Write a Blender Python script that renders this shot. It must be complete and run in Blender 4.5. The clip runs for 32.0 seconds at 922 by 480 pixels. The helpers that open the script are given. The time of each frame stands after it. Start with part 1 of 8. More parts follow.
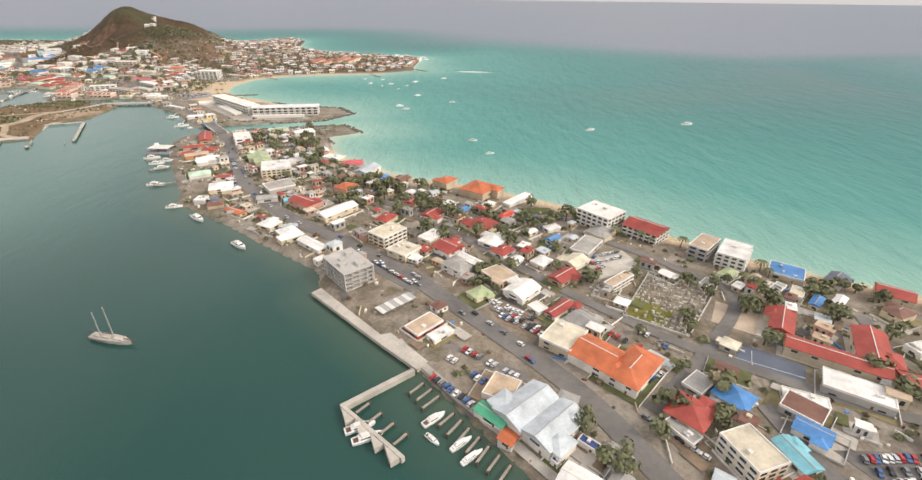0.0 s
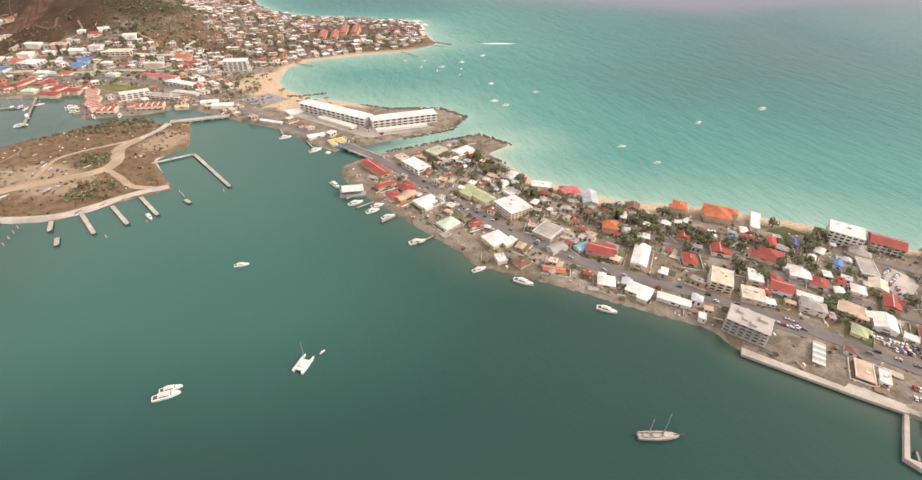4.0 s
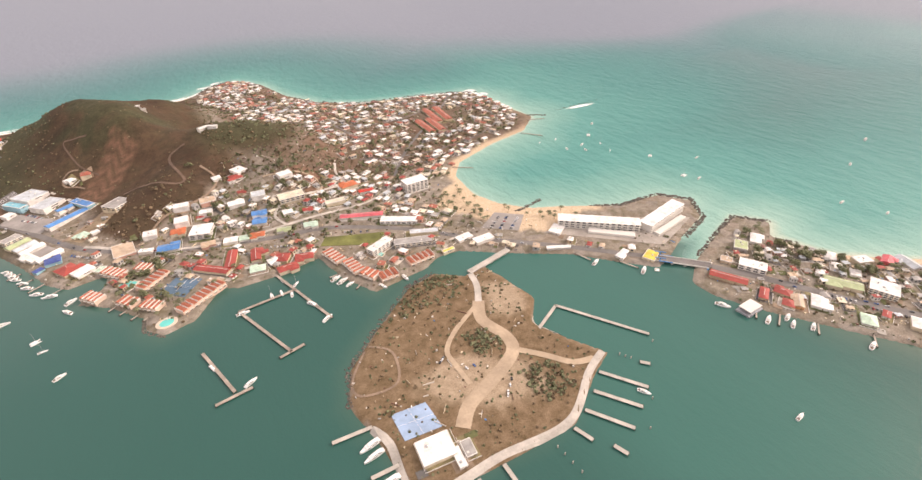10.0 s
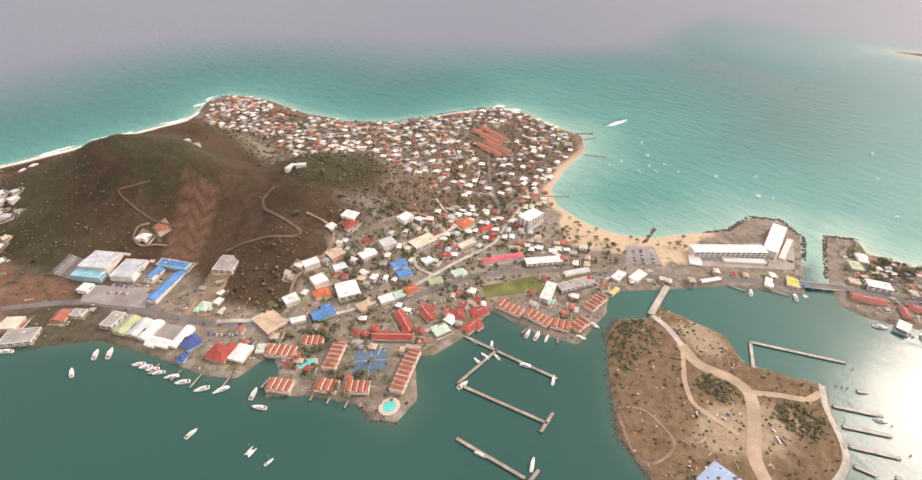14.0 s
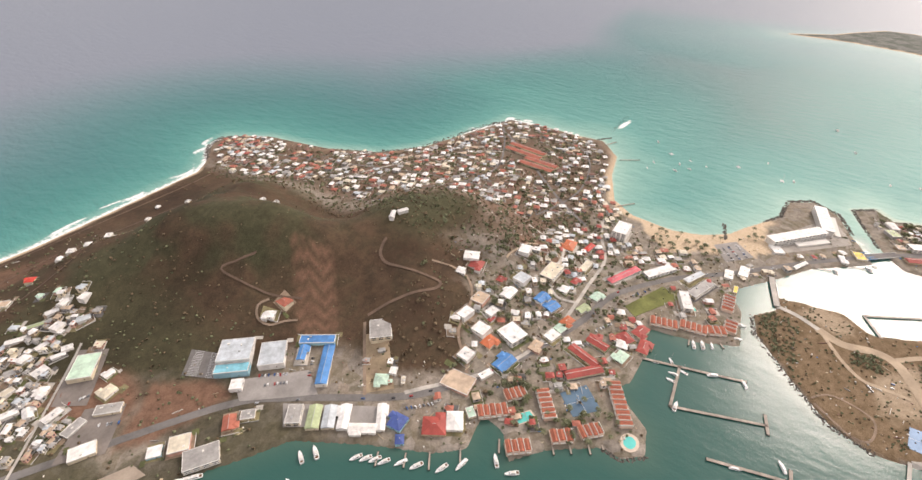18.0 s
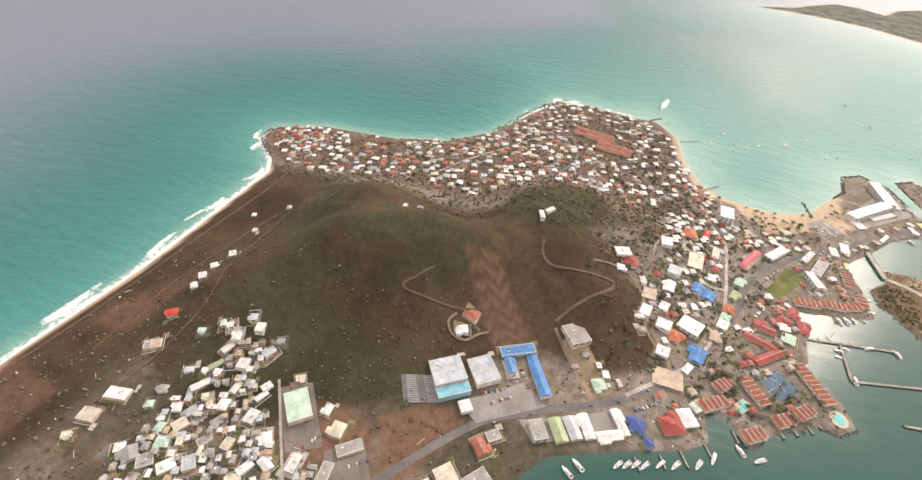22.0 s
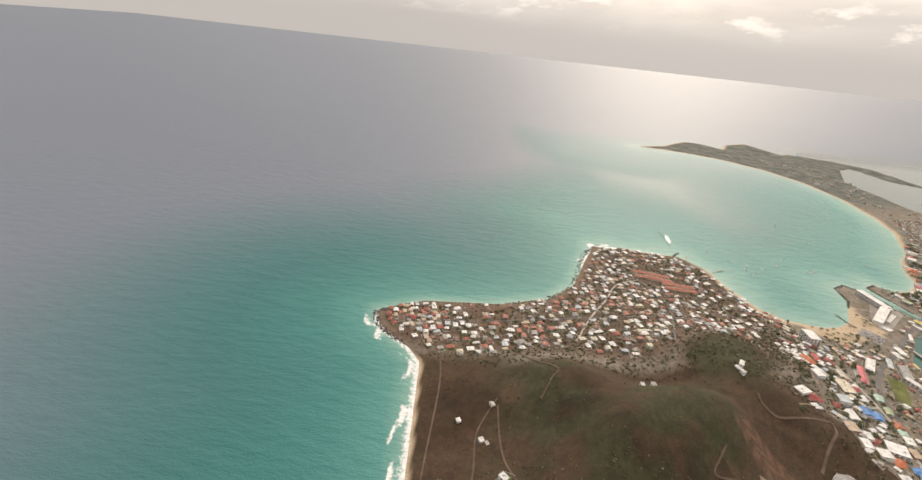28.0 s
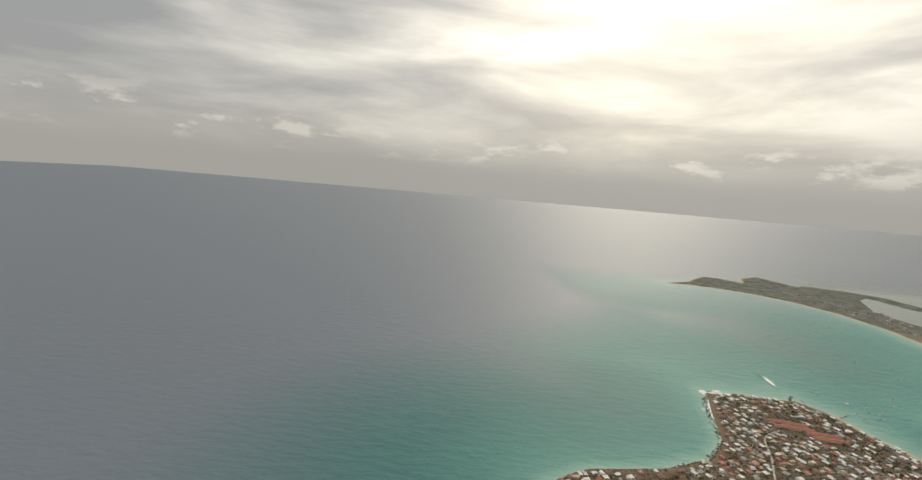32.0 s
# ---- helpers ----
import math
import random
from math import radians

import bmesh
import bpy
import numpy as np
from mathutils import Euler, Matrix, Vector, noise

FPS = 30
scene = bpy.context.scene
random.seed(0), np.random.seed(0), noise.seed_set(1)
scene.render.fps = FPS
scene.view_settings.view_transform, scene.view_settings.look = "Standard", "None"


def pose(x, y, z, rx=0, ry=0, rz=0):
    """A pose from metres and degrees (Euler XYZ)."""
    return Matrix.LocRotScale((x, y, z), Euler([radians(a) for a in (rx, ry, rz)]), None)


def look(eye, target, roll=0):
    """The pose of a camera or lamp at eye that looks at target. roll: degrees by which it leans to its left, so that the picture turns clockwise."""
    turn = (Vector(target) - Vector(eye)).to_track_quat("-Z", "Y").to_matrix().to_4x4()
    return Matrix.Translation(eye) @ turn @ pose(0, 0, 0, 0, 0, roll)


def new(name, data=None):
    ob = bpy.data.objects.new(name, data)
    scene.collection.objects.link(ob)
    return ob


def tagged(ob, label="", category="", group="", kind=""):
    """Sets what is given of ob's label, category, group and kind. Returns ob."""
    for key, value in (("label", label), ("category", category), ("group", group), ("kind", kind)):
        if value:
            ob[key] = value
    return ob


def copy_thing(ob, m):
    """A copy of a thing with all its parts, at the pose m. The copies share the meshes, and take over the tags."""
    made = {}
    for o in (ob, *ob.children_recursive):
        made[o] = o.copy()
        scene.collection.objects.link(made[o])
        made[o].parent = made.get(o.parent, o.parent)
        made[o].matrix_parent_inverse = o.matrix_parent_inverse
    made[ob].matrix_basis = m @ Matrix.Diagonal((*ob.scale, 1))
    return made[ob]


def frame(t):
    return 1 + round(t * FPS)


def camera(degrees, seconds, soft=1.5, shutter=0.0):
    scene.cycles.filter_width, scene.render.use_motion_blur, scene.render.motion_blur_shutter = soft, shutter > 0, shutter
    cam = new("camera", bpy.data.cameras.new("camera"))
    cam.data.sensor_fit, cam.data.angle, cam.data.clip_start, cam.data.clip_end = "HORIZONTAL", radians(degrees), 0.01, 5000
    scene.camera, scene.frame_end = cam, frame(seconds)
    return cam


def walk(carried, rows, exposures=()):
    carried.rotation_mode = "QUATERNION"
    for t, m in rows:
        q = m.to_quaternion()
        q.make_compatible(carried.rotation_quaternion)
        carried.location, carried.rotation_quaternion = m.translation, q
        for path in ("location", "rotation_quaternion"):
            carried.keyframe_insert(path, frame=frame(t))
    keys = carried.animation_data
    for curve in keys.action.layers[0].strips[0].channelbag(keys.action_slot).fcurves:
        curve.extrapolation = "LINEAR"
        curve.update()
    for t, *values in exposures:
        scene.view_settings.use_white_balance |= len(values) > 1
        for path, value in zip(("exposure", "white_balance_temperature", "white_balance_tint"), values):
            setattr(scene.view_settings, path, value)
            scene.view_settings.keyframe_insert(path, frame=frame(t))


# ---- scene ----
EXPOSURES = [(0.0, 0.42, 6850, 15), (3.0, 0.45, 7200, 20), (6.0, 0.68, 7400, 26), (12.0, 0.6, 7300, 26), (19.0, 0.42, 6900, 20), (24.0, 0.5, 7200, 21), (28.0, 0.1, 7250, 16), (32.0, -0.45, 7050, 8)]
cam = camera(88.41, 32.0, 1.45)
# seconds, place of the eye, heading, pitch and lean in degrees
FLIGHT = (
    (0.0, -4.0, 1.4, 48.1, 0.38, -27.48, 0.72),
    (0.5, -15.6, 3.0, 51.8, 0.68, -25.10, -3.18),
    (0.7, -20.3, 3.7, 53.2, 0.73, -24.15, -3.15),
    (0.8, -22.6, 4.1, 53.9, -2.81, -25.76, -0.79),
    (1.0, -27.4, 4.8, 55.4, -2.30, -26.89, -1.44),
    (1.5, -39.4, 6.6, 58.8, 0.40, -28.38, -5.34),
    (2.0, -51.8, 8.7, 62.1, 0.95, -32.38, -1.31),
    (2.2, -56.9, 9.6, 63.3, 0.68, -31.48, -3.18),
    (2.5, -64.7, 11.0, 65.1, -3.25, -35.57, 3.12),
    (4.5, -117.4, 24.4, 76.3, -16.71, -34.28, 0.18),
    (5.0, -130.3, 29.0, 79.2, -16.57, -33.22, -1.57),
    (5.5, -142.9, 34.1, 82.3, -18.27, -33.81, -0.53),
    (6.0, -155.3, 39.7, 85.5, -20.19, -35.20, 0.07),
    (6.5, -167.6, 45.8, 89.1, -21.69, -34.34, 0.37),
    (7.0, -179.8, 52.4, 92.7, -22.07, -33.36, -0.64),
    (7.5, -191.8, 59.4, 96.3, -23.38, -33.38, -1.14),
    (8.0, -203.7, 66.9, 99.7, -25.15, -33.39, -0.00),
    (8.5, -215.3, 74.9, 102.7, -26.59, -33.47, 0.87),
    (9.0, -226.7, 83.3, 105.5, -28.20, -32.63, 0.29),
    (9.5, -237.8, 91.9, 108.2, -30.15, -33.74, -0.04),
    (10.0, -248.4, 100.5, 110.8, -30.59, -33.45, -1.94),
    (10.5, -258.7, 109.2, 113.5, -31.72, -34.00, -1.34),
    (11.0, -268.5, 118.1, 116.2, -32.52, -33.06, -4.64),
    (11.5, -278.1, 127.1, 118.9, -35.96, -34.95, 0.12),
    (12.0, -287.4, 136.5, 121.3, -39.50, -34.67, 1.41),
    (12.5, -296.6, 146.3, 123.5, -39.98, -34.94, 0.53),
    (13.0, -305.5, 156.4, 125.5, -40.41, -34.56, -1.09),
    (13.5, -314.2, 166.5, 127.3, -42.54, -34.93, 1.58),
    (14.0, -322.6, 176.4, 129.1, -43.95, -34.88, 1.99),
    (14.5, -330.5, 185.9, 130.8, -44.09, -34.14, 3.54),
    (16.5, -359.3, 223.7, 137.4, -54.89, -35.26, 3.77),
    (17.0, -365.9, 233.9, 138.9, -54.60, -34.55, 0.95),
    (17.5, -372.3, 244.5, 140.3, -56.50, -36.59, 3.54),
    (18.0, -378.4, 255.3, 141.8, -57.01, -35.11, 1.13),
    (18.5, -384.4, 266.2, 143.3, -59.12, -35.92, 2.27),
    (19.0, -390.1, 277.4, 144.8, -56.61, -36.02, -2.74),
    (19.5, -395.6, 288.8, 146.1, -61.39, -38.24, 3.04),
    (20.0, -400.8, 300.5, 147.2, -64.36, -38.91, 5.75),
    (20.5, -405.7, 312.5, 147.9, -64.85, -40.21, 5.19),
    (21.0, -410.4, 324.7, 148.5, -63.51, -38.61, 2.48),
    (21.5, -414.7, 337.0, 149.1, -65.67, -38.03, 3.55),
    (22.0, -418.7, 349.3, 149.9, -67.77, -38.83, 4.37),
    (22.5, -422.3, 361.5, 151.1, -70.00, -38.46, 5.50),
    (23.0, -425.6, 373.8, 152.5, -70.73, -37.27, 4.84),
    (23.5, -428.7, 386.2, 154.1, -72.93, -35.79, 6.59),
    (24.0, -431.6, 399.0, 155.7, -74.43, -34.81, 10.24),
    (24.5, -434.5, 412.1, 157.3, -74.66, -30.25, 3.30),
    (25.0, -437.3, 425.7, 158.8, -78.93, -29.44, 6.07),
    (25.3, -438.9, 434.1, 159.7, -81.31, -29.61, 12.23),
    (25.5, -439.9, 439.8, 160.2, -82.93, -27.35, 11.49),
    (27.5, -447.7, 499.9, 164.6, -84.72, -23.04, 4.41),
    (28.0, -449.2, 515.0, 165.5, -85.68, -23.60, 6.30),
    (28.5, -450.7, 529.9, 166.2, -85.34, -22.63, 9.35),
    (29.0, -451.9, 544.4, 166.9, -84.69, -18.22, 5.09),
    (29.5, -452.8, 558.7, 167.3, -85.83, -15.60, 3.90),
    (30.0, -453.3, 573.0, 167.4, -86.62, -13.55, 4.38),
    (30.5, -453.1, 587.2, 167.3, -87.09, -10.75, 3.62),
    (31.0, -452.5, 601.5, 166.8, -87.34, -8.06, 4.05),
    (31.5, -451.6, 615.7, 166.3, -86.97, -7.59, 5.84),
    (32.0, -450.5, 629.9, 165.6, -87.12, -7.21, 4.93),
)


def eye_pose(x, y, z, yaw, pitch, lean):
    a, b = radians(yaw), radians(pitch)
    ahead = Vector((-math.sin(a) * math.cos(b), math.cos(a) * math.cos(b), math.sin(b)))
    return look((x, y, z), Vector((x, y, z)) + ahead, lean)


walk(cam, [(t, eye_pose(*row)) for t, *row in FLIGHT], EXPOSURES)
# ---- world, sun ----
SUN_AZIMUTH, SUN_HEIGHT = radians(-107), radians(35)  # heading as the camera's yaw, and height
SUN_WAY = Vector((-math.sin(SUN_AZIMUTH) * math.cos(SUN_HEIGHT), math.cos(SUN_AZIMUTH) * math.cos(SUN_HEIGHT), math.sin(SUN_HEIGHT)))
world = bpy.data.worlds.new("overcast sky")
scene.world = world
world.use_nodes = True


def wire(tree, kind, inputs=None, **props):
    """A node with its inputs set from values or sockets."""
    node = tree.nodes.new(kind)
    for key, value in props.items():
        setattr(node, key, value)
    for key, value in (inputs or {}).items():
        if isinstance(value, bpy.types.NodeSocket):
            tree.links.new(value, node.inputs[key])
        else:
            node.inputs[key].default_value = value
    return node


def ramp(tree, fac, *stops):
    node = wire(tree, "ShaderNodeValToRGB", {0: fac})
    els = node.color_ramp.elements
    while len(els) < len(stops):
        els.new(0.5)
    for el, (at, col) in zip(els, stops):
        el.position, el.color = at, (*col, 1) if len(col) == 3 else col
    return node.outputs[0]


def mixed(tree, fac, a, b, blend="MIX"):
    node = tree.nodes.new("ShaderNodeMix")
    node.data_type, node.blend_type = "RGBA", blend
    for socket, value in ((node.inputs[0], fac), (node.inputs[6], a), (node.inputs[7], b)):
        if isinstance(value, bpy.types.NodeSocket):
            tree.links.new(value, socket)
        elif isinstance(value, (tuple, list)):
            socket.default_value = (*value, 1)[:4]
        else:
            socket.default_value = value
    return node.outputs[2]


def build_sky():
    tree = world.node_tree
    back = tree.nodes["Background"]
    sky = wire(tree, "ShaderNodeTexSky", sky_type="NISHITA", sun_disc=False, sun_elevation=SUN_HEIGHT,
               sun_rotation=-SUN_AZIMUTH, dust_density=4.0, air_density=1.0)
    coord = wire(tree, "ShaderNodeTexCoord").outputs["Generated"]
    flat = wire(tree, "ShaderNodeMapping", {"Vector": coord, "Scale": (1.2, 1.2, 5.5)}).outputs[0]
    billow = wire(tree, "ShaderNodeTexNoise", {"Vector": flat, "Scale": 1.9, "Detail": 7.0, "Roughness": 0.52, "Distortion": 0.3}).outputs[0]
    cloud = ramp(tree, billow, (0.34, (5.4, 5.6, 6.0)), (0.45, (7.4, 7.5, 7.7)), (0.53, (9.4, 9.4, 9.3)), (0.64, (12.5, 12.5, 12.2)))
    veil = mixed(tree, 0.86, sky.outputs[0], cloud)
    rise = wire(tree, "ShaderNodeSeparateXYZ", {0: coord}).outputs[2]
    mist = wire(tree, "ShaderNodeMapRange", {0: rise, 1: 0.0, 2: 0.16, 3: 1.0, 4: 0.0}, interpolation_type="SMOOTHSTEP").outputs[0]
    veil = mixed(tree, mist, veil, (5.5, 5.55, 5.5))
    heaped = wire(tree, "ShaderNodeMapping", {"Vector": coord, "Scale": (4.0, 4.0, 11.0)}).outputs[0]
    puffs = wire(tree, "ShaderNodeTexNoise", {"Vector": heaped, "Scale": 2.2, "Detail": 8.0, "Roughness": 0.6}).outputs[0]
    band = ramp(tree, rise, (0.03, (0, 0, 0)), (0.055, (1, 1, 1)), (0.085, (1, 1, 1)), (0.13, (0, 0, 0)))
    puffs = mixed(tree, 1.0, ramp(tree, puffs, (0.54, (0, 0, 0)), (0.62, (0.8, 0.8, 0.8))), band, "MULTIPLY")
    veil = mixed(tree, puffs, veil, (9.6, 9.5, 9.1))
    toward = wire(tree, "ShaderNodeVectorMath", {0: coord, 1: tuple(SUN_WAY)}, operation="DOT_PRODUCT").outputs["Value"]
    glow = wire(tree, "ShaderNodeMath", {0: wire(tree, "ShaderNodeMath", {0: toward, 1: 0.0}, operation="MAXIMUM").outputs[0], 1: 13.0}, operation="POWER").outputs[0]
    veil = mixed(tree, glow, veil, mixed(tree, 1.0, veil, (1.5, 1.46, 1.3), "MULTIPLY"), "ADD")
    tree.links.new(veil, back.inputs[0])
    back.inputs[1].default_value = 0.09


build_sky()
sun = new("sun", bpy.data.lights.new("sun", "SUN"))
sun.data.energy, sun.data.angle, sun.data.color = 1.45, radians(18), (1.0, 0.95, 0.86)
sun.matrix_world = look(SUN_WAY * 900, (0, 0, 0))


# ---- materials ----
MATS = {}


def matter(name, colour, rough=0.8, grain=0.35, size=1.0, bump=0.0, metal=0.0, island=0.0, object_tint=0.0, spec=0.4):
    """A surface with blotches and fine grain round its colour. size: the grain's size in metres."""
    if name in MATS:
        return MATS[name]
    mat = MATS[name] = bpy.data.materials.new(name)
    mat.use_nodes = True
    tree = mat.node_tree
    skin = tree.nodes["Principled BSDF"]
    coord = wire(tree, "ShaderNodeTexCoord").outputs["Object"]
    blotch = wire(tree, "ShaderNodeTexNoise", {"Vector": coord, "Scale": 0.35 / size, "Detail": 5.0, "Roughness": 0.6}).outputs[0]
    fine = wire(tree, "ShaderNodeTexNoise", {"Vector": coord, "Scale": 4.0 / size, "Detail": 3.0}).outputs[0]
    dark, light = [c * (1 - grain) for c in colour], [min(1, c * (1 + grain)) for c in colour]
    tone = ramp(tree, blotch, (0.3, dark), (0.5, colour), (0.7, light))
    tone = mixed(tree, 0.5 * grain, tone, ramp(tree, fine, (0.35, (0.25, 0.25, 0.25)), (0.65, (1, 1, 1))), "MULTIPLY")
    if object_tint:
        rnd = wire(tree, "ShaderNodeObjectInfo").outputs["Random"]
        tone = mixed(tree, object_tint, tone, ramp(tree, rnd, (0.0, (0.45, 0.42, 0.4)), (0.5, (1, 1, 1)), (1.0, (1.0, 0.93, 0.8))), "MULTIPLY")
    if island:
        rnd = wire(tree, "ShaderNodeNewGeometry").outputs["Random Per Island"]
        tone = mixed(tree, island, tone, ramp(tree, rnd, (0.0, (0.35, 0.36, 0.3)), (1.0, (1, 1, 0.95))), "MULTIPLY")
    tree.links.new(tone, skin.inputs["Base Color"])
    skin.inputs["Roughness"].default_value = rough
    skin.inputs["Metallic"].default_value = metal
    skin.inputs["Specular IOR Level"].default_value = spec
    if bump:
        b = wire(tree, "ShaderNodeBump", {"Height": fine, "Strength": bump, "Distance": 0.1 * size})
        tree.links.new(b.outputs[0], skin.inputs["Normal"])
    return mat


# ---- mesh helpers ----
def part(name, bm, material, parent=None, label=""):
    """Links a bmesh, or a ready mesh, as one object under a thing or a part."""
    if isinstance(bm, bpy.types.Mesh):
        me = bm
    else:
        me = bpy.data.meshes.new(name)
        bm.to_mesh(me)
        bm.free()
        if not me.materials:
            for m in material if isinstance(material, (list, tuple)) else (material,):
                me.materials.append(m)
    ob = new(name, me)
    ob.parent = parent
    return tagged(ob, label)


def empty(name, m=None):
    ob = new(name)
    ob.empty_display_size = 0.2
    if m is not None:
        ob.matrix_basis = m
    return ob


def box(bm, x0, x1, y0, y1, z0, z1, m=None, mat=0):
    vs = [bm.verts.new(Vector(p) if m is None else m @ Vector(p)) for p in
          ((x0, y0, z0), (x1, y0, z0), (x1, y1, z0), (x0, y1, z0), (x0, y0, z1), (x1, y0, z1), (x1, y1, z1), (x0, y1, z1))]
    for f in ((3, 2, 1, 0), (4, 5, 6, 7), (0, 1, 5, 4), (1, 2, 6, 5), (2, 3, 7, 6), (3, 0, 4, 7)):
        bm.faces.new([vs[i] for i in f]).material_index = mat
    return vs


def prism(bm, ring, z0, z1, mat=0):
    """A solid with an upright outline."""
    low, high = [[bm.verts.new((x, y, z)) for x, y in ring] for z in (z0, z1)]
    n = len(ring)
    bm.faces.new(high).material_index = mat
    bm.faces.new(low[::-1]).material_index = mat
    for i in range(n):
        bm.faces.new((low[i], low[(i + 1) % n], high[(i + 1) % n], high[i])).material_index = mat


# ---- the land ----
STRIP = np.array([(160.7, -77.8), (92.1, -38.1), (35, 6.2), (5.5, 34.2), (-11.1, 53.7), (-15.6, 57.9), (-29.9, 72.5), (-32.1, 79.4), (-45.9, 89.3), (-58.6, 99.2), (-77.3, 111.5), (-78.5, 116.5),
                  (-85.6, 126.6), (-93.3, 138.7), (-101.7, 151.7), (-107.9, 164.5), (-107.9, 173.3), (-100.7, 177.9), (-90.7, 182.6), (-67.5, 189.8), (-53, 193.2), (-44.4, 181.6), (-55, 175.2), (-47.4, 154.7),
                  (-32.7, 140.6), (-20.3, 132.4), (-6.3, 128.7), (10.1, 121), (23.5, 112.7), (36, 103.3), (46, 94.5), (59.6, 84), (83.1, 72.8), (125, 50), (180, 36), (260, 30), (340, 42), (405, 75), (452, 125), (478, 190), (486, 264), (492, 266), (526, 210.2), (559.8, 187.1), (609.8, 145.6), (605, 110), (570.6, 80.8), (625.9, 55.9), (682, -6.9), (589.3, -44.7), (610.6, -62.5), (595.5, -101.2), (579.4, -145.1), (543, -195.4), (430.4, -209.1), (421.6, -198.8), (443.6, -160.2), (526.6, -143.3), (491.9, -105), (391.9, -53.7), (303.7, -57.4), (203, -66.5)], float)
SEAWARD = len(STRIP) - 11  # where the long beach coast ends
ISLAND = np.array([(-158.3, 166), (-168.5, 161.6), (-184.7, 152.1), (-206.4, 153.7), (-229.5, 155.1), (-230.3, 173.4), (-233.3, 190.3), (-228.7, 202.1), (-217.4, 212.1), (-196, 228.1), (-184, 230.7), (-174.6, 222.8),
                   (-166, 226), (-163.4, 214.7), (-161, 198.5), (-169.7, 188.8), (-164.1, 176.4)], float)
MAIN_LAGOON = np.array([(-91.5, 192.4), (-100.6, 188.7), (-110.4, 186), (-120, 196.8), (-132.1, 211.4), (-149.5, 223.7), (-167.8, 238.2), (-177.3, 239.5), (-184.9, 235.3), (-207.2, 232.9), (-214.2, 247), (-218.2, 266.3),
                        (-231.7, 263.1), (-249.7, 263.8), (-254.9, 267.6), (-265.5, 253.3), (-275.4, 251), (-280.4, 256.8), (-280.1, 263.2), (-290.9, 277.8), (-301.4, 286.3), (-292.9, 292.7), (-291.6, 301.4), (-305.2, 299.3),
                        (-312.4, 307.5), (-321.9, 326.7), (-334.5, 347.6), (-345.5, 354), (-364.7, 366.8), (-404.2, 384.8), (-480.5, 406.3), (-650.7, 447.3), (-1002.9, 430.2)], float)
MAIN_SEA = np.array([(-1025, 500), (-677, 515), (-480, 530), (-385, 534), (-330.3, 535.5), (-266.1, 543.1), (-242.6, 545.9), (-232.1, 553.8), (-217.5, 572.3), (-209.1, 578.6), (-197.2, 580.9), (-179.3, 555.8), (-169.5, 505.8),
                     (-152.7, 470.8), (-127.2, 451.3), (-79.5, 437.5), (-43.9, 425.2), (-41.4, 397.8), (-42.7, 368.5), (-41.1, 349.1), (-62.3, 331.3), (-91.3, 325.1), (-122, 312.9), (-132.8, 299.3), (-136.1, 276.8),
                     (-131.4, 261.9), (-121.5, 249.7), (-110.8, 244.1), (-85.6, 228.3), (-63.4, 225.2), (-55.1, 212.9), (-64.6, 200.9), (-84.2, 195.2)], float)
LANDS = [STRIP, ISLAND, np.concatenate([MAIN_LAGOON, MAIN_SEA])]
HILLS = ((-278, 424, 15.8, 16), (-301, 452, 16.3, 17), (-272, 402, 11.9, 14), (-240, 386, 17.7, 18), (-206, 368, 13.5, 20), (-262, 468, 19.1, 22), (-326, 478, 13.1, 20), (-262, 350, 12.1, 18), (-215, 330, 8.8, 18), (-210, 405, 5.4, 20), (-295, 425, 14.3, 26), (-170, 400, 5.3, 34), (-200, 450, 3.6, 32), (-350, 450, 3.6, 26), (502, -158, 3, 30), (628, 1, 3, 25))


def coast_distance(px, py, ring):
    """Metres to a coast, positive on land."""
    best, inside = np.full(px.shape, 1e12), np.zeros(px.shape, bool)
    for (x0, y0), (x1, y1) in zip(ring, np.roll(ring, -1, 0)):
        dx, dy = x1 - x0, y1 - y0
        k = np.clip(((px - x0) * dx + (py - y0) * dy) / (dx * dx + dy * dy + 1e-9), 0, 1)
        best = np.minimum(best, (px - x0 - k * dx) ** 2 + (py - y0 - k * dy) ** 2)
        cross = (y0 > py) != (y1 > py)
        inside ^= cross & (px < (x1 - x0) * (py - y0) / (y1 - y0 if y1 != y0 else 1e-9) + x0)
    return np.where(inside, 1, -1) * np.sqrt(best)


def open_sea_side(px, py):
    """Nought in the lagoon, one on the side of the open sea."""
    d = np.full(px.shape, 1e12)
    e = np.full(px.shape, 1e12)
    for line, out in ((MAIN_SEA, 0), (STRIP[18:SEAWARD], 0), (MAIN_LAGOON, 1), (STRIP[:18], 1), (STRIP[SEAWARD:], 1), (ISLAND, 1)):
        for (x0, y0), (x1, y1) in zip(line[:-1], line[1:]):
            dx, dy = x1 - x0, y1 - y0
            k = np.clip(((px - x0) * dx + (py - y0) * dy) / (dx * dx + dy * dy + 1e-9), 0, 1)
            q = (px - x0 - k * dx) ** 2 + (py - y0 - k * dy) ** 2
            if out:
                e = np.minimum(e, q)
            else:
                d = np.minimum(d, q)
    return np.sqrt(e) - np.sqrt(d)


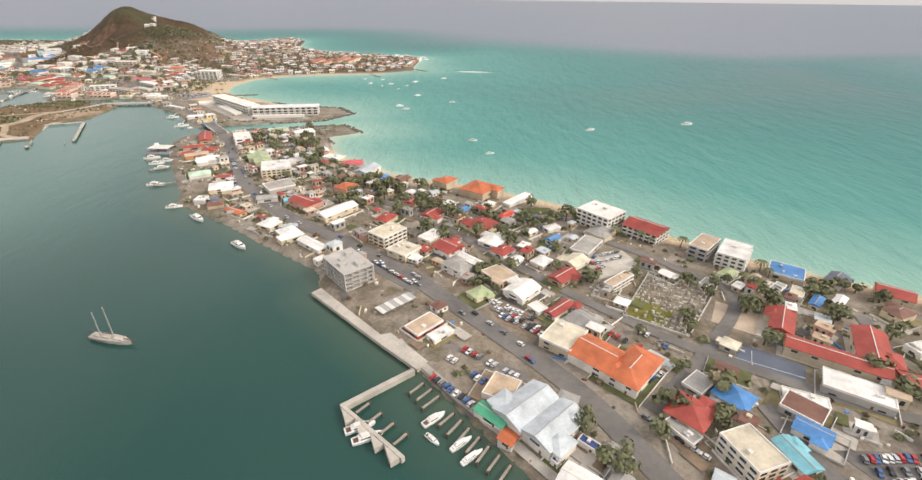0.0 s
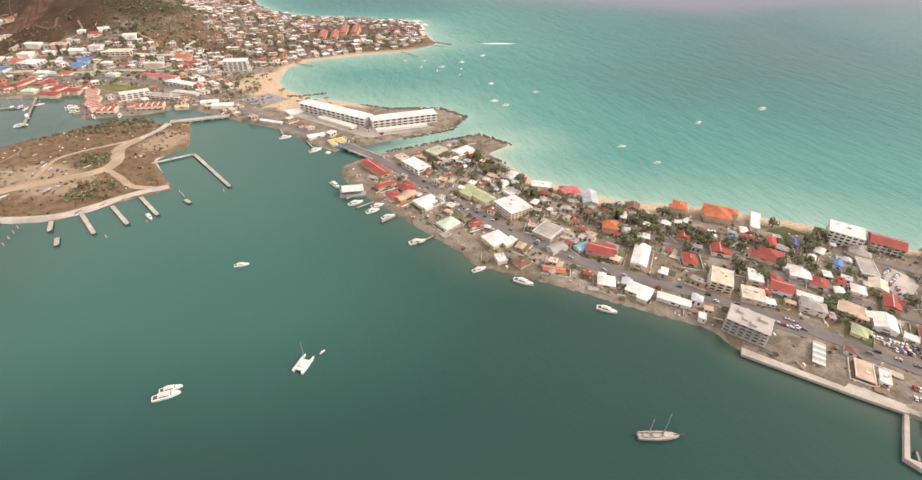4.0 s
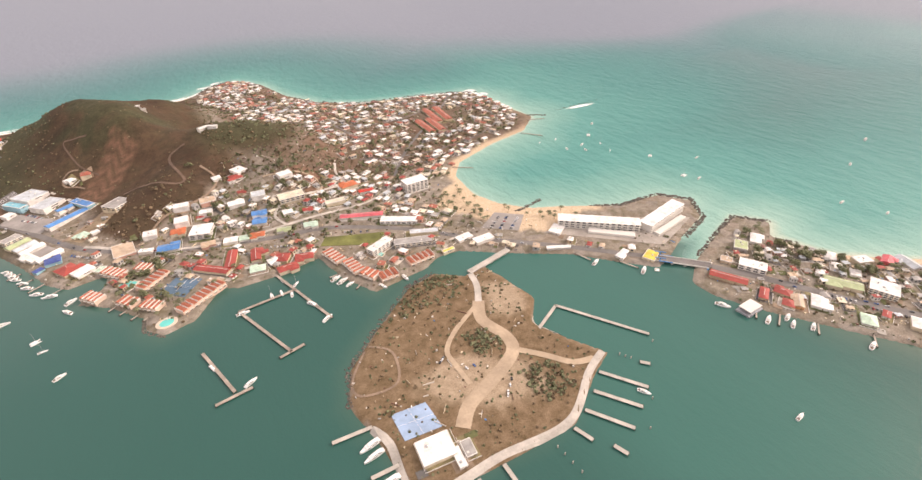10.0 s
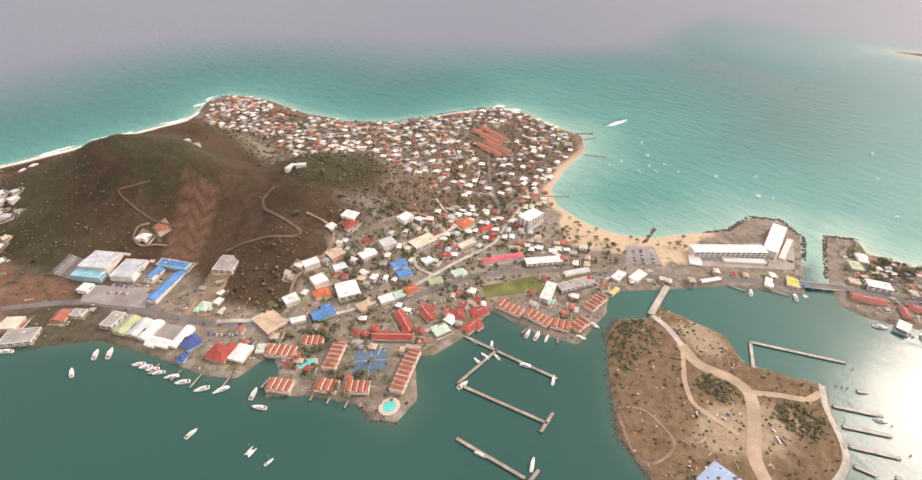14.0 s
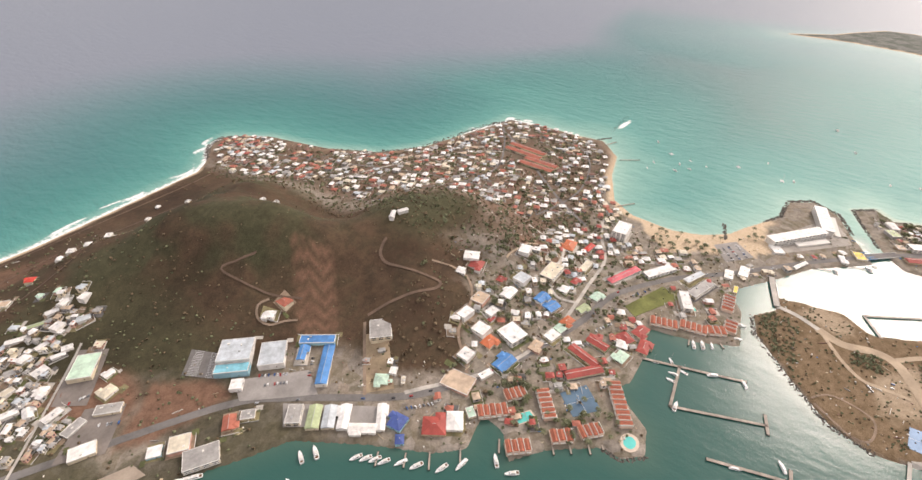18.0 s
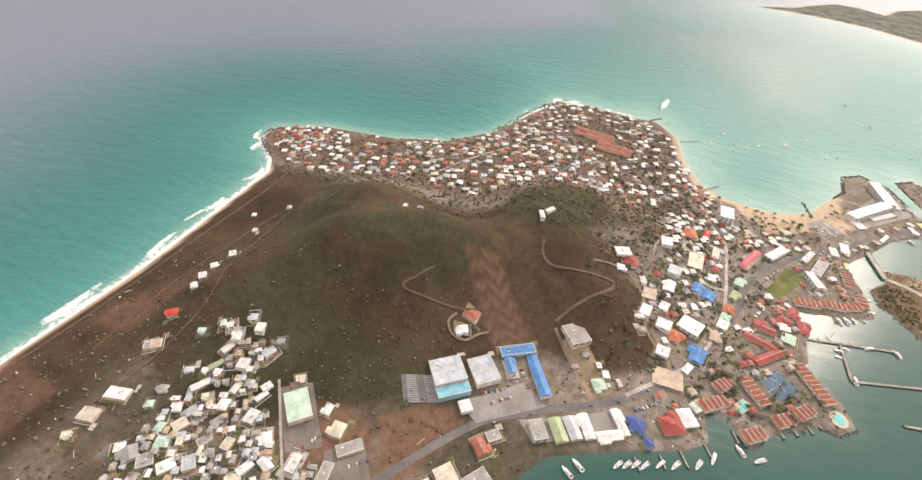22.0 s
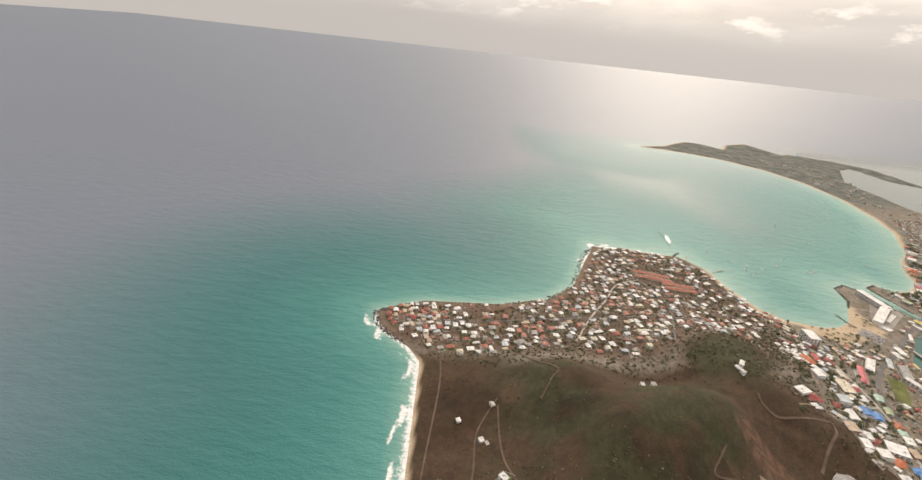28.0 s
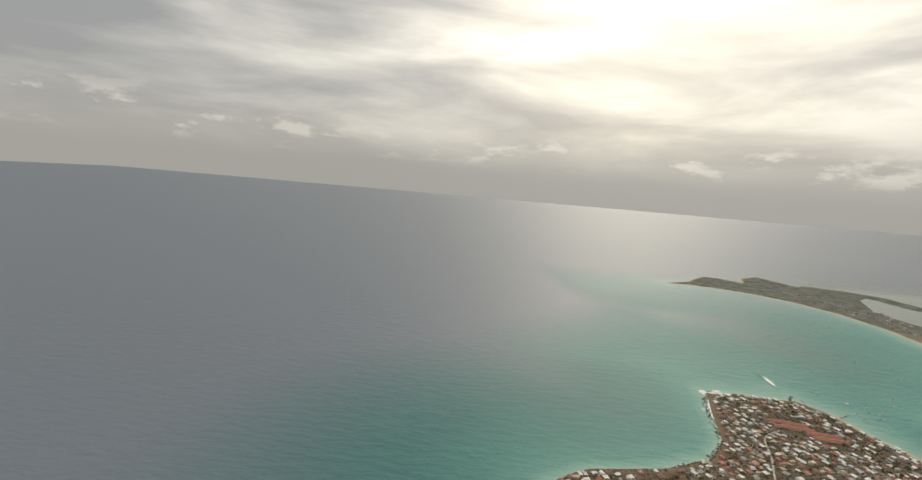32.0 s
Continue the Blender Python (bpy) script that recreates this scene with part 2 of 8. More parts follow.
def hill_height(px, py):
    z = 0.0
    for cx, cy, h, s in HILLS:
        z = z + h * np.exp(-((px - cx) ** 2 + (py - cy) ** 2) / (2 * s * s))
    return z


def axis_steps(lo, hi, step, left, right, mid, far):
    """Even steps in the middle, wider ones beside it, growing ones out to the horizon."""
    core = np.concatenate([np.arange(left, lo, mid), np.arange(lo, hi, step), np.arange(hi, right + 0.1, mid)])
    grow, d = [], mid
    while sum(grow) < 2 * far:
        d *= 1.22
        grow.append(d)
    run = np.cumsum(grow)
    out = np.concatenate([left - run[::-1], core, core[-1] + run])
    return out[(out > -far) & (out < far)]


def sheet(name, xs, ys, height):
    gx, gy = np.meshgrid(xs, ys)
    nx, ny = len(xs), len(ys)
    vs = np.stack([gx.ravel(), gy.ravel(), height.ravel()], 1)
    i = (np.arange(ny - 1)[:, None] * nx + np.arange(nx - 1)[None]).ravel()
    faces = np.stack([i, i + 1, i + nx + 1, i + nx], 1)
    me = bpy.data.meshes.new(name)
    me.vertices.add(len(vs))
    me.vertices.foreach_set("co", vs.ravel())
    me.loops.add(faces.size)
    me.loops.foreach_set("vertex_index", faces.ravel())
    me.polygons.add(len(faces))
    me.polygons.foreach_set("loop_start", np.arange(0, faces.size, 4))
    me.polygons.foreach_set("use_smooth", np.ones(len(faces), bool))
    me.update()
    me.validate()
    return me


def attribute(me, name, values):
    a = me.attributes.new(name, "FLOAT", "POINT")
    a.data.foreach_set("value", np.ascontiguousarray(values.ravel(), np.float32))


def smooth(a, b, v):
    k = np.clip((v - a) / (b - a), 0, 1)
    return k * k * (3 - 2 * k)


def value_noise(px, py, size, seed):
    """Smooth random bumps of one size, between nought and one."""
    rng = np.random.RandomState(seed)
    grid = rng.rand(128, 128)
    u, v = px / size, py / size
    iu, iv = np.floor(u).astype(int), np.floor(v).astype(int)
    fu, fv = u - iu, v - iv
    fu, fv = fu * fu * (3 - 2 * fu), fv * fv * (3 - 2 * fv)
    g = lambda a, b: grid[(iv + b) % 128, (iu + a) % 128]
    return (g(0, 0) * (1 - fu) + g(1, 0) * fu) * (1 - fv) + (g(0, 1) * (1 - fu) + g(1, 1) * fu) * fv


def land_height(px, py):
    d = np.maximum.reduce([coast_distance(px, py, ring) for ring in LANDS])
    side = open_sea_side(px, py)
    soft = smooth(-2, 6, side)
    bank = np.where(d > 0, np.minimum(0.75, d * (0.08 * soft + 0.9 * (1 - soft))), np.maximum(-6, d * (0.12 * soft + 0.8 * (1 - soft))))
    lift = smooth(2, 26, d)
    rough = (value_noise(px, py, 9, 3) - 0.5) * 1.6 + (value_noise(px, py, 3.5, 4) - 0.5) * 0.7
    hill = hill_height(px, py) * lift
    return bank + hill + rough * smooth(3, 14, hill) * lift, d, side


XS, YS = axis_steps(-430, 130, 2.0, -520, 760, 6.0, 4900), axis_steps(0, 670, 2.0, -560, 700, 6.0, 4900)
GX, GY = np.meshgrid(XS, YS)
GZ, GD, GSIDE = land_height(GX, GY)


def ground_z(x, y):
    """Height of the ground sheet at a place in the middle of the plan."""
    i, j = min(max(np.searchsorted(XS, x) - 1, 0), len(XS) - 2), min(max(np.searchsorted(YS, y) - 1, 0), len(YS) - 2)
    a, b = (x - XS[i]) / (XS[i + 1] - XS[i]), (y - YS[j]) / (YS[j + 1] - YS[j])
    return float((GZ[j, i] * (1 - a) + GZ[j, i + 1] * a) * (1 - b) + (GZ[j + 1, i] * (1 - a) + GZ[j + 1, i + 1] * a) * b)


def ground_matter():
    mat = bpy.data.materials.new("ground")
    mat.use_nodes = True
    tree = mat.node_tree
    skin = tree.nodes["Principled BSDF"]
    coord = wire(tree, "ShaderNodeTexCoord").outputs["Object"]
    big = wire(tree, "ShaderNodeTexNoise", {"Vector": coord, "Scale": 0.05, "Detail": 8.0, "Roughness": 0.65}).outputs[0]
    mid = wire(tree, "ShaderNodeTexNoise", {"Vector": coord, "Scale": 0.35, "Detail": 8.0, "Roughness": 0.7}).outputs[0]
    fine = wire(tree, "ShaderNodeTexNoise", {"Vector": coord, "Scale": 1.6, "Detail": 6.0, "Roughness": 0.7}).outputs[0]

    def weight(name):
        return wire(tree, "ShaderNodeAttribute", attribute_name=name).outputs["Fac"]

    yards = wire(tree, "ShaderNodeTexVoronoi", {"Vector": coord, "Scale": 0.22, "Randomness": 1.0}).outputs["Color"]
    plot = wire(tree, "ShaderNodeSeparateColor", {0: yards}).outputs[0]
    town = ramp(tree, plot, (0.0, (0.09, 0.09, 0.045)), (0.2, (0.20, 0.17, 0.13)), (0.4, (0.27, 0.25, 0.21)), (0.55, (0.13, 0.115, 0.06)), (0.7, (0.24, 0.19, 0.14)), (0.85, (0.35, 0.32, 0.28)), (1.0, (0.15, 0.14, 0.125)))
    town = mixed(tree, 0.55, town, ramp(tree, mid, (0.32, (0.15, 0.125, 0.09)), (0.5, (0.30, 0.255, 0.21)), (0.68, (0.46, 0.40, 0.34))))
    scrub = mixed(tree, 0.55, ramp(tree, big, (0.34, (0.052, 0.038, 0.027)), (0.47, (0.115, 0.07, 0.047)), (0.55, (0.082, 0.064, 0.04)), (0.66, (0.14, 0.088, 0.058))),
                  ramp(tree, mid, (0.35, (0.06, 0.045, 0.031)), (0.55, (0.102, 0.072, 0.047)), (0.75, (0.15, 0.102, 0.068))))
    green = ramp(tree, mid, (0.3, (0.055, 0.054, 0.032)), (0.55, (0.082, 0.08, 0.046)), (0.75, (0.115, 0.108, 0.066)))
    scrub = mixed(tree, weight("verdure"), scrub, green)
    shades = wire(tree, "ShaderNodeTexNoise", {"Vector": coord, "Scale": 0.022, "Detail": 4.0, "Roughness": 0.55}).outputs[0]
    scrub = mixed(tree, 1.0, scrub, ramp(tree, shades, (0.40, (0.66, 0.64, 0.64)), (0.56, (1.0, 0.98, 0.95))), "MULTIPLY")
    dry = ramp(tree, mid, (0.3, (0.12, 0.085, 0.045)), (0.5, (0.2, 0.14, 0.085)), (0.7, (0.28, 0.2, 0.13)))
    sand = ramp(tree, fine, (0.3, (0.50, 0.38, 0.25)), (0.7, (0.70, 0.56, 0.41)))
    earth = ramp(tree, mid, (0.3, (0.15, 0.085, 0.058)), (0.7, (0.27, 0.155, 0.105)))
    tone = mixed(tree, weight("scrub"), town, scrub)
    tone = mixed(tree, weight("dry"), tone, dry)
    # far dry flats, greyed in their colour to stand for haze
    tone = mixed(tree, weight("hazy_plain"), tone, mixed(tree, 0.5, ramp(tree, mid, (0.3, (0.12, 0.13, 0.11)), (0.7, (0.23, 0.235, 0.205))), ramp(tree, big, (0.42, (0.06, 0.075, 0.06)), (0.58, (0.24, 0.24, 0.22)))))
    tone = mixed(tree, weight("earth"), tone, earth)
    dust = ramp(tree, mid, (0.3, (0.33, 0.25, 0.17)), (0.7, (0.52, 0.42, 0.31)))
    tone = mixed(tree, weight("dust"), tone, dust)
    tone = mixed(tree, weight("sand"), tone, sand)
    tone = mixed(tree, 0.5, tone, ramp(tree, fine, (0.35, (0.55, 0.55, 0.5)), (0.6, (1, 1, 1))), "MULTIPLY")
    tree.links.new(tone, skin.inputs["Base Color"])
    skin.inputs["Roughness"].default_value = 0.95
    skin.inputs["Specular IOR Level"].default_value = 0.15
    bump = wire(tree, "ShaderNodeBump", {"Height": fine, "Strength": 0.7, "Distance": 0.25})
    tree.links.new(bump.outputs[0], skin.inputs["Normal"])
    return mat


def sea_matter():
    mat = bpy.data.materials.new("sea water")
    mat.use_nodes = True
    tree = mat.node_tree
    skin = tree.nodes["Principled BSDF"]
    coord = wire(tree, "ShaderNodeTexCoord").outputs["Object"]
    deep = wire(tree, "ShaderNodeAttribute", attribute_name="depth").outputs["Fac"]
    sea = wire(tree, "ShaderNodeAttribute", attribute_name="open_sea").outputs["Fac"]
    patch = wire(tree, "ShaderNodeTexNoise", {"Vector": coord, "Scale": 0.012, "Detail": 5.0, "Roughness": 0.55}).outputs[0]
    shift = wire(tree, "ShaderNodeMath", {0: patch, 1: -0.5}, operation="ADD").outputs[0]
    wide = wire(tree, "ShaderNodeMath", {0: shift, 1: 0.3, 2: deep}, operation="MULTIPLY_ADD").outputs[0]
    open_tone = ramp(tree, wide, (0.0, (0.42, 0.50, 0.40)), (0.06, (0.24, 0.43, 0.365)), (0.3, (0.07, 0.27, 0.24)), (0.6, (0.04, 0.205, 0.19)), (1.0, (0.035, 0.165, 0.165)))
    far_haze = wire(tree, "ShaderNodeAttribute", attribute_name="offshore_haze").outputs["Fac"]
    # haze over the far sea, painted into the water's base colour
    open_tone = mixed(tree, far_haze, open_tone, (0.175, 0.205, 0.25))
    lagoon = ramp(tree, wide, (0.0, (0.06, 0.10, 0.072)), (0.12, (0.017, 0.066, 0.056)), (0.8, (0.01, 0.05, 0.043)))
    # paler lagoon tone; in the west it is glare painted as colour
    lagoon = mixed(tree, wire(tree, "ShaderNodeAttribute", attribute_name="shoal").outputs["Fac"], lagoon, (0.033, 0.125, 0.105))
    surf = wire(tree, "ShaderNodeAttribute", attribute_name="surf").outputs["Fac"]
    froth = wire(tree, "ShaderNodeTexNoise", {"Vector": coord, "Scale": 0.45, "Detail": 6.0, "Roughness": 0.75}).outputs[0]
    foam = wire(tree, "ShaderNodeMath", {0: surf, 1: froth}, operation="MULTIPLY").outputs[0]
    foam = ramp(tree, foam, (0.30, (0, 0, 0)), (0.42, (1, 1, 1)))
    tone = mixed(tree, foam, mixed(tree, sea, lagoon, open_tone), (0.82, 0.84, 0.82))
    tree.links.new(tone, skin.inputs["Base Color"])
    tree.links.new(wire(tree, "ShaderNodeMath", {0: sea, 1: 0.31, 2: 0.17}, operation="MULTIPLY_ADD").outputs[0], skin.inputs["Roughness"])
    skin.inputs["IOR"].default_value = 1.33
    swell = wire(tree, "ShaderNodeMapping", {"Vector": coord, "Rotation": (0, 0, 0.5), "Scale": (0.15, 0.06, 1)}).outputs[0]
    wave = wire(tree, "ShaderNodeTexNoise", {"Vector": swell, "Scale": 1.0, "Detail": 5.0, "Roughness": 0.62}).outputs[0]
    ripple = wire(tree, "ShaderNodeTexNoise", {"Vector": coord, "Scale": 1.3, "Detail": 3.0}).outputs[0]
    rise = wire(tree, "ShaderNodeMath", {0: ripple, 1: 0.2, 2: wave}, operation="MULTIPLY_ADD").outputs[0]
    near = wire(tree, "ShaderNodeMath", {0: 1.0, 1: wire(tree, "ShaderNodeMath", {0: far_haze, 1: 0.5}, operation="MULTIPLY").outputs[0]}, operation="SUBTRACT").outputs[0]
    chop = wire(tree, "ShaderNodeMath", {0: sea, 1: 0.72, 2: 0.08}, operation="MULTIPLY_ADD").outputs[0]
    chop = wire(tree, "ShaderNodeMath", {0: chop, 1: near}, operation="MULTIPLY").outputs[0]
    bump = wire(tree, "ShaderNodeBump", {"Height": rise, "Strength": chop, "Distance": 2.0})
    tree.links.new(bump.outputs[0], skin.inputs["Normal"])
    return mat


SURVEY = np.array([(-2.6, 18.0), (1.3, 34.7), (14.8, 2.0), (7.6, -6.9), (-8.2, 8.0), (38.1, -36.3), (-19.4, -45.0), (-25.8, 28.0), (12.3, 17.7), (-31.6, 1.1), (21.6, -25.5), (20.0, -14.9), (-10.4, 7.8), (-0.0, 10.8), (-0.4, 1.4)])  # drift of the land-cover sketch against the plan, by powers of x and y


def sketch(px, py):
    """The place on the land-cover sketch that belongs to a place on the plan."""
    u, v = (np.clip(px, -430, 110) + 170) / 300, (np.clip(py, -40, 610) - 280) / 300
    terms = np.stack([u ** i * v ** j for i in range(5) for j in range(5 - i)])
    return px + np.tensordot(SURVEY[:, 0], terms, 1), py + np.tensordot(SURVEY[:, 1], terms, 1)


def build_land():
    me = sheet("ground", XS, YS, GZ)
    inside_island = coast_distance(GX, GY, ISLAND) > 0
    hill = hill_height(GX, GY)
    UX, UY = sketch(GX, GY)
    sand = smooth(0.0, 4.0, GSIDE) * (1 - smooth(3.5, 6.5, GD * (1 + 1.6 * smooth(500, 525, UY) * smooth(-205, -225, UX)) + 1.5 * value_noise(UX, UY, 5, 8)))
    plage = np.exp(-(((UX + 131) / 17) ** 2 + ((UY - 276) / 32) ** 2)) * smooth(1, 4, GSIDE + 8)
    sand *= 1 - np.maximum(smooth(34, 26, np.hypot(UX + 68, UY - 216)), smooth(40, 30, np.hypot(UX + 62, UY - 190)))
    field = value_noise(UX, UY, 7, 21) * 0.6 + value_noise(UX, UY, 3, 22) * 0.4
    dust = np.exp(-((((UX + 203) * 0.5 + (UY - 186) * 0.86) / 9) ** 2 + (((UX + 203) * 0.86 - (UY - 186) * 0.5) / 20) ** 2))
    dust = np.maximum(dust, 0.8 * np.exp(-(((UX + 172) / 9) ** 2 + ((UY - 213) / 12) ** 2))) * inside_island
    dust = smooth(0.28, 0.5, dust * 0.9 + field * 0.35 - 0.1)
    cove = coast_distance(UX, UY, np.array([(-131, 312), (-150, 301), (-162, 291), (-154, 276), (-145, 261), (-136, 246), (-123, 233), (-108, 238), (-98, 244), (-108, 256), (-124, 262), (-132, 276), (-131, 296)], float))
    plage = np.maximum(plage, smooth(-2.5, 1.5, cove + 5.0 * value_noise(UX, UY, 6, 18) - 3.5))
    sand = np.clip(sand + smooth(0.35, 0.7, plage), 0, 1) * smooth(-3, 0, GD + 2)
    sand *= 1 - 0.85 * smooth(335, 352, UY) * smooth(-236, -224, UX)
    north = smooth(-225, -245, UX)
    scrub = np.maximum(np.maximum(smooth(1.2, 3.0, hill) * north, smooth(13, 18, hill)), smooth(535, 560, UY) * smooth(-215, -235, UX))
    scrub *= 1 - smooth(-318, -300, UX) * smooth(385, 365, UY) * (1 - smooth(9, 13, hill))
    slope = coast_distance(GX, GY, np.array([(-299, 342), (-275, 353), (-262, 348), (-247, 341), (-252, 331), (-268, 326), (-281, 317)], float))
    scrub = np.maximum(scrub, smooth(-2, 1, slope))
    # eastern land that takes the tone with painted haze
    hazy_plain = smooth(180, 260, UX)
    patchy = 0.6 * value_noise(UX, UY, 26, 31) + 0.4 * value_noise(UX, UY, 9, 32)
    verdure = np.clip(smooth(9, 22, hill) * smooth(0.25, 0.6, patchy) * smooth(430, 460, UY) + smooth(15, 21, hill) * smooth(-262, -240, UX) + 0.7 * smooth(480, 505, UY) * smooth(0.35, 0.6, patchy) * smooth(575, 545, UY), 0, 1)
    along, across = (UX + 304) * 0.86 + (UY - 430) * 0.51, (UX + 304) * 0.65 - (UY - 430) * 0.76
    scar = smooth(2, -2, np.abs(along) - 22) * smooth(1.5, -1.5, np.abs(across) - 9)
    scar = scar * (0.25 + 0.75 * smooth(0.3, 0.7, 0.5 + 0.5 * np.sin(along * 0.95 + 1.6 * np.sin(across * 0.5))))
    cut = coast_distance(UX, UY, np.array([(-213, 366), (-202, 360), (-203, 337), (-216, 338), (-222, 356)], float))
    yard = np.exp(-(((UX + 383) / 16) ** 2 + ((UY - 470) / 20) ** 2))
    earth = np.clip(scar * 0.85 + 0.8 * smooth(-1.5, 1.5, cut) + smooth(0.3, 0.7, yard) + 0.5 * smooth(0.6, 0.75, value_noise(UX, UY, 22, 12)) * smooth(540, 560, UY) * (UX < -230), 0, 1)
    scrub = np.maximum(scrub, 0.8 * smooth(-312, -335, GX) * smooth(0.15, 0.5, patchy))
    verdure = np.maximum(verdure, 0.85 * smooth(-312, -335, GX) * smooth(475, 450, GY))
    point = smooth(330, 345, UY) * smooth(-235, -215, UX) * (UX < 0) * (1 - scrub)
    clearing = coast_distance(GX, GY, np.array([(-348, 403), (-335, 387), (-335, 377), (-347, 380), (-360, 384), (-368, 390)], float))
    earth = np.maximum(earth, 0.9 * smooth(-2, 1.5, clearing + 2 * (field - 0.5)))
    scrub = np.maximum(scrub, 0.6 * point)
    earth = np.maximum(earth, point * (0.2 + 0.35 * smooth(0.4, 0.75, patchy)))
    for name, v in (("sand", sand), ("scrub", scrub), ("dry", inside_island * 1.0), ("earth", earth), ("dust", dust * inside_island * 0.8), ("verdure", verdure), ("hazy_plain", hazy_plain)):
        attribute(me, name, v)
    ground = new("ground", me)
    me.materials.append(ground_matter())
    tagged(ground, "dry tropical land with brown scrub hills, town ground and beaches", "ground", kind="structure")
    wz = np.zeros_like(GZ)
    wm = sheet("water", XS, YS, wz)
    deep = np.clip(-GD, 0, None)
    steep = 1 + 2.0 * smooth(400, 500, UY) * smooth(40, -30, UX)
    attribute(wm, "depth", np.clip(deep * steep / 260, 0, 1) ** 0.6)
    # the 0.45 left in the west paints glare on the lagoon
    attribute(wm, "shoal", smooth(-50, -130, UX) * (0.45 + 0.55 * smooth(-205, -165, UX)) * smooth(60, 110, UY))
    # weight of the painted haze, growing away from shore and eastwards
    attribute(wm, "offshore_haze", np.maximum(smooth(130, 620, deep * (1 + 1.3 * smooth(380, 560, UY))), 0.45 * smooth(200, 430, UX) + 0.5 * smooth(430, 640, UX)))
    spread = 14 + 0.9 * np.clip(deep - 40, 0, None)
    attribute(wm, "open_sea", np.maximum.reduce([smooth(-1, 1, GSIDE / spread), smooth(520, 760, UX), smooth(560, 640, GY), smooth(330, 400, GY) * smooth(-40, 20, GX)]))
    windward = smooth(560, 600, UY) * smooth(-180, -200, UX) + 0.75 * smooth(395, 425, UY) * smooth(-100, -60, UX) + 0.3
    shoal = np.exp(-(((UX - 8) / 16) ** 2 + ((UY - 347 + 0.24 * (UX - 8)) / 3.2) ** 2)) * 1.15
    attribute(wm, "surf", np.clip(1.0 - deep / (2.5 + 4.0 * windward), 0, 1) * smooth(0, 4, GSIDE) * np.clip(windward + 0.25, 0, 1) + shoal + 0.9 * np.exp(-((deep - 4 - 6 * value_noise(UX, UY, 17, 41)) / 2.0) ** 2) * smooth(0.25, 0.6, value_noise(UX, UY, 8, 42)) * np.clip(windward - 0.5, 0, 0.5) * 2)
    water = new("water", wm)
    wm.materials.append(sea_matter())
    tagged(water, "turquoise sea and dark green lagoon water", "water", kind="structure")


build_land()

# ---- houses ----
ROOFS = {"red": (0.36, 0.07, 0.055), "white": (0.80, 0.79, 0.76), "grey": (0.36, 0.35, 0.33), "blue": (0.08, 0.25, 0.55), "orange": (0.52, 0.15, 0.065),
         "green": (0.40, 0.47, 0.27), "tan": (0.52, 0.40, 0.29), "cream": (0.66, 0.6, 0.47), "brown": (0.2, 0.1, 0.075), "pink": (0.62, 0.13, 0.15),
         "slate": (0.12, 0.13, 0.17), "scarlet": (0.6, 0.06, 0.04), "steel": (0.5, 0.55, 0.58), "sky": (0.2, 0.5, 0.6), "emerald": (0.08, 0.42, 0.25),
         "navy": (0.06, 0.1, 0.3), "mint": (0.5, 0.68, 0.55), "gold": (0.75, 0.55, 0.1), "clay": (0.4, 0.13, 0.085)}
WALLS = {"white": (0.74, 0.72, 0.68), "cream": (0.64, 0.56, 0.42), "grey": (0.42, 0.41, 0.39), "tan": (0.5, 0.4, 0.29), "pink": (0.58, 0.35, 0.28),
         "blue": (0.3, 0.52, 0.6), "red": (0.4, 0.08, 0.07), "orange": (0.6, 0.32, 0.15)}
GLASS = matter("dark window glass", (0.05, 0.06, 0.07), 0.12, 0.2, 0.5, spec=0.6)
CONCRETE = matter("weathered concrete", (0.46, 0.43, 0.38), 0.9, 0.3, 2.0, bump=0.3)
TIMBER = matter("grey dock timber", (0.36, 0.31, 0.26), 0.85, 0.35, 1.0, bump=0.3)
ASPHALT = matter("worn asphalt", (0.175, 0.165, 0.155), 0.9, 0.3, 3.0, bump=0.2)
EARTH = matter("bare track earth", (0.27, 0.2, 0.145), 0.95, 0.3, 2.0, bump=0.2)
WHITE = matter("white gelcoat", (0.8, 0.8, 0.78), 0.3, 0.08, 1.0)


class Spots:
    """Round places on the plan, kept by squares of eight metres for quick asking."""

    def __init__(self):
        self.cells = {}

    def append(self, spot):
        self.cells.setdefault((int(spot[0] // 8), int(spot[1] // 8)), []).append(spot)

    def extend(self, spots):
        for s in spots:
            self.append(s)

    def near(self, x, y):
        i, j = int(x // 8), int(y // 8)
        for a in (i - 1, i, i + 1, i - 2, i + 2):
            for b in (j - 1, j, j + 1, j - 2, j + 2):
                yield from self.cells.get((a, b), ())


taken = Spots()
PLOTS = []  # place, size and turn of each house that has a yard
KIND_NAMES = {"block": ("apartment_block", "building"), "blockgable": ("hotel", "building"), "frame": ("concrete_shell", "building"), "canopy": ("canopy_shelter", "shelter"),
              "rim": ("restaurant", "building"), "flat": ("flat_roofed_building", "building"), "hip": ("villa", "house"), "gable": ("house", "house"), "terrace": ("clubhouse", "building")}
ROOF_WORDS = {"block": "flat", "blockgable": "pitched", "frame": "flat", "canopy": "thin metal", "rim": "rimmed flat", "flat": "flat", "hip": "hipped", "gable": "gabled", "terrace": "terraced"}


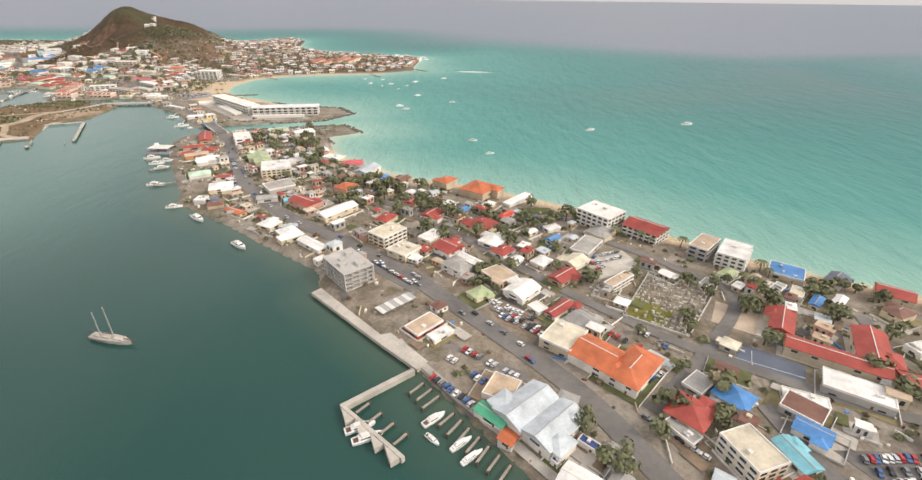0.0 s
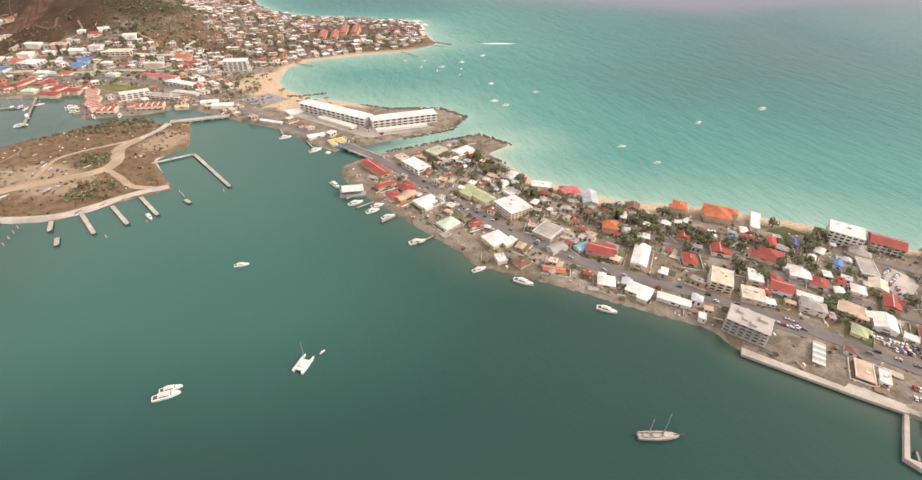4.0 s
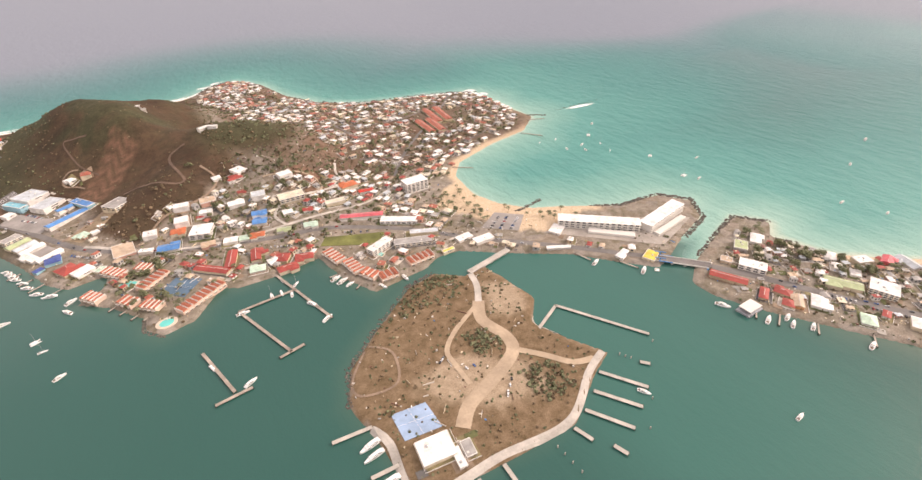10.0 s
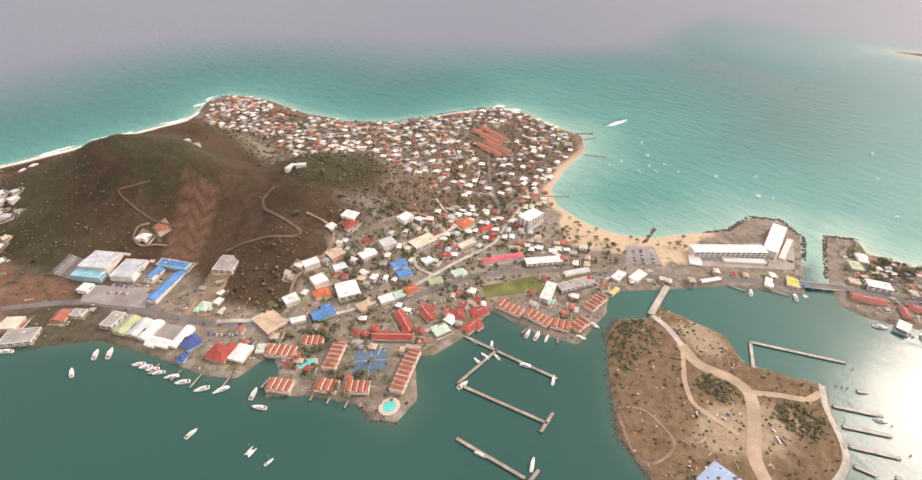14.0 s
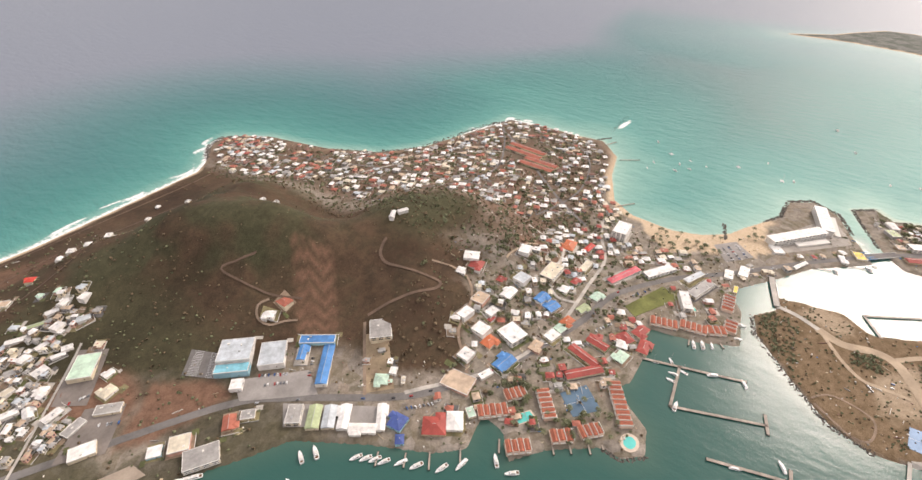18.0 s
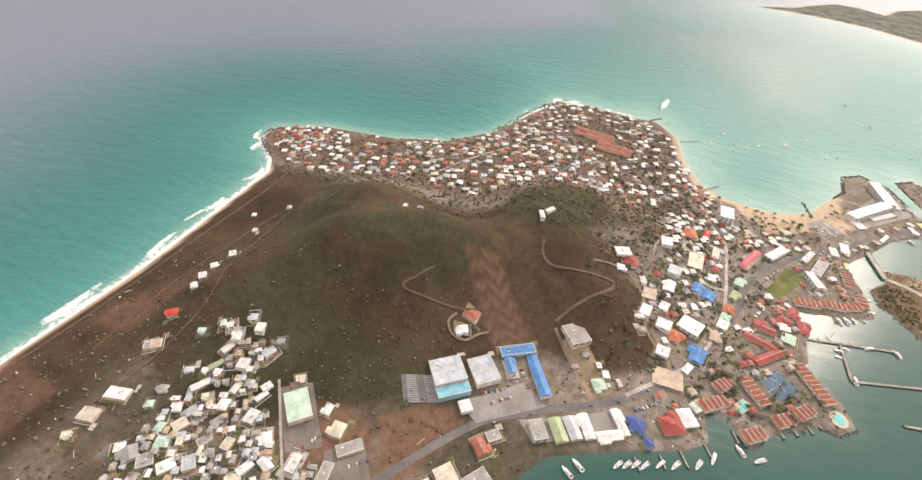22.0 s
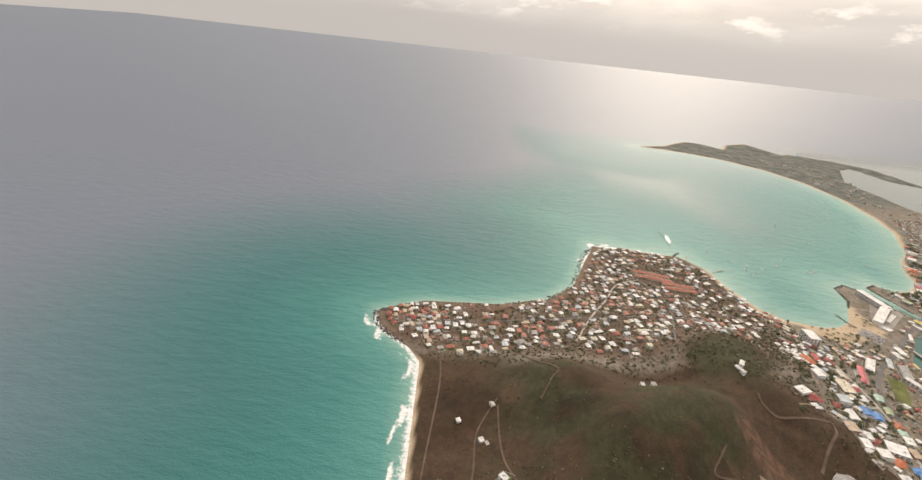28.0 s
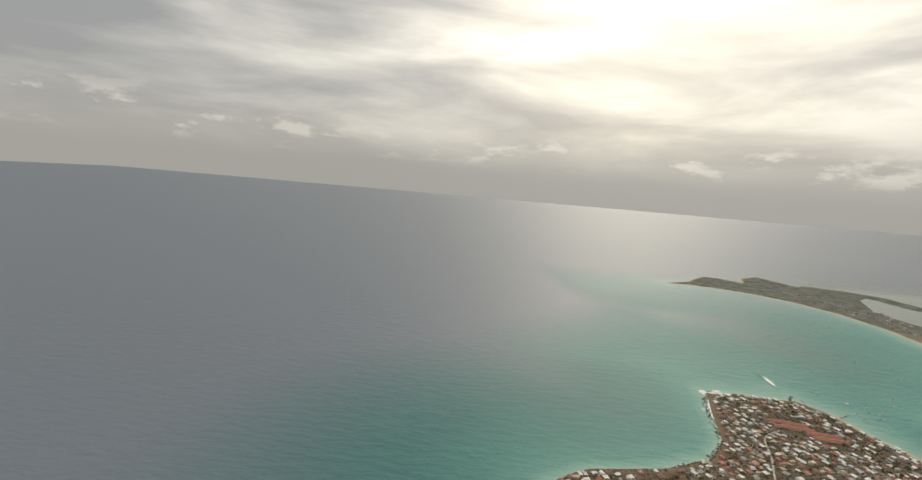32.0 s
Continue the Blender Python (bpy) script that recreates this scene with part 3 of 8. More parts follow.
def unit_box(name, mat):
    bm = bmesh.new()
    box(bm, -0.5, 0.5, -0.5, 0.5, 0, 1)
    me = bpy.data.meshes.new(name)
    bm.to_mesh(me)
    bm.free()
    me.materials.append(mat)
    return me


PANE, SLAB, DOOR = unit_box("window", GLASS), unit_box("balcony", matter("white balcony render", (0.7, 0.68, 0.63), 0.8, 0.15)), unit_box("door", matter("brown door", (0.16, 0.09, 0.05), 0.6))
RAW = unit_box("floor_slab", matter("raw grey concrete", (0.5, 0.48, 0.45), 0.9, 0.3, 1.0))
AIR = unit_box("roof_unit", matter("grey sheet metal", (0.45, 0.46, 0.46), 0.5, 0.2, metal=0.3))


def piece(name, me, parent, x, y, z, sx, sy, sz, turn=0.0):
    ob = new(name, me)
    ob.parent = parent
    ob.matrix_basis = pose(x, y, z, 0, 0, turn) @ Matrix.Diagonal((sx, sy, sz, 1))
    return ob


def roof_mesh(bm, w, d, h, kind, pitch=0.18, eave=0.14):
    """A hipped or gabled roof with a thin eave, ridge along the longer side."""
    long_x = w >= d
    a, b = (w / 2 + eave, d / 2 + eave) if long_x else (d / 2 + eave, w / 2 + eave)
    r = min(w, d) * pitch
    s = max(a - b, 0.05) if kind == "hip" else a
    put = (lambda x, y, z: (x, y, z)) if long_x else (lambda x, y, z: (-y, x, z))
    t = 0.06
    low = [bm.verts.new(put(*p)) for p in ((-a, -b, h - t), (a, -b, h - t), (a, b, h - t), (-a, b, h - t))]
    up = [bm.verts.new(put(*p)) for p in ((-a, -b, h), (a, -b, h), (a, b, h), (-a, b, h))]
    r0, r1 = bm.verts.new(put(-s, 0, h + r)), bm.verts.new(put(s, 0, h + r))
    bm.faces.new(low[::-1])
    for i in range(4):
        bm.faces.new((low[i], low[(i + 1) % 4], up[(i + 1) % 4], up[i]))
    for f in ((up[0], up[1], r1, r0), (up[2], up[3], r0, r1), (up[1], up[2], r1), (up[3], up[0], r0)):
        bm.faces.new(f)
    return r


def house(x, y, w, d, h, turn=0, roof="red", wall="white", kind="hip", panes=True):
    """A building with its walls, roof, windows and doors. turn in degrees; h is the eave's height."""
    z = ground_z(x, y)
    name, category = KIND_NAMES[kind]
    if kind == "gable" and w * d > 34:
        name = "warehouse"
    top = empty(name, pose(x, y, z, 0, 0, turn))
    wall_mat = matter(wall + " render", WALLS[wall], 0.85, 0.24, 1.2, object_tint=0.35)
    roof_mat = matter(roof + " roof", ROOFS[roof], 0.6, 0.28, 0.9, bump=0.25, object_tint=0.25)
    floors = max(1, round(h / 0.85))
    step = h / floors
    rnd = random.Random(int(x * 31 + y * 17))
    if kind == "canopy":
        for i in range(8):
            piece("roof_panel", AIR if i % 2 else SLAB, top, 0, -d / 2 + d * (i + 0.5) / 8, h, w, d / 8 - 0.06, 0.07 if i % 2 else 0.12)
        for sx in (-1, 1):
            for i in range(4):
                piece("post", AIR, top, sx * w * 0.42, d * (-0.42 + 0.28 * i), 0, 0.09, 0.09, h)
        taken.append((x, y, math.hypot(w, d) / 2))
        return tagged(top, f"long open shelter with a {roof} sheet metal roof", category)
    if kind == "frame":
        for k in range(floors + 1):
            piece("floor_slab", RAW, top, 0, 0, k * step, w, d, 0.14)
        bm = bmesh.new()
        box(bm, -w * 0.42, w * 0.42, -d * 0.42, d * 0.42, -1, h - 0.02)
        part("core_wall", bm, wall_mat, top)
        nx, ny = max(3, int(w / 1.4)), max(3, int(d / 1.4))
        for i in range(nx + 1):
            for sy in (-1, 1):
                piece("column", RAW, top, -w / 2 + 0.12 + (w - 0.24) * i / nx, sy * (d / 2 - 0.12), 0, 0.18, 0.18, h)
        for i in range(1, ny):
            for sx in (-1, 1):
                piece("column", RAW, top, sx * (w / 2 - 0.12), -d / 2 + d * i / ny, 0, 0.18, 0.18, h)
        for k in range(floors):
            for i in range(nx):
                for sy in (-1, 1):
                    piece("window", PANE, top, -w / 2 + w * (i + 0.5) / nx, sy * d * 0.42, k * step + 0.25, w / nx * 0.55, 0.06, step * 0.6)
        for i in range(4):
            piece("roof_unit", RAW, top, rnd.uniform(-w, w) * 0.3, rnd.uniform(-d, d) * 0.3, h + 0.1, rnd.uniform(0.8, 1.8), rnd.uniform(0.8, 1.6), rnd.uniform(0.25, 0.6))
    else:
        bm = bmesh.new()
        box(bm, -w / 2, w / 2, -d / 2, d / 2, -1.5, h)
        if kind in ("gable", "blockgable"):
            r = min(w, d) * 0.18 - 0.04
            ends = ((-w / 2, 0), (w / 2, 0)) if w >= d else ((0, -d / 2), (0, d / 2))
            for ex, ey in ends:
                tri = [(ex, -d / 2, h), (ex, d / 2, h), (ex, 0, h + r)] if w >= d else [(-w / 2, ey, h), (w / 2, ey, h), (0, ey, h + r)]
                bm.faces.new([bm.verts.new(p) for p in tri])
        winged = kind in ("hip", "gable") and min(w, d) > 2.3 and max(w, d) < 12 and rnd.random() < 0.75
        if winged:
            ww, wd = (w * 0.42, d * 0.7) if w >= d else (w * 0.7, d * 0.42)
            wx, wy = (w * rnd.choice((-0.24, 0.24)), d * rnd.choice((-0.42, 0.42))) if w >= d else (w * rnd.choice((-0.42, 0.42)), d * rnd.choice((-0.24, 0.24)))
            box(bm, wx - ww / 2, wx + ww / 2, wy - wd / 2, wy + wd / 2, -1.5, h - 0.06)
        part("wall", bm, wall_mat, top)
        bm = bmesh.new()
        if winged:
            roof_mesh(bm, ww, wd, h - 0.05, "hip", 0.2)
            bmesh.ops.translate(bm, verts=bm.verts, vec=(wx, wy, 0))
        if kind in ("flat", "block", "rim", "terrace"):
            box(bm, -w / 2 + 0.1, w / 2 - 0.1, -d / 2 + 0.1, d / 2 - 0.1, h - 0.05, h + 0.05)
            cover = part("roof", bm, roof_mat, top)
            bm = bmesh.new()
            for q in ((-w / 2 - 0.03, w / 2 + 0.03, -d / 2 - 0.03, -d / 2 + 0.1), (-w / 2 - 0.03, w / 2 + 0.03, d / 2 - 0.1, d / 2 + 0.03),
                      (-w / 2 - 0.03, -w / 2 + 0.1, -d / 2 + 0.1, d / 2 - 0.1), (w / 2 - 0.1, w / 2 + 0.03, -d / 2 + 0.1, d / 2 - 0.1)):
                box(bm, *q, h - 0.2, h + 0.17)
            part("parapet", bm, matter("white parapet render", (0.75, 0.73, 0.69), 0.8, 0.15), cover)
            for i in range(rnd.choice((0, 1, 2, 3)) + (kind == "block")):
                piece("roof_unit", AIR if i % 2 else SLAB, top, rnd.uniform(-w, w) * 0.3, rnd.uniform(-d, d) * 0.3, h + 0.05, rnd.uniform(0.3, 0.9), rnd.uniform(0.3, 0.8), rnd.uniform(0.15, 0.4))
        else:
            r = roof_mesh(bm, w, d, h, "hip" if kind == "hip" else "gable")
            cover = part("roof", bm, roof_mat, top)
            if max(w, d) > 3:
                big = max(w, d) - (min(w, d) if kind == "hip" else 0)
                piece("ridge_cap", SLAB if roof in ("red", "orange", "white") else AIR, cover, 0, 0, h + r - 0.03, big if w >= d else 0.12, 0.12 if w >= d else big, 0.07)
        if panes and kind != "terrace":
            bays = "block" in kind
            gap = (1.25 if y < 150 else 2.2) if bays else (2.3 if y < 110 else 12.0)
            for k in range(floors):
                for along, depth, turned in ((w, d, 0), (d, w, 90)):
                    n = max(1, int(along / gap))
                    for i in range(n):
                        u = -along / 2 + along * (i + 0.5) / n
                        for side in (-1, 1):
                            if not bays and (rnd.random() < 0.35 or y > 110 and side < 0):
                                continue
                            v = side * depth / 2
                            px, py = (u, v) if not turned else (v, u)
                            piece("window", PANE, top, px, py, k * step + step * 0.3, along / n * (0.62 if bays else 0.32), 0.06, step * (0.5 if bays else 0.38), turned)
                    if bays and along >= min(w, d) + 0.1:
                        for side in (-1, 1):
                            v = side * (depth / 2 + 0.12)
                            piece("balcony", SLAB, top, 0 if not turned else v, v if not turned else 0, k * step + step * 0.02, along * 0.96, 0.26, step * 0.22, turned)
            piece("door", DOOR, top, w * 0.2, -d / 2, 0, 0.28, 0.06, 0.6)
    taken.append((x, y, math.hypot(w, d) / 2))
    PLOTS.append((x, y, w, d, radians(turn)))
    storeys = ("single-storey", "two-storey", "three-storey", "four-storey", "five-storey", "six-storey", "seven-storey")[min(6, floors - 1)]
    return tagged(top, f"{storeys} {wall} walled {name.replace('_', ' ')} with a {ROOF_WORDS[kind]} {roof} roof", category)


def villa_row(x0, y0, x1, y1):
    """A terrace of joined holiday villas with stepped orange roofs and white party walls."""
    run = math.hypot(x1 - x0, y1 - y0)
    n, deep, h = max(3, round(run / 2.1)), 4.4, 1.5
    turn = math.degrees(math.atan2(y1 - y0, x1 - x0))
    cx, cy = (x0 + x1) / 2, (y0 + y1) / 2
    top = empty("villa_terrace", pose(cx, cy, ground_z(cx, cy), 0, 0, turn))
    step = run / n
    bm = bmesh.new()
    box(bm, -run / 2, run / 2, -deep / 2, deep / 2, -1.2, h)
    part("wall", bm, matter("pink villa render", (0.66, 0.5, 0.4), 0.85, 0.2), top)
    tile = matter("orange clay tile", (0.45, 0.145, 0.085), 0.75, 0.3, 0.5, bump=0.4, object_tint=0.3)
    for i in range(n):
        u = -run / 2 + step * (i + 0.5)
        bm = bmesh.new()
        roof_mesh(bm, step * 0.9, deep * (0.86 if i % 2 else 1.0), h, "gable", 0.3, 0.0)
        ob = part("roof", bm, tile, top)
        ob.location.x = u
        piece("party_wall", SLAB, top, u + step / 2, 0, h - 0.1, 0.14, deep * 1.02, 0.62)
        for side in (-1, 1):
            piece("window", PANE, top, u, side * deep / 2, 0.15, step * 0.5, 0.08, 0.5)
            piece("balcony", SLAB, top, u, side * (deep / 2 + 0.2), 0.72, step * 0.7, 0.4, 0.1)
    taken.append((cx, cy, run * 0.55))
    tagged(top, "terrace of pink holiday villas with stepped orange tile roofs", "terrace", "villas on the lagoon")


def wing_hotel():
    """The long white beach hotel at the channel: two wings with bays and roof slabs."""
    top = empty("beach_hotel", pose(-96, 214, ground_z(-96, 214)))
    for (x0, y0, x1, y1) in ((-121.5, 231.1, -95.9, 208.8), (-95, 206.4, -68.3, 211)):
        run = math.hypot(x1 - x0, y1 - y0)
        m = pose((x0 + x1) / 2 + 96, (y0 + y1) / 2 - 214, 0, 0, 0, math.degrees(math.atan2(y1 - y0, x1 - x0)))
        bm = bmesh.new()
        box(bm, -run / 2, run / 2, -2.6, 2.6, -1.2, 3.3)
        body = part("wing", bm, matter("white render", WALLS["white"], 0.85, 0.24, 1.2, object_tint=0.35), top)
        body.matrix_basis = m
        bm = bmesh.new()
        box(bm, -run / 2 - 0.3, run / 2 + 0.3, -3.1, 3.1, 3.3, 3.5)
        roof = part("roof", bm, matter("white roof", ROOFS["white"], 0.6, 0.28, 0.9, bump=0.25, object_tint=0.25), top)
        roof.matrix_basis = m
        n = int(run / 2.3)
        for k in range(3):
            for i in range(n):
                u = -run / 2 + run * (i + 0.5) / n
                for side in (-1, 1):
                    p = m @ Vector((u, side * 2.62, k * 1.08 + 0.3))
                    ob = piece("window", PANE, top, *p, 1.35, 0.1, 0.62)
                    ob.matrix_basis = m @ pose(u, side * 2.6, k * 1.08 + 0.3) @ Matrix.Diagonal((1.35, 0.12, 0.62, 1))
            for side in (-1, 1):
                ob = piece("balcony", SLAB, top, 0, 0, 0, 1, 1, 1)
                ob.matrix_basis = m @ pose(0, side * 2.95, k * 1.08) @ Matrix.Diagonal((run, 0.7, 0.16, 1))
    for x, y, w, d, a in ((-108.4, 212.4, 19, 3.4, -46), (-83.2, 202.7, 21, 2.6, 8)):
        ob = piece("arcade_roof", SLAB, top, x + 96, y - 214, 0, w, d, 1.0, a)
    tagged(top, "long white three-storey beach hotel with two angled wings", "hotel")
    taken.extend([(-114.5, 225.3, 6), (-107.4, 219.4, 6), (-100.3, 212.4, 6), (-90.5, 207.3, 6), (-81.3, 208.1, 6), (-72, 210, 6)])


# ---- roads and paved ground ----
ROADS = Spots()


def ribbon(name, pts, width, mat, label, lift=0.1, category="road"):
    """A road draped over the ground along a line of corners."""
    pts = [Vector((*p, 0)) for p in pts]
    line = []
    for i in range(len(pts) - 1):
        p0, p1, p2, p3 = pts[max(i - 1, 0)], pts[i], pts[i + 1], pts[min(i + 2, len(pts) - 1)]
        n = max(2, int((p2 - p1).length / 1.5))
        for k in range(n):
            u = k / n
            line.append(0.5 * (2 * p1 + (p2 - p0) * u + (2 * p0 - 5 * p1 + 4 * p2 - p3) * u * u + (3 * p1 - p0 - 3 * p2 + p3) * u ** 3))
    line.append(pts[-1])
    bm = bmesh.new()
    rows = []
    for i, p in enumerate(line):
        t = (line[min(i + 1, len(line) - 1)] - line[max(i - 1, 0)]).normalized()
        s = Vector((-t.y, t.x, 0)) * width / 2
        row = []
        for k in (-1, -0.33, 0.33, 1):
            q = p + s * k
            row.append(bm.verts.new((q.x, q.y, ground_z(q.x, q.y) + lift)))
        rows.append(row)
        ROADS.append((p.x, p.y, width / 2))
    for a, b in zip(rows, rows[1:]):
        for k in range(3):
            bm.faces.new((a[k + 1], a[k], b[k], b[k + 1]))
    ob = part(name, bm, mat)
    return tagged(ob, label, category, kind="structure")


def lot(name, ring, mat, label, z=None, thick=0.06, category="pavement"):
    """A paved patch with a low edge."""
    bm = bmesh.new()
    base = (max(ground_z(*p) for p in ring) if z is None else z)
    prism(bm, ring, base - 0.5, base + thick)
    if len(ring) == 4 and z is None:
        for v in bm.verts:
            v.co.z = ground_z(v.co.x, v.co.y) + (thick if v.co.z > base else -0.5)
    bmesh.ops.recalc_face_normals(bm, faces=bm.faces)
    ob = part(name, bm, mat)
    cx, cy = np.mean(ring, 0)
    if category in ("court", "grass") or z is None:
        for u in (0.25, 0.75):
            for v in (0.25, 0.75):
                p = Vector(ring[0]).lerp(Vector(ring[1]), u).lerp(Vector(ring[-1]).lerp(Vector(ring[-2]), u), v)
                taken.append((p.x, p.y, max(math.hypot(x - cx, y - cy) for x, y in ring) * 0.45))
    return tagged(ob, label, category, kind="structure")


def apron(name, ring, mat, label, lift=0.12, n=12, category="pavement"):
    """A four-cornered paved yard that follows the ground."""
    a, b, c, d = [Vector(p) for p in ring]
    bm = bmesh.new()
    rows = []
    for i in range(n + 1):
        p, q = a.lerp(b, i / n), d.lerp(c, i / n)
        rows.append([bm.verts.new((v.x, v.y, ground_z(v.x, v.y) + lift)) for v in (p.lerp(q, j / n) for j in range(n + 1))])
    for r, s in zip(rows, rows[1:]):
        for j in range(n):
            bm.faces.new((r[j], r[j + 1], s[j + 1], s[j]))
    bmesh.ops.recalc_face_normals(bm, faces=bm.faces)
    if sum(f.normal.z for f in bm.faces) < 0:
        bmesh.ops.reverse_faces(bm, faces=bm.faces)
    for i in range(5):
        p = a.lerp(c, i / 4)
        ROADS.append((p.x, p.y, (b - a).length * 0.25))
    return tagged(part(name, bm, mat), label, category, kind="structure")


def on_road(x, y, r):
    return any((x - a) ** 2 + (y - b) ** 2 < (r + c) ** 2 for a, b, c in ROADS.near(x, y))


def pier(x0, y0, x1, y1, w=1.0, z=0.55, mat=None, label="narrow grey timber pier on piles"):
    run = math.hypot(x1 - x0, y1 - y0)
    top = empty("pier", pose(x0, y0, 0, 0, 0, math.degrees(math.atan2(y1 - y0, x1 - x0))))
    bm = bmesh.new()
    box(bm, 0, run, -w / 2, w / 2, z - 0.14, z)
    part("deck", bm, mat or TIMBER, top)
    n = max(1, int(run / 6))
    for i in range(n + 1):
        for s in (-1, 1):
            piece("post", PILE, top, run * i / n, s * w * 0.46, -2.0, 0.14, 0.14, 2.0 + z + 0.18)
    return tagged(top, label, "pier", "piers")


PILE = unit_box("post", matter("dark wet timber", (0.12, 0.1, 0.08), 0.8))


# ---- layout: roads ----
TARMAC = "worn grey asphalt road through the town"
ribbon("road", [(20.8, 31.5), (15.5, 42.4), (10.2, 50.8), (2.1, 60.2), (-6.8, 69.8), (-16, 79.5), (-29.9, 91), (-46.7, 103.9), (-62.8, 121.8), (-74.3, 139.8), (-86.1, 161.8), (-95.3, 175.8)], 3.51, ASPHALT, TARMAC)
ribbon("road", [(180, -17.2), (112.3, 18.3), (77.4, 38.2), (52.3, 45.5), (32.5, 57), (21.4, 66.2), (8.2, 79.5), (-5.4, 95.1), (-18.2, 107.9), (-29.3, 115.2)], 2.05, ASPHALT, TARMAC, 0.11)
ribbon("road", [(20.5, 45.6), (32.5, 57), (44.1, 72), (37.2, 82.3), (28.3, 91.4), (19.7, 97)], 2.10, ASPHALT, TARMAC, 0.12)
ribbon("road", [(56.9, 43.6), (60.2, 57.4), (62.8, 66.8)], 2.13, ASPHALT, TARMAC, 0.12)
ribbon("road", [(35.6, 46.9), (38.6, 34.5), (50.9, 20.3)], 2.33, ASPHALT, TARMAC, 0.12)
ribbon("road", [(-107.7, 191.8), (-116.5, 200.7), (-132.1, 217.2), (-158.3, 242.4), (-180.4, 266.1), (-206.3, 284.2), (-232.2, 290.7), (-262.3, 302.2), (-284.1, 314.2), (-301, 327.5), (-324, 360), (-337, 374.4), (-365.2, 392), (-409.7, 417.5)], 2.81, ASPHALT, TARMAC)
ribbon("road", [(-300.2, 328.5), (-271.8, 306.7), (-241.1, 297.2), (-206.5, 296.2), (-185, 296.8), (-166.6, 304.8), (-151, 310)], 1.49, CONCRETE, "pale concrete hillside road past houses", 0.13)
ribbon("road", [(-160.8, 315.8), (-145.4, 336.9), (-126.6, 357.5), (-104.7, 378.7), (-79.6, 405.7), (-65.5, 423.7)], 1.71, ASPHALT, TARMAC, 0.13)
ribbon("road", [(-206.7, 403.6), (-159.8, 390.2), (-128.4, 389.4), (-86.1, 408.3), (-63, 422.4)], 1.31, ASPHALT, TARMAC, 0.17)
ribbon("road", [(-169.8, 342), (-127.9, 333.9), (-87.5, 341.9), (-64.5, 358.7), (-59.1, 386.4)], 1.24, ASPHALT, TARMAC, 0.17)
ribbon("road", [(-208.6, 458.6), (-178.7, 446.1), (-151.1, 432.2), (-120, 418.5), (-104.6, 399.3)], 1.17, CONCRETE, "pale concrete lane between crowded houses", 0.18)
ribbon("road", [(-223.9, 503.6), (-196.2, 497.8), (-177.8, 494)], 1.08, ASPHALT, TARMAC, 0.18)
ribbon("road", [(-158, 359.6), (-169.4, 401.6), (-178.9, 442.7), (-189.8, 492), (-203, 542.9)], 1.33, ASPHALT, TARMAC, 0.16)
ribbon("road", [(-308.7, 339.5), (-294.4, 352.7), (-285.7, 360.2)], 1.18, EARTH, "bare earth lane beside a long building", 0.16)
TRACK = "worn brown earth track through dry scrub"
WORN = matter("worn reddish track earth", (0.155, 0.105, 0.075), 0.95, 0.3, 2.0, bump=0.2)
ribbon("dirt_track", [(-250.6, 377.9), (-254.7, 377.3), (-259.6, 372.9), (-258.6, 359.7), (-255.7, 345.2), (-261.8, 345.3), (-269.7, 351.8), (-275.4, 356.2), (-283, 361)], 1.3, WORN, TRACK, 0.3)
ribbon("dirt_track", [(-247.4, 355.3), (-242.9, 345.9), (-244.1, 338.4), (-251.9, 331.5), (-268.6, 326.9), (-276.8, 318.0), (-281, 315)], 1.1, EARTH, TRACK, 0.3)
ribbon("dirt_track", [(-293.4, 410.6), (-299.3, 414.6), (-305.8, 418.2), (-303.4, 406.5), (-299.3, 396.2), (-292.7, 387.4)], 0.8, WORN, TRACK, 0.35)
ribbon("dirt_track", [(-301.5, 396.5), (-306, 398), (-309.3, 394.6), (-308.3, 389.4), (-303.5, 386.4), (-300, 383)], 0.9, EARTH, TRACK, 0.35)
ribbon("dirt_track", [(-372.2, 511.0), (-343.3, 512.6), (-311.2, 510.4), (-288, 510.6), (-268.0, 503)], 0.8, WORN, TRACK, 0.2)
ribbon("dirt_track", [(-393.9, 491.6), (-357.7, 485.6), (-338.5, 485.1), (-304.9, 498.2), (-272.6, 502.5)], 0.8, WORN, TRACK, 0.25)
ribbon("dirt_track", [(-400, 530), (-359.4, 529), (-306.9, 531), (-262, 532), (-239.9, 534.6)], 0.8, WORN, TRACK, 0.2)
ribbon("dirt_track", [(-208.3, 506.3), (-233, 488.7), (-253.5, 475.6), (-262.9, 478.4), (-274.5, 483.5)], 0.8, WORN, TRACK, 0.35)
ribbon("road", [(-185.0, 338.7), (-188.1, 328.2), (-187.3, 318.6), (-199.9, 313.3), (-218.9, 310.7), (-225.4, 304.4), (-222.8, 296.1)], 1.3, CONCRETE, "pale concrete hillside road past houses", 0.3)
ribbon("dirt_track", [(-220, 208.2), (-214.7, 201.8), (-218.4, 190.2), (-228.9, 191.2), (-229.7, 197.3), (-221.8, 207.2)], 0.81, EARTH, "sandy loop track on the dry island", 0.13)
SANDY = matter("trodden sandy earth", (0.42, 0.33, 0.235), 0.95, 0.25, 3.0, bump=0.2)
ribbon("road", [(-172.8, 222.9), (-174.6, 215.2), (-179.1, 207.1)], 2.34, CONCRETE, "short pale concrete road off the causeway", 0.14)
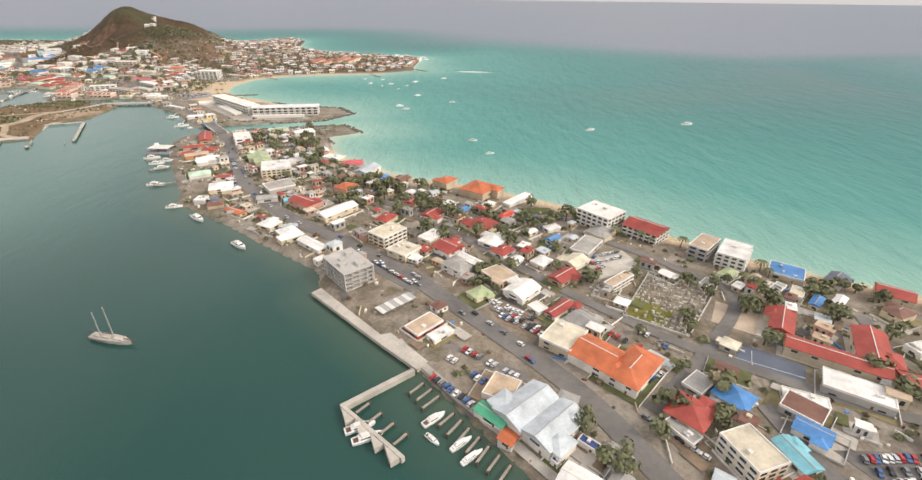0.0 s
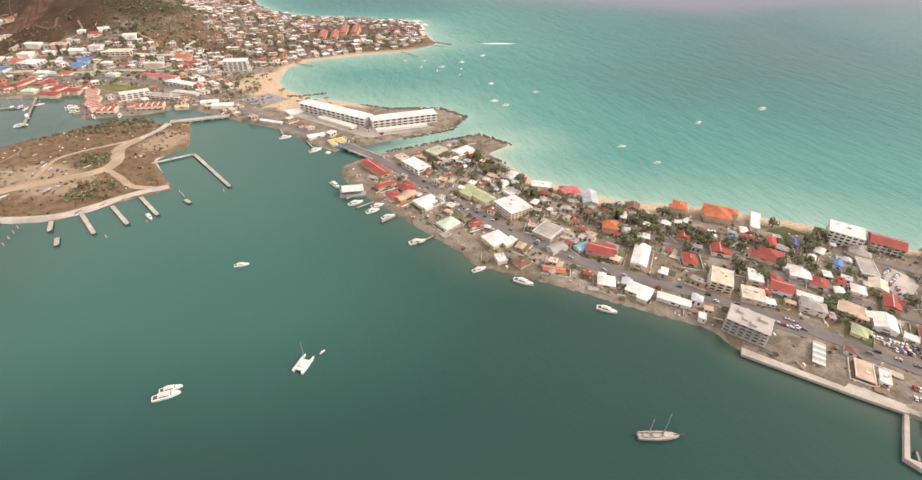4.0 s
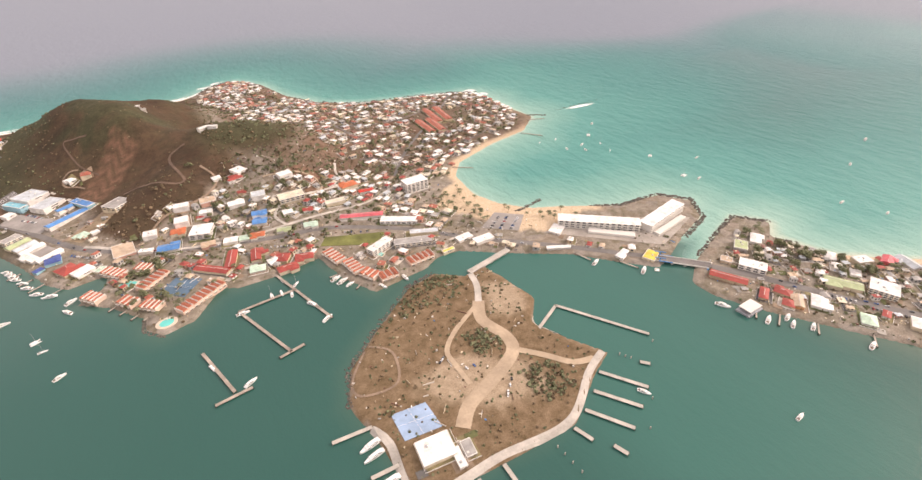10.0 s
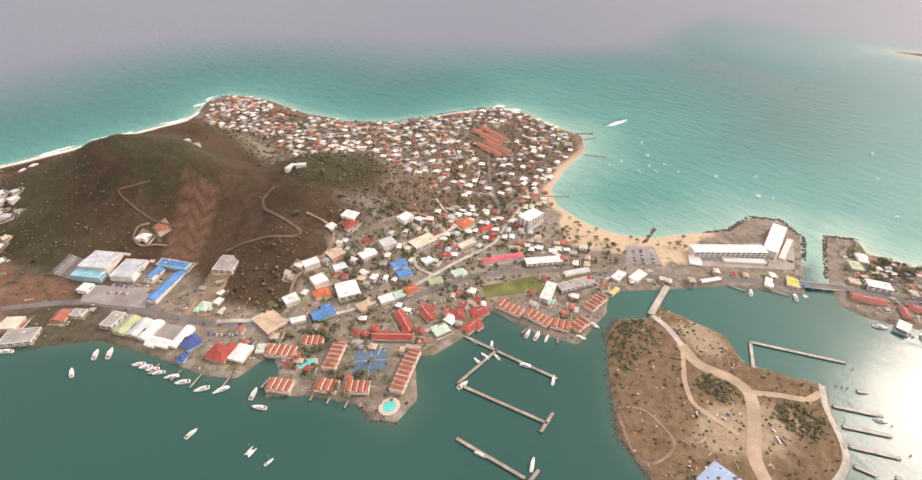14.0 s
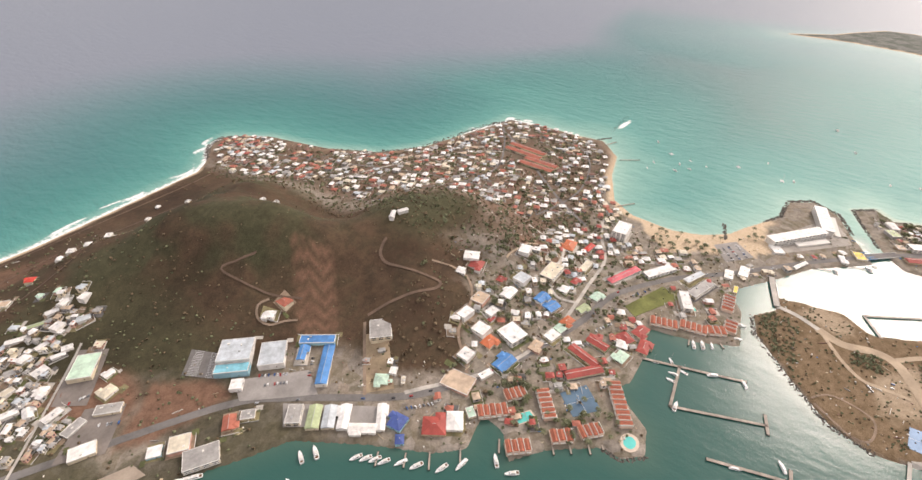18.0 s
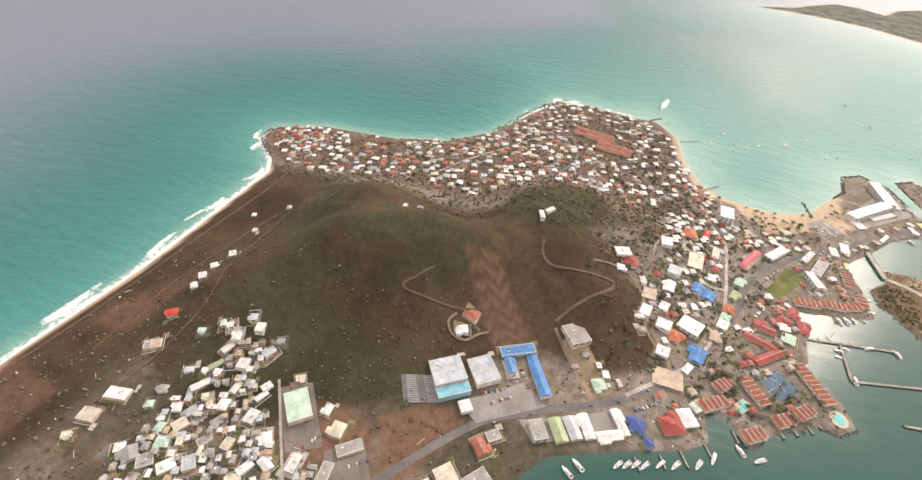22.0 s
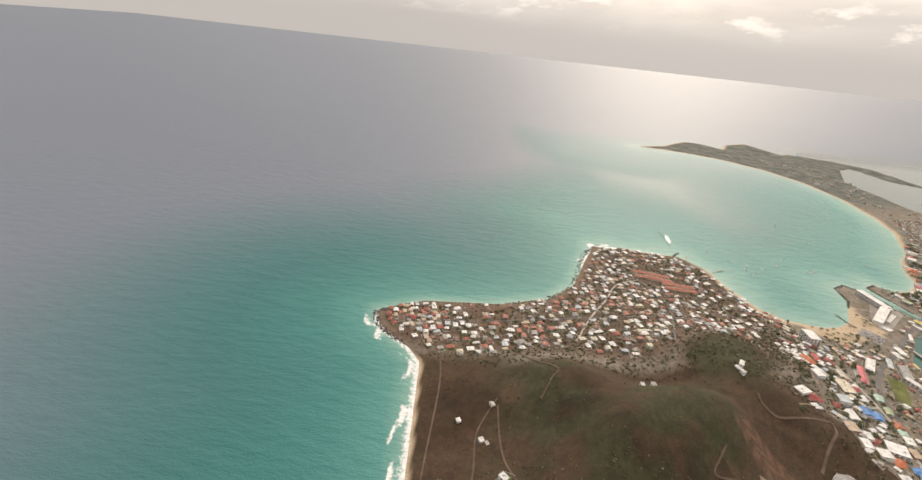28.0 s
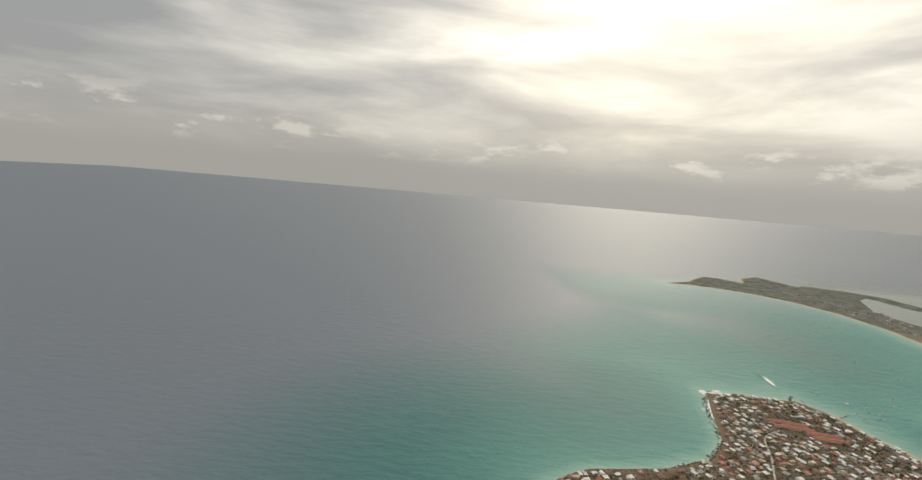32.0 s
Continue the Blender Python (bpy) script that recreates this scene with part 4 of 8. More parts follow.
ribbon("dirt_track", [(-178.9, 207.5), (-183.2, 198.9), (-181, 188.5), (-182.6, 182.3), (-188.6, 178.6), (-196.3, 175.5), (-205, 172.3), (-210.3, 167.2)], 4.17, SANDY, "wide sandy track across the dry island", 0.12)
ribbon("dirt_track", [(-180.3, 206.2), (-193.5, 199.1), (-200.1, 193.1), (-200.8, 187.8), (-201, 178.2)], 1.62, SANDY, "sandy track across the dry island", 0.13)
ribbon("dirt_track", [(-181.7, 181.7), (-175.9, 175.1), (-170.7, 168.4), (-164.3, 166.2)], 2.18, SANDY, "sandy track across the dry island", 0.135)
ribbon("pavement", [(-160.2, 193.3), (-168.8, 188.8), (-164, 178.3), (-157.8, 167)], 1.36, CONCRETE, "pale concrete quay along the island's edge", 0.15)
ribbon("dirt_track", [(-223, 331.2), (-217.2, 331.1), (-203.2, 326.7), (-199.6, 320.3), (-200.2, 314.4), (-206, 311.3)], 0.99, SANDY, "sandy loop road round a bare building plot", 0.3)
apron("pavement", [(-332, 403.9), (-326.7, 393.6), (-333.8, 386), (-340.4, 398)], ASPHALT, "empty grey car park with painted bays", 0.25)
apron("pavement", [(-331, 381.5), (-312.4, 363.5), (-317.7, 353.2), (-335, 373)], matter("pale forecourt paving", (0.3, 0.28, 0.26), 0.9, 0.25, 3), "pale paved forecourt beside the turquoise stores", 0.2)
apron("pavement", [(-138.9, 254.8), (-129, 245.6), (-139.1, 236.1), (-151.4, 247)], matter("pale forecourt paving", (0.3, 0.28, 0.26), 0.9, 0.25, 3), "pale asphalt car park behind the beach", 0.13)
apron("pavement", [(-132.1, 229.4), (-107.4, 226.3), (-69.3, 203), (-96.9, 194.5)], matter("hotel paving", (0.36, 0.33, 0.29), 0.9, 0.3, 2.5), "paved grounds round the beach hotel", 0.09, 24)
apron("pavement", [(-290, 356.5), (-283.4, 350.3), (-301, 332.6), (-307.9, 339.8)], matter("trodden yellow earth", (0.3, 0.23, 0.15), 0.95, 0.35, 3), "trodden bare lot beside the lane", 0.14)
apron("pavement", [(-332.9, 353.3), (-313.5, 324.8), (-307.4, 329.5), (-326.9, 360.4)], matter("pale forecourt paving", (0.3, 0.28, 0.26), 0.9, 0.25, 3), "pale paved yard round the waterfront sheds", 0.11)
YARD = matter("dusty yard asphalt", (0.2, 0.175, 0.155), 0.95, 0.3, 2.5)
apron("pavement", [(-356, 438), (-349, 429), (-365, 413), (-372, 422)], YARD, "dusty asphalt yard round a pale green hall", 0.16)
apron("pavement", [(-366, 412), (-357, 403), (-370, 391), (-381, 400)], YARD, "dusty asphalt yard with parked cars", 0.16)
apron("pavement", [(-379, 386), (-367, 380.5), (-366.5, 374), (-381, 380)], matter("pale bare lot", (0.34, 0.28, 0.22), 0.95, 0.3, 3), "pale empty bare lot beside the road", 0.14)
ribbon("road", [(-353.6, 439.6), (-375, 420.6), (-393, 403.4)], 0.9, CONCRETE, "pale concrete lane along a wall", 0.2)
for i in range(16):
    for q in (0, 1):
        u = (i + 0.5) / 16
        a, b = Vector((-332, 403.9)).lerp(Vector((-340.4, 398)), u), Vector((-326.7, 393.6)).lerp(Vector((-333.8, 386)), u)
        p = a.lerp(b, 0.25 + 0.5 * q)
        bm = bmesh.new()
        box(bm, -2.2, 2.2, -0.05, 0.05, 0, 0.03)
        ob = part("bay_line", bm, WHITE)
        ob.matrix_basis = pose(p.x, p.y, ground_z(p.x, p.y) + 0.3, 0, 0, math.degrees(math.atan2(b.y - a.y, b.x - a.x)))
        tagged(ob, "white painted parking bay line on asphalt", "marking", kind="structure")
ribbon("pavement", [(-160, 166.9), (-169.4, 163), (-185.5, 153.7), (-206.4, 155.4), (-228, 157.1), (-228.5, 173.6), (-230.9, 180.1)], 2.21, CONCRETE, "pale concrete quay along the island's edge", 0.16)
ribbon("pavement", [(7.1, 35.1), (-10.2, 54.1), (-13.8, 58.8)], 1.21, CONCRETE, "pale concrete quay path with dock fingers", 0.1)
lot("quay", [(-30.8, 71.1), (-16.5, 57.8), (-10.3, 52.3), (-8.9, 54.1), (-15.2, 60.4), (-16.7, 59.9), (-29.5, 72.7)], CONCRETE, "wide pale concrete quay slab beside the lagoon", 0.75, 0.12, "quay")
lot("pavement", [(-12.9, 56.8), (-5.8, 58.1), (5.7, 51.7), (-1.8, 43.2)], ASPHALT, "asphalt car park beside the marina")
lot("pavement", [(-0.6, 71.1), (7, 67.3), (9.1, 59.4), (2.1, 63.5)], EARTH, "brown earth car park full of cars")
lot("pavement", [(39.9, 40.1), (51.5, 39.9), (57.4, 36.5), (44.5, 31.6)], ASPHALT, "asphalt yard packed with rental cars")
lot("pavement", [(34.3, 34.4), (39.7, 36), (42.8, 30.4), (37.9, 28.7)], ASPHALT, "asphalt car park behind houses")
lot("pavement", [(21.3, 86), (29.1, 88.8), (31.3, 82.3), (19.1, 75.9)], CONCRETE, "pale concrete car park near the beach")
lot("pavement", [(-23.5, 81), (-13.1, 71.9), (-10.5, 74.6), (-20.8, 83.8)], ASPHALT, "asphalt forecourt beside the main road")
lot("court", [(34.9, 54.2), (39, 59.2), (45.6, 54.2), (42.6, 49.6)], matter("slate court paint", (0.11, 0.13, 0.17), 0.8, 0.2, 2), "slate blue basketball court with white lines", None, 0.1, "court")
lot("court", [(-268.9, 283.2), (-260.2, 276.7), (-267.3, 268.5), (-275.4, 275.5)], matter("blue court paint", (0.1, 0.17, 0.24), 0.8, 0.2, 2), "blue tennis courts beside the villas", None, 0.1, "court")
lot("court", [(-224.7, 181.1), (-214.8, 179.8), (-214.6, 170.6), (-224.9, 172)], matter("pale court paint", (0.3, 0.42, 0.58), 0.8, 0.2, 2), "pale blue tennis courts on the island", None, 0.1, "court")
lot("grass", [(-211.1, 278.4), (-188.3, 268.2), (-190.5, 258), (-201.9, 265.2), (-215, 272.8)], matter("green meadow", (0.15, 0.16, 0.05), 0.95, 0.4, 3), "green meadow beside the coast road", None, 0.08, "grass")
POOL = matter("turquoise pool water", (0.1, 0.55, 0.5), 0.08, 0.1, 2)


def pool(ring, rim=0.7):
    cx, cy = np.mean(ring, 0)
    z = max(ground_z(*p) for p in ring)
    top = empty("swimming_pool", pose(cx, cy, z))
    bm = bmesh.new()
    prism(bm, [((x - cx) * (1 + rim / 3), (y - cy) * (1 + rim / 3)) for x, y in ring], -0.6, 0.1)
    bmesh.ops.recalc_face_normals(bm, faces=bm.faces)
    part("deck", bm, matter("pale pool paving", (0.6, 0.5, 0.4), 0.8, 0.15), top)
    bm = bmesh.new()
    prism(bm, [(x - cx, y - cy) for x, y in ring], -0.4, 0.13)
    bmesh.ops.recalc_face_normals(bm, faces=bm.faces)
    part("pool_water", bm, POOL, top, "clear turquoise pool water")
    tagged(top, "turquoise swimming pool in a pale paved deck", "pool")


pool([(-285.9, 292.1), (-281.6, 288.8), (-283.1, 285.9), (-288, 289.5)])
pool([(-273.9 + 2.3 * math.cos(a), 256.6 + 2.0 * math.sin(a)) for a in np.linspace(0, 2 * math.pi, 14, False)], 1.6)
pool([(-219.1, 168.2), (-216.3, 167.4), (-216.1, 163.5), (-218.7, 163.8)])
pool([(-197.4, 257.5), (-194.7, 253.1), (-196.4, 251.6), (-199.1, 256)])
for a, b, c, d in ((36.3, 56, 44.1, 51.9), (38, 54.4, 39.5, 57.4), (-272.2, 279.3, -263.6, 272.6), (-264.6, 279.9, -271.3, 272), (-224.9, 176.8, -214.7, 175.2), (-219.9, 180.6, -219.8, 171.4)):
    run = math.hypot(c - a, d - b)
    bm = bmesh.new()
    box(bm, 0, run, -0.03, 0.03, 0, 0.02)
    ob = part("court_line", bm, WHITE)
    ob.matrix_basis = pose(a, b, ground_z(a, b) + 0.115, 0, 0, math.degrees(math.atan2(d - b, c - a)))
    tagged(ob, "white painted line on a blue sports court", "marking", kind="structure")

taken.append((32.5, 70.5, 9.5))  # the cemetery
# ---- layout: buildings ----
wing_hotel()
house(-25.3, 76.8, 8.5, 6, 3.37, -49, "grey", "grey", "frame")
house(-35.5, 88.1, 7.2, 2.3, 1.08, -38, "white", "white", "gable")
house(-41.7, 92.6, 5.7, 3.9, 1.19, -47, "white", "cream", "hip")
house(-32.2, 82.1, 1.6, 2.2, 0.78, -37, "white", "white", "flat")
house(-15.3, 67.6, 2.3, 7.1, 0.75, -46, "grey", "white", "canopy")
house(-10.1, 61.9, 3.2, 5.4, 0.84, -44, "tan", "red", "rim")
house(-7.4, 59.8, 1.9, 3.9, 0.74, -46, "white", "white", "flat")
house(-20.3, 91.7, 4.9, 6.6, 2.51, -39, "cream", "cream", "block")
house(-16.1, 85.7, 5, 4.9, 1.43, -35, "cream", "cream", "flat")
house(-10.9, 91.2, 3.3, 5, 1.72, -36, "white", "cream", "flat")
house(-7.1, 86.9, 4.8, 4.7, 1.42, -42, "red", "white", "gable")
house(-5.3, 79.3, 5.1, 3.4, 1.59, -41, "grey", "white", "hip")
house(-2.8, 82.7, 5.2, 2.1, 0.94, -43, "white", "white", "gable")
house(2.7, 76.8, 5.2, 4.6, 1.30, -54, "tan", "pink", "flat")
house(-1.1, 71, 2.9, 3.5, 0.93, -51, "green", "cream", "hip")
house(6.4, 71.7, 4.3, 5.3, 1.38, -43, "white", "white", "gable")
house(8.6, 67.1, 2.7, 2.2, 0.73, -54, "white", "white", "flat")
house(12.2, 66.7, 2.1, 5.4, 0.91, -47, "red", "white", "gable")
house(11.4, 58.7, 5.1, 6, 1.73, -37, "cream", "cream", "flat")
house(15.5, 54.8, 6, 5.8, 1.65, -43, "orange", "white", "gable")
house(20.1, 52.1, 4.6, 8.4, 1.67, -43, "orange", "white", "hip")
house(15.4, 63.5, 3.9, 3.9, 0.91, -51, "grey", "grey", "gable")
house(14.7, 76.8, 3.2, 5.3, 1.18, -47, "red", "tan", "gable")
house(11.5, 82.5, 3.1, 3.5, 0.92, -45, "white", "white", "hip")
house(18, 82.9, 3.8, 4.6, 0.91, -47, "cream", "white", "gable")
house(15.2, 91.8, 1.8, 3.1, 1.20, -48, "blue", "white", "gable")
house(15.8, 97.9, 2.2, 3.4, 0.93, -59, "white", "white", "hip")
house(10.9, 95.7, 1.7, 2.4, 0.93, -51, "white", "white", "gable")
house(21.7, 89.2, 4, 7.6, 1.10, -36, "grey", "grey", "flat")
house(26.4, 96.1, 3.9, 6.3, 1.20, -50, "grey", "cream", "hip")
house(27.6, 101.8, 8.3, 7.1, 3.79, -48, "white", "white", "block")
house(36.3, 96.5, 8.1, 6.1, 2.45, -45, "red", "white", "blockgable")
house(45.7, 88.5, 3.7, 7.2, 2.89, -44, "tan", "grey", "block")
house(49.9, 84.7, 5.1, 7.6, 3.23, -37, "white", "white", "block")
house(58.2, 80.3, 5.9, 5.3, 1.24, -35, "blue", "cream", "flat")
house(65.8, 77.6, 2.8, 5.1, 1.32, -50, "slate", "white", "gable")
house(73.1, 73.1, 5.4, 4.3, 1.37, -36, "red", "cream", "gable")
house(68.6, 66.7, 3, 4.2, 1.38, -68, "brown", "cream", "hip")
house(52.3, 73.4, 1.7, 3.5, 1.37, -50, "grey", "grey", "flat")
house(55.1, 72.2, 2.1, 3.7, 1.25, -40, "cream", "cream", "flat")
house(57, 69.7, 1.6, 3.7, 1.07, -46, "blue", "cream", "gable")
house(61.1, 70, 1.6, 3.6, 1.10, -48, "white", "white", "gable")
house(47.5, 63.8, 3.3, 7.2, 1.38, -34, "red", "cream", "gable")
house(49.8, 54.8, 12.5, 3.4, 1.83, -33, "red", "cream", "gable")
house(56.8, 57.2, 4.3, 9, 1.72, -30, "red", "cream", "gable")
house(63.4, 47.5, 16.5, 3.1, 1.61, -23, "red", "cream", "gable")
house(48.9, 49, 7.9, 4.1, 1.36, -33, "white", "grey", "flat")
house(31.9, 47, 3.5, 3.7, 1.30, -48, "blue", "white", "hip")
house(39.6, 45.5, 4.7, 3.7, 1.25, -47, "brown", "grey", "flat")
house(41.1, 47.5, 5.3, 2, 0.90, -24, "white", "white", "flat")
house(38.6, 42.1, 3.9, 2.7, 1.04, -44, "blue", "white", "gable")
house(34.5, 38.7, 4.6, 2.5, 1.04, -76, "sky", "white", "gable")
house(29, 38.3, 5.5, 4.4, 2.46, -71, "cream", "cream", "block")
house(24.8, 44.6, 4.8, 4.8, 1.31, -44, "red", "tan", "hip")
house(22.8, 42, 4.1, 2, 0.86, -56, "grey", "grey", "flat")
house(31.5, 33.2, 3, 5.4, 1.45, -67, "red", "tan", "gable")
house(28.3, 50.1, 2.8, 3.9, 0.77, -51, "grey", "grey", "flat")
house(48, 31.5, 3.3, 4.2, 2.25, -59, "cream", "cream", "hip")
house(55.8, 31.2, 4.9, 4.5, 1.75, -59, "red", "cream", "gable")
house(66.9, 34.8, 2.5, 1.8, 1.28, -74, "grey", "grey", "gable")
house(58.8, 37.3, 3.4, 3.1, 1.40, -50, "red", "tan", "hip")
house(4.3, 44.9, 4.7, 7.5, 1.60, -49, "steel", "white", "gable")
house(7.3, 42, 4.4, 7.4, 1.64, -47, "steel", "white", "gable")
house(1.4, 48.4, 4.4, 3.9, 0.93, 63, "tan", "white", "flat")
house(-0.1, 43.9, 4.4, 1.9, 0.85, -40, "emerald", "white", "gable")
house(1.7, 40.6, 1.9, 1.9, 0.87, -36, "orange", "white", "gable")
house(8.9, 34.3, 4.5, 3.6, 1.25, -36, "white", "white", "gable")
house(13, 34.5, 2, 3.2, 1.06, -42, "grey", "grey", "gable")
house(7.3, 38, 1, 2.2, 0.80, -46, "navy", "white", "flat")
house(11.1, 39.9, 2.5, 1.2, 0.80, -41, "navy", "white", "flat")
house(-34.3, 104.6, 3.8, 9.6, 1.47, -38, "white", "cream", "gable")
house(-43.4, 108.9, 7.2, 4, 1.68, -35, "red", "pink", "gable")
house(-35.4, 118.9, 4.2, 4.7, 1.97, -29, "orange", "pink", "hip")
house(-22.1, 101.2, 3.4, 4.4, 1.17, -27, "red", "cream", "hip")
house(-58.5, 104.1, 5.4, 2, 0.90, -27, "orange", "tan", "gable")
house(-47.8, 97.3, 4, 3.7, 1.10, -26, "white", "cream", "hip")
house(-33.1, 136.2, 4.5, 8.1, 1.19, -21, "steel", "white", "gable")
house(-27.5, 129, 2.7, 4, 0.89, -26, "blue", "white", "gable")
house(-21.8, 129.3, 3.3, 4.1, 0.89, -34, "brown", "tan", "gable")
house(-9.1, 124.9, 3.9, 5.2, 2.26, -33, "orange", "cream", "hip")
house(-0.2, 119.4, 7.3, 7.8, 2.25, -34, "orange", "tan", "hip")
house(9.8, 114.8, 2.5, 9.8, 0.97, -42, "white", "white", "flat")
house(-11.6, 103.4, 3.9, 4.4, 1.26, -32, "red", "white", "gable")
house(-8.4, 110.6, 1.8, 3.6, 0.97, -32, "white", "white", "hip")
house(0.1, 98.2, 5.8, 6.3, 1.33, -46, "red", "cream", "hip")
house(-4.4, 107, 2, 3.1, 0.87, -37, "blue", "white", "gable")
house(2, 110.4, 1.9, 3.6, 0.97, -32, "white", "white", "hip")
house(6, 104.2, 1.9, 4.5, 0.95, -37, "scarlet", "white", "hip")
house(11.8, 102.2, 1.8, 3.7, 0.94, -42, "navy", "cream", "gable")
house(2.3, 91, 4.5, 5.1, 1.13, -36, "white", "white", "hip")
house(4.2, 86.4, 3, 4, 1.03, -43, "red", "white", "hip")
house(24.5, 75.4, 2, 6.5, 1.36, -50, "tan", "tan", "block")
house(46.2, 78.9, 2.2, 3.8, 1.00, -54, "green", "white", "hip")
house(-45.5, 146.2, 6.2, 4.1, 1.49, -23, "white", "cream", "flat")
house(-39.5, 141.4, 2.8, 5, 1.19, -19, "red", "cream", "gable")
house(-16.8, 111.4, 2.8, 3.5, 0.98, -31, "red", "tan", "gable")
house(6.4, 83, 2, 2.6, 0.83, -38, "white", "white", "gable")
house(40.6, 75.4, 1.6, 3.2, 0.93, -47, "grey", "white", "flat")
house(50.1, 77.3, 1.4, 3.4, 0.92, -52, "tan", "white", "gable")
house(78.4, 69.7, 1.9, 5, 1.19, -62, "green", "cream", "hip")
house(76.1, 63.3, 2.5, 4.7, 1.21, -49, "green", "tan", "flat")
house(64.5, 57.5, 2.5, 3.3, 1.22, -75, "white", "white", "flat")
house(85.1, 56.6, 3.7, 6.1, 1.29, -43, "grey", "grey", "flat")
house(61.5, 27.1, 3.9, 3.2, 1.39, -48, "white", "white", "gable")
house(54, 27.4, 3.1, 2.9, 1.49, -53, "cream", "cream", "gable")
house(-96.6, 167.1, 12.3, 3.9, 1.22, -64, "red", "tan", "gable")
house(-94.6, 155.1, 2.7, 6.5, 1.14, -64, "red", "tan", "hip")
house(-88.3, 152.1, 5.4, 3.7, 1.05, -70, "red", "tan", "hip")
house(-92.7, 147.7, 3.7, 3.9, 1.05, -67, "red", "tan", "hip")
house(-89.2, 146.4, 2.9, 6.7, 1.24, -57, "tan", "orange", "gable")
house(-83.7, 142.4, 4.7, 6.7, 1.16, -63, "white", "white", "hip")
house(-67.4, 143, 11.4, 4.5, 1.57, -61, "green", "cream", "gable")
house(-59.3, 133.8, 8.4, 7.9, 2.27, -70, "white", "cream", "block")
house(-53.7, 120.2, 5.7, 7, 1.48, -52, "grey", "grey", "flat")
house(-83, 166.3, 9.3, 5.4, 1.82, -62, "white", "white", "block")
house(-87, 174.2, 4.1, 3.6, 1.14, -62, "tan", "tan", "flat")
house(-73.9, 176.7, 4.8, 6.5, 1.45, -58, "green", "grey", "flat")
house(-64.3, 176.4, 3.8, 7.2, 1.26, -59, "white", "white", "hip")
house(-79.7, 129.4, 4.2, 5.5, 0.98, -61, "mint", "white", "hip")
house(-72.1, 127.6, 2.2, 3.9, 0.98, -73, "red", "white", "hip")
house(-68.9, 119.3, 5.4, 5.8, 1.29, -67, "white", "cream", "hip")
house(-70.1, 111, 3.1, 2.5, 0.99, -87, "white", "white", "flat")
house(-65.2, 108.2, 2.6, 3.6, 0.90, -66, "brown", "tan", "hip")
house(-58.8, 103.7, 1.7, 2.6, 0.90, -74, "grey", "tan", "hip")
house(-38.3, 140.9, 3.7, 5.8, 1.59, -76, "pink", "white", "gable")
house(-54, 112.6, 2.9, 4.9, 0.99, -72, "grey", "white", "gable")
house(-47.2, 111.7, 2.4, 4.2, 0.99, -72, "sky", "white", "gable")
house(-57.2, 149, 2.6, 4.1, 0.99, -60, "white", "white", "hip")
house(-56.3, 143.7, 3.3, 4.5, 0.89, -62, "white", "white", "flat")
house(-52.1, 154.2, 3.6, 5.1, 1.09, -60, "white", "white", "hip")
house(-231.7, 344.5, 7, 5.6, 1.36, -65, "white", "white", "flat")
house(-234.4, 340.2, 6, 5.5, 1.19, -76, "red", "white", "hip")
house(-242.5, 343.4, 3.4, 3.9, 0.85, 98, "white", "white", "hip")
house(-213.6, 326.8, 5, 6.4, 1.87, -80, "white", "white", "flat")
house(-234.3, 327.6, 3, 3.8, 0.85, 92, "red", "tan", "hip")
house(-228.3, 320.3, 5.7, 6.2, 1.61, 82, "steel", "white", "flat")
house(-215.4, 311.8, 6.6, 11.6, 1.87, 88, "cream", "cream", "block")
house(-238.4, 321.3, 4.7, 7.1, 1.19, 87, "white", "white", "gable")
house(-219.8, 303.3, 3.6, 4.4, 1.02, 88, "white", "white", "hip")
house(-231.1, 309.1, 4.2, 6.4, 1.10, 81, "blue", "white", "gable")
house(-232.3, 303.6, 4.9, 5.9, 1.02, 73, "blue", "white", "gable")
house(-213.5, 290.4, 3.9, 6, 1.02, 79, "mint", "white", "hip")
house(-224.6, 292.5, 3.3, 5.8, 0.94, 72, "green", "white", "gable")
house(-235.5, 295, 3.9, 6, 0.94, 74, "orange", "white", "hip")
house(-240.7, 295.9, 3.9, 4, 0.85, 74, "mint", "white", "gable")
house(-246.1, 296.9, 4.4, 5.8, 1.19, 75, "white", "white", "flat")
house(-255.6, 309.9, 9, 8.4, 2.21, 71, "white", "white", "block")
house(-264.4, 315.2, 4.6, 6, 1.10, 82, "orange", "cream", "hip")
house(-275, 319.1, 5, 5.3, 1.36, 85, "white", "white", "flat")
house(-262, 320.6, 5.9, 5.6, 1.78, 85, "white", "white", "flat")
house(-251.6, 321.8, 3.9, 5.3, 1.53, 79, "white", "white", "flat")
house(-260.5, 329, 4.2, 6.4, 1.61, 82, "white", "white", "flat")
house(-249.3, 328.9, 5.7, 6.7, 1.36, 91, "tan", "pink", "flat")
house(-254.5, 320.3, 2, 3.2, 0.85, 85, "red", "white", "hip")
house(-269.1, 305.8, 5.4, 8.2, 1.10, 79, "blue", "white", "gable")
house(-277.5, 308.9, 2.7, 5.3, 1.10, 67, "white", "white", "flat")
house(-254.7, 299.9, 3.7, 5.6, 1.02, 86, "tan", "pink", "hip")
house(-285.7, 315.5, 11, 8, 0.85, 96, "tan", "pink", "flat")
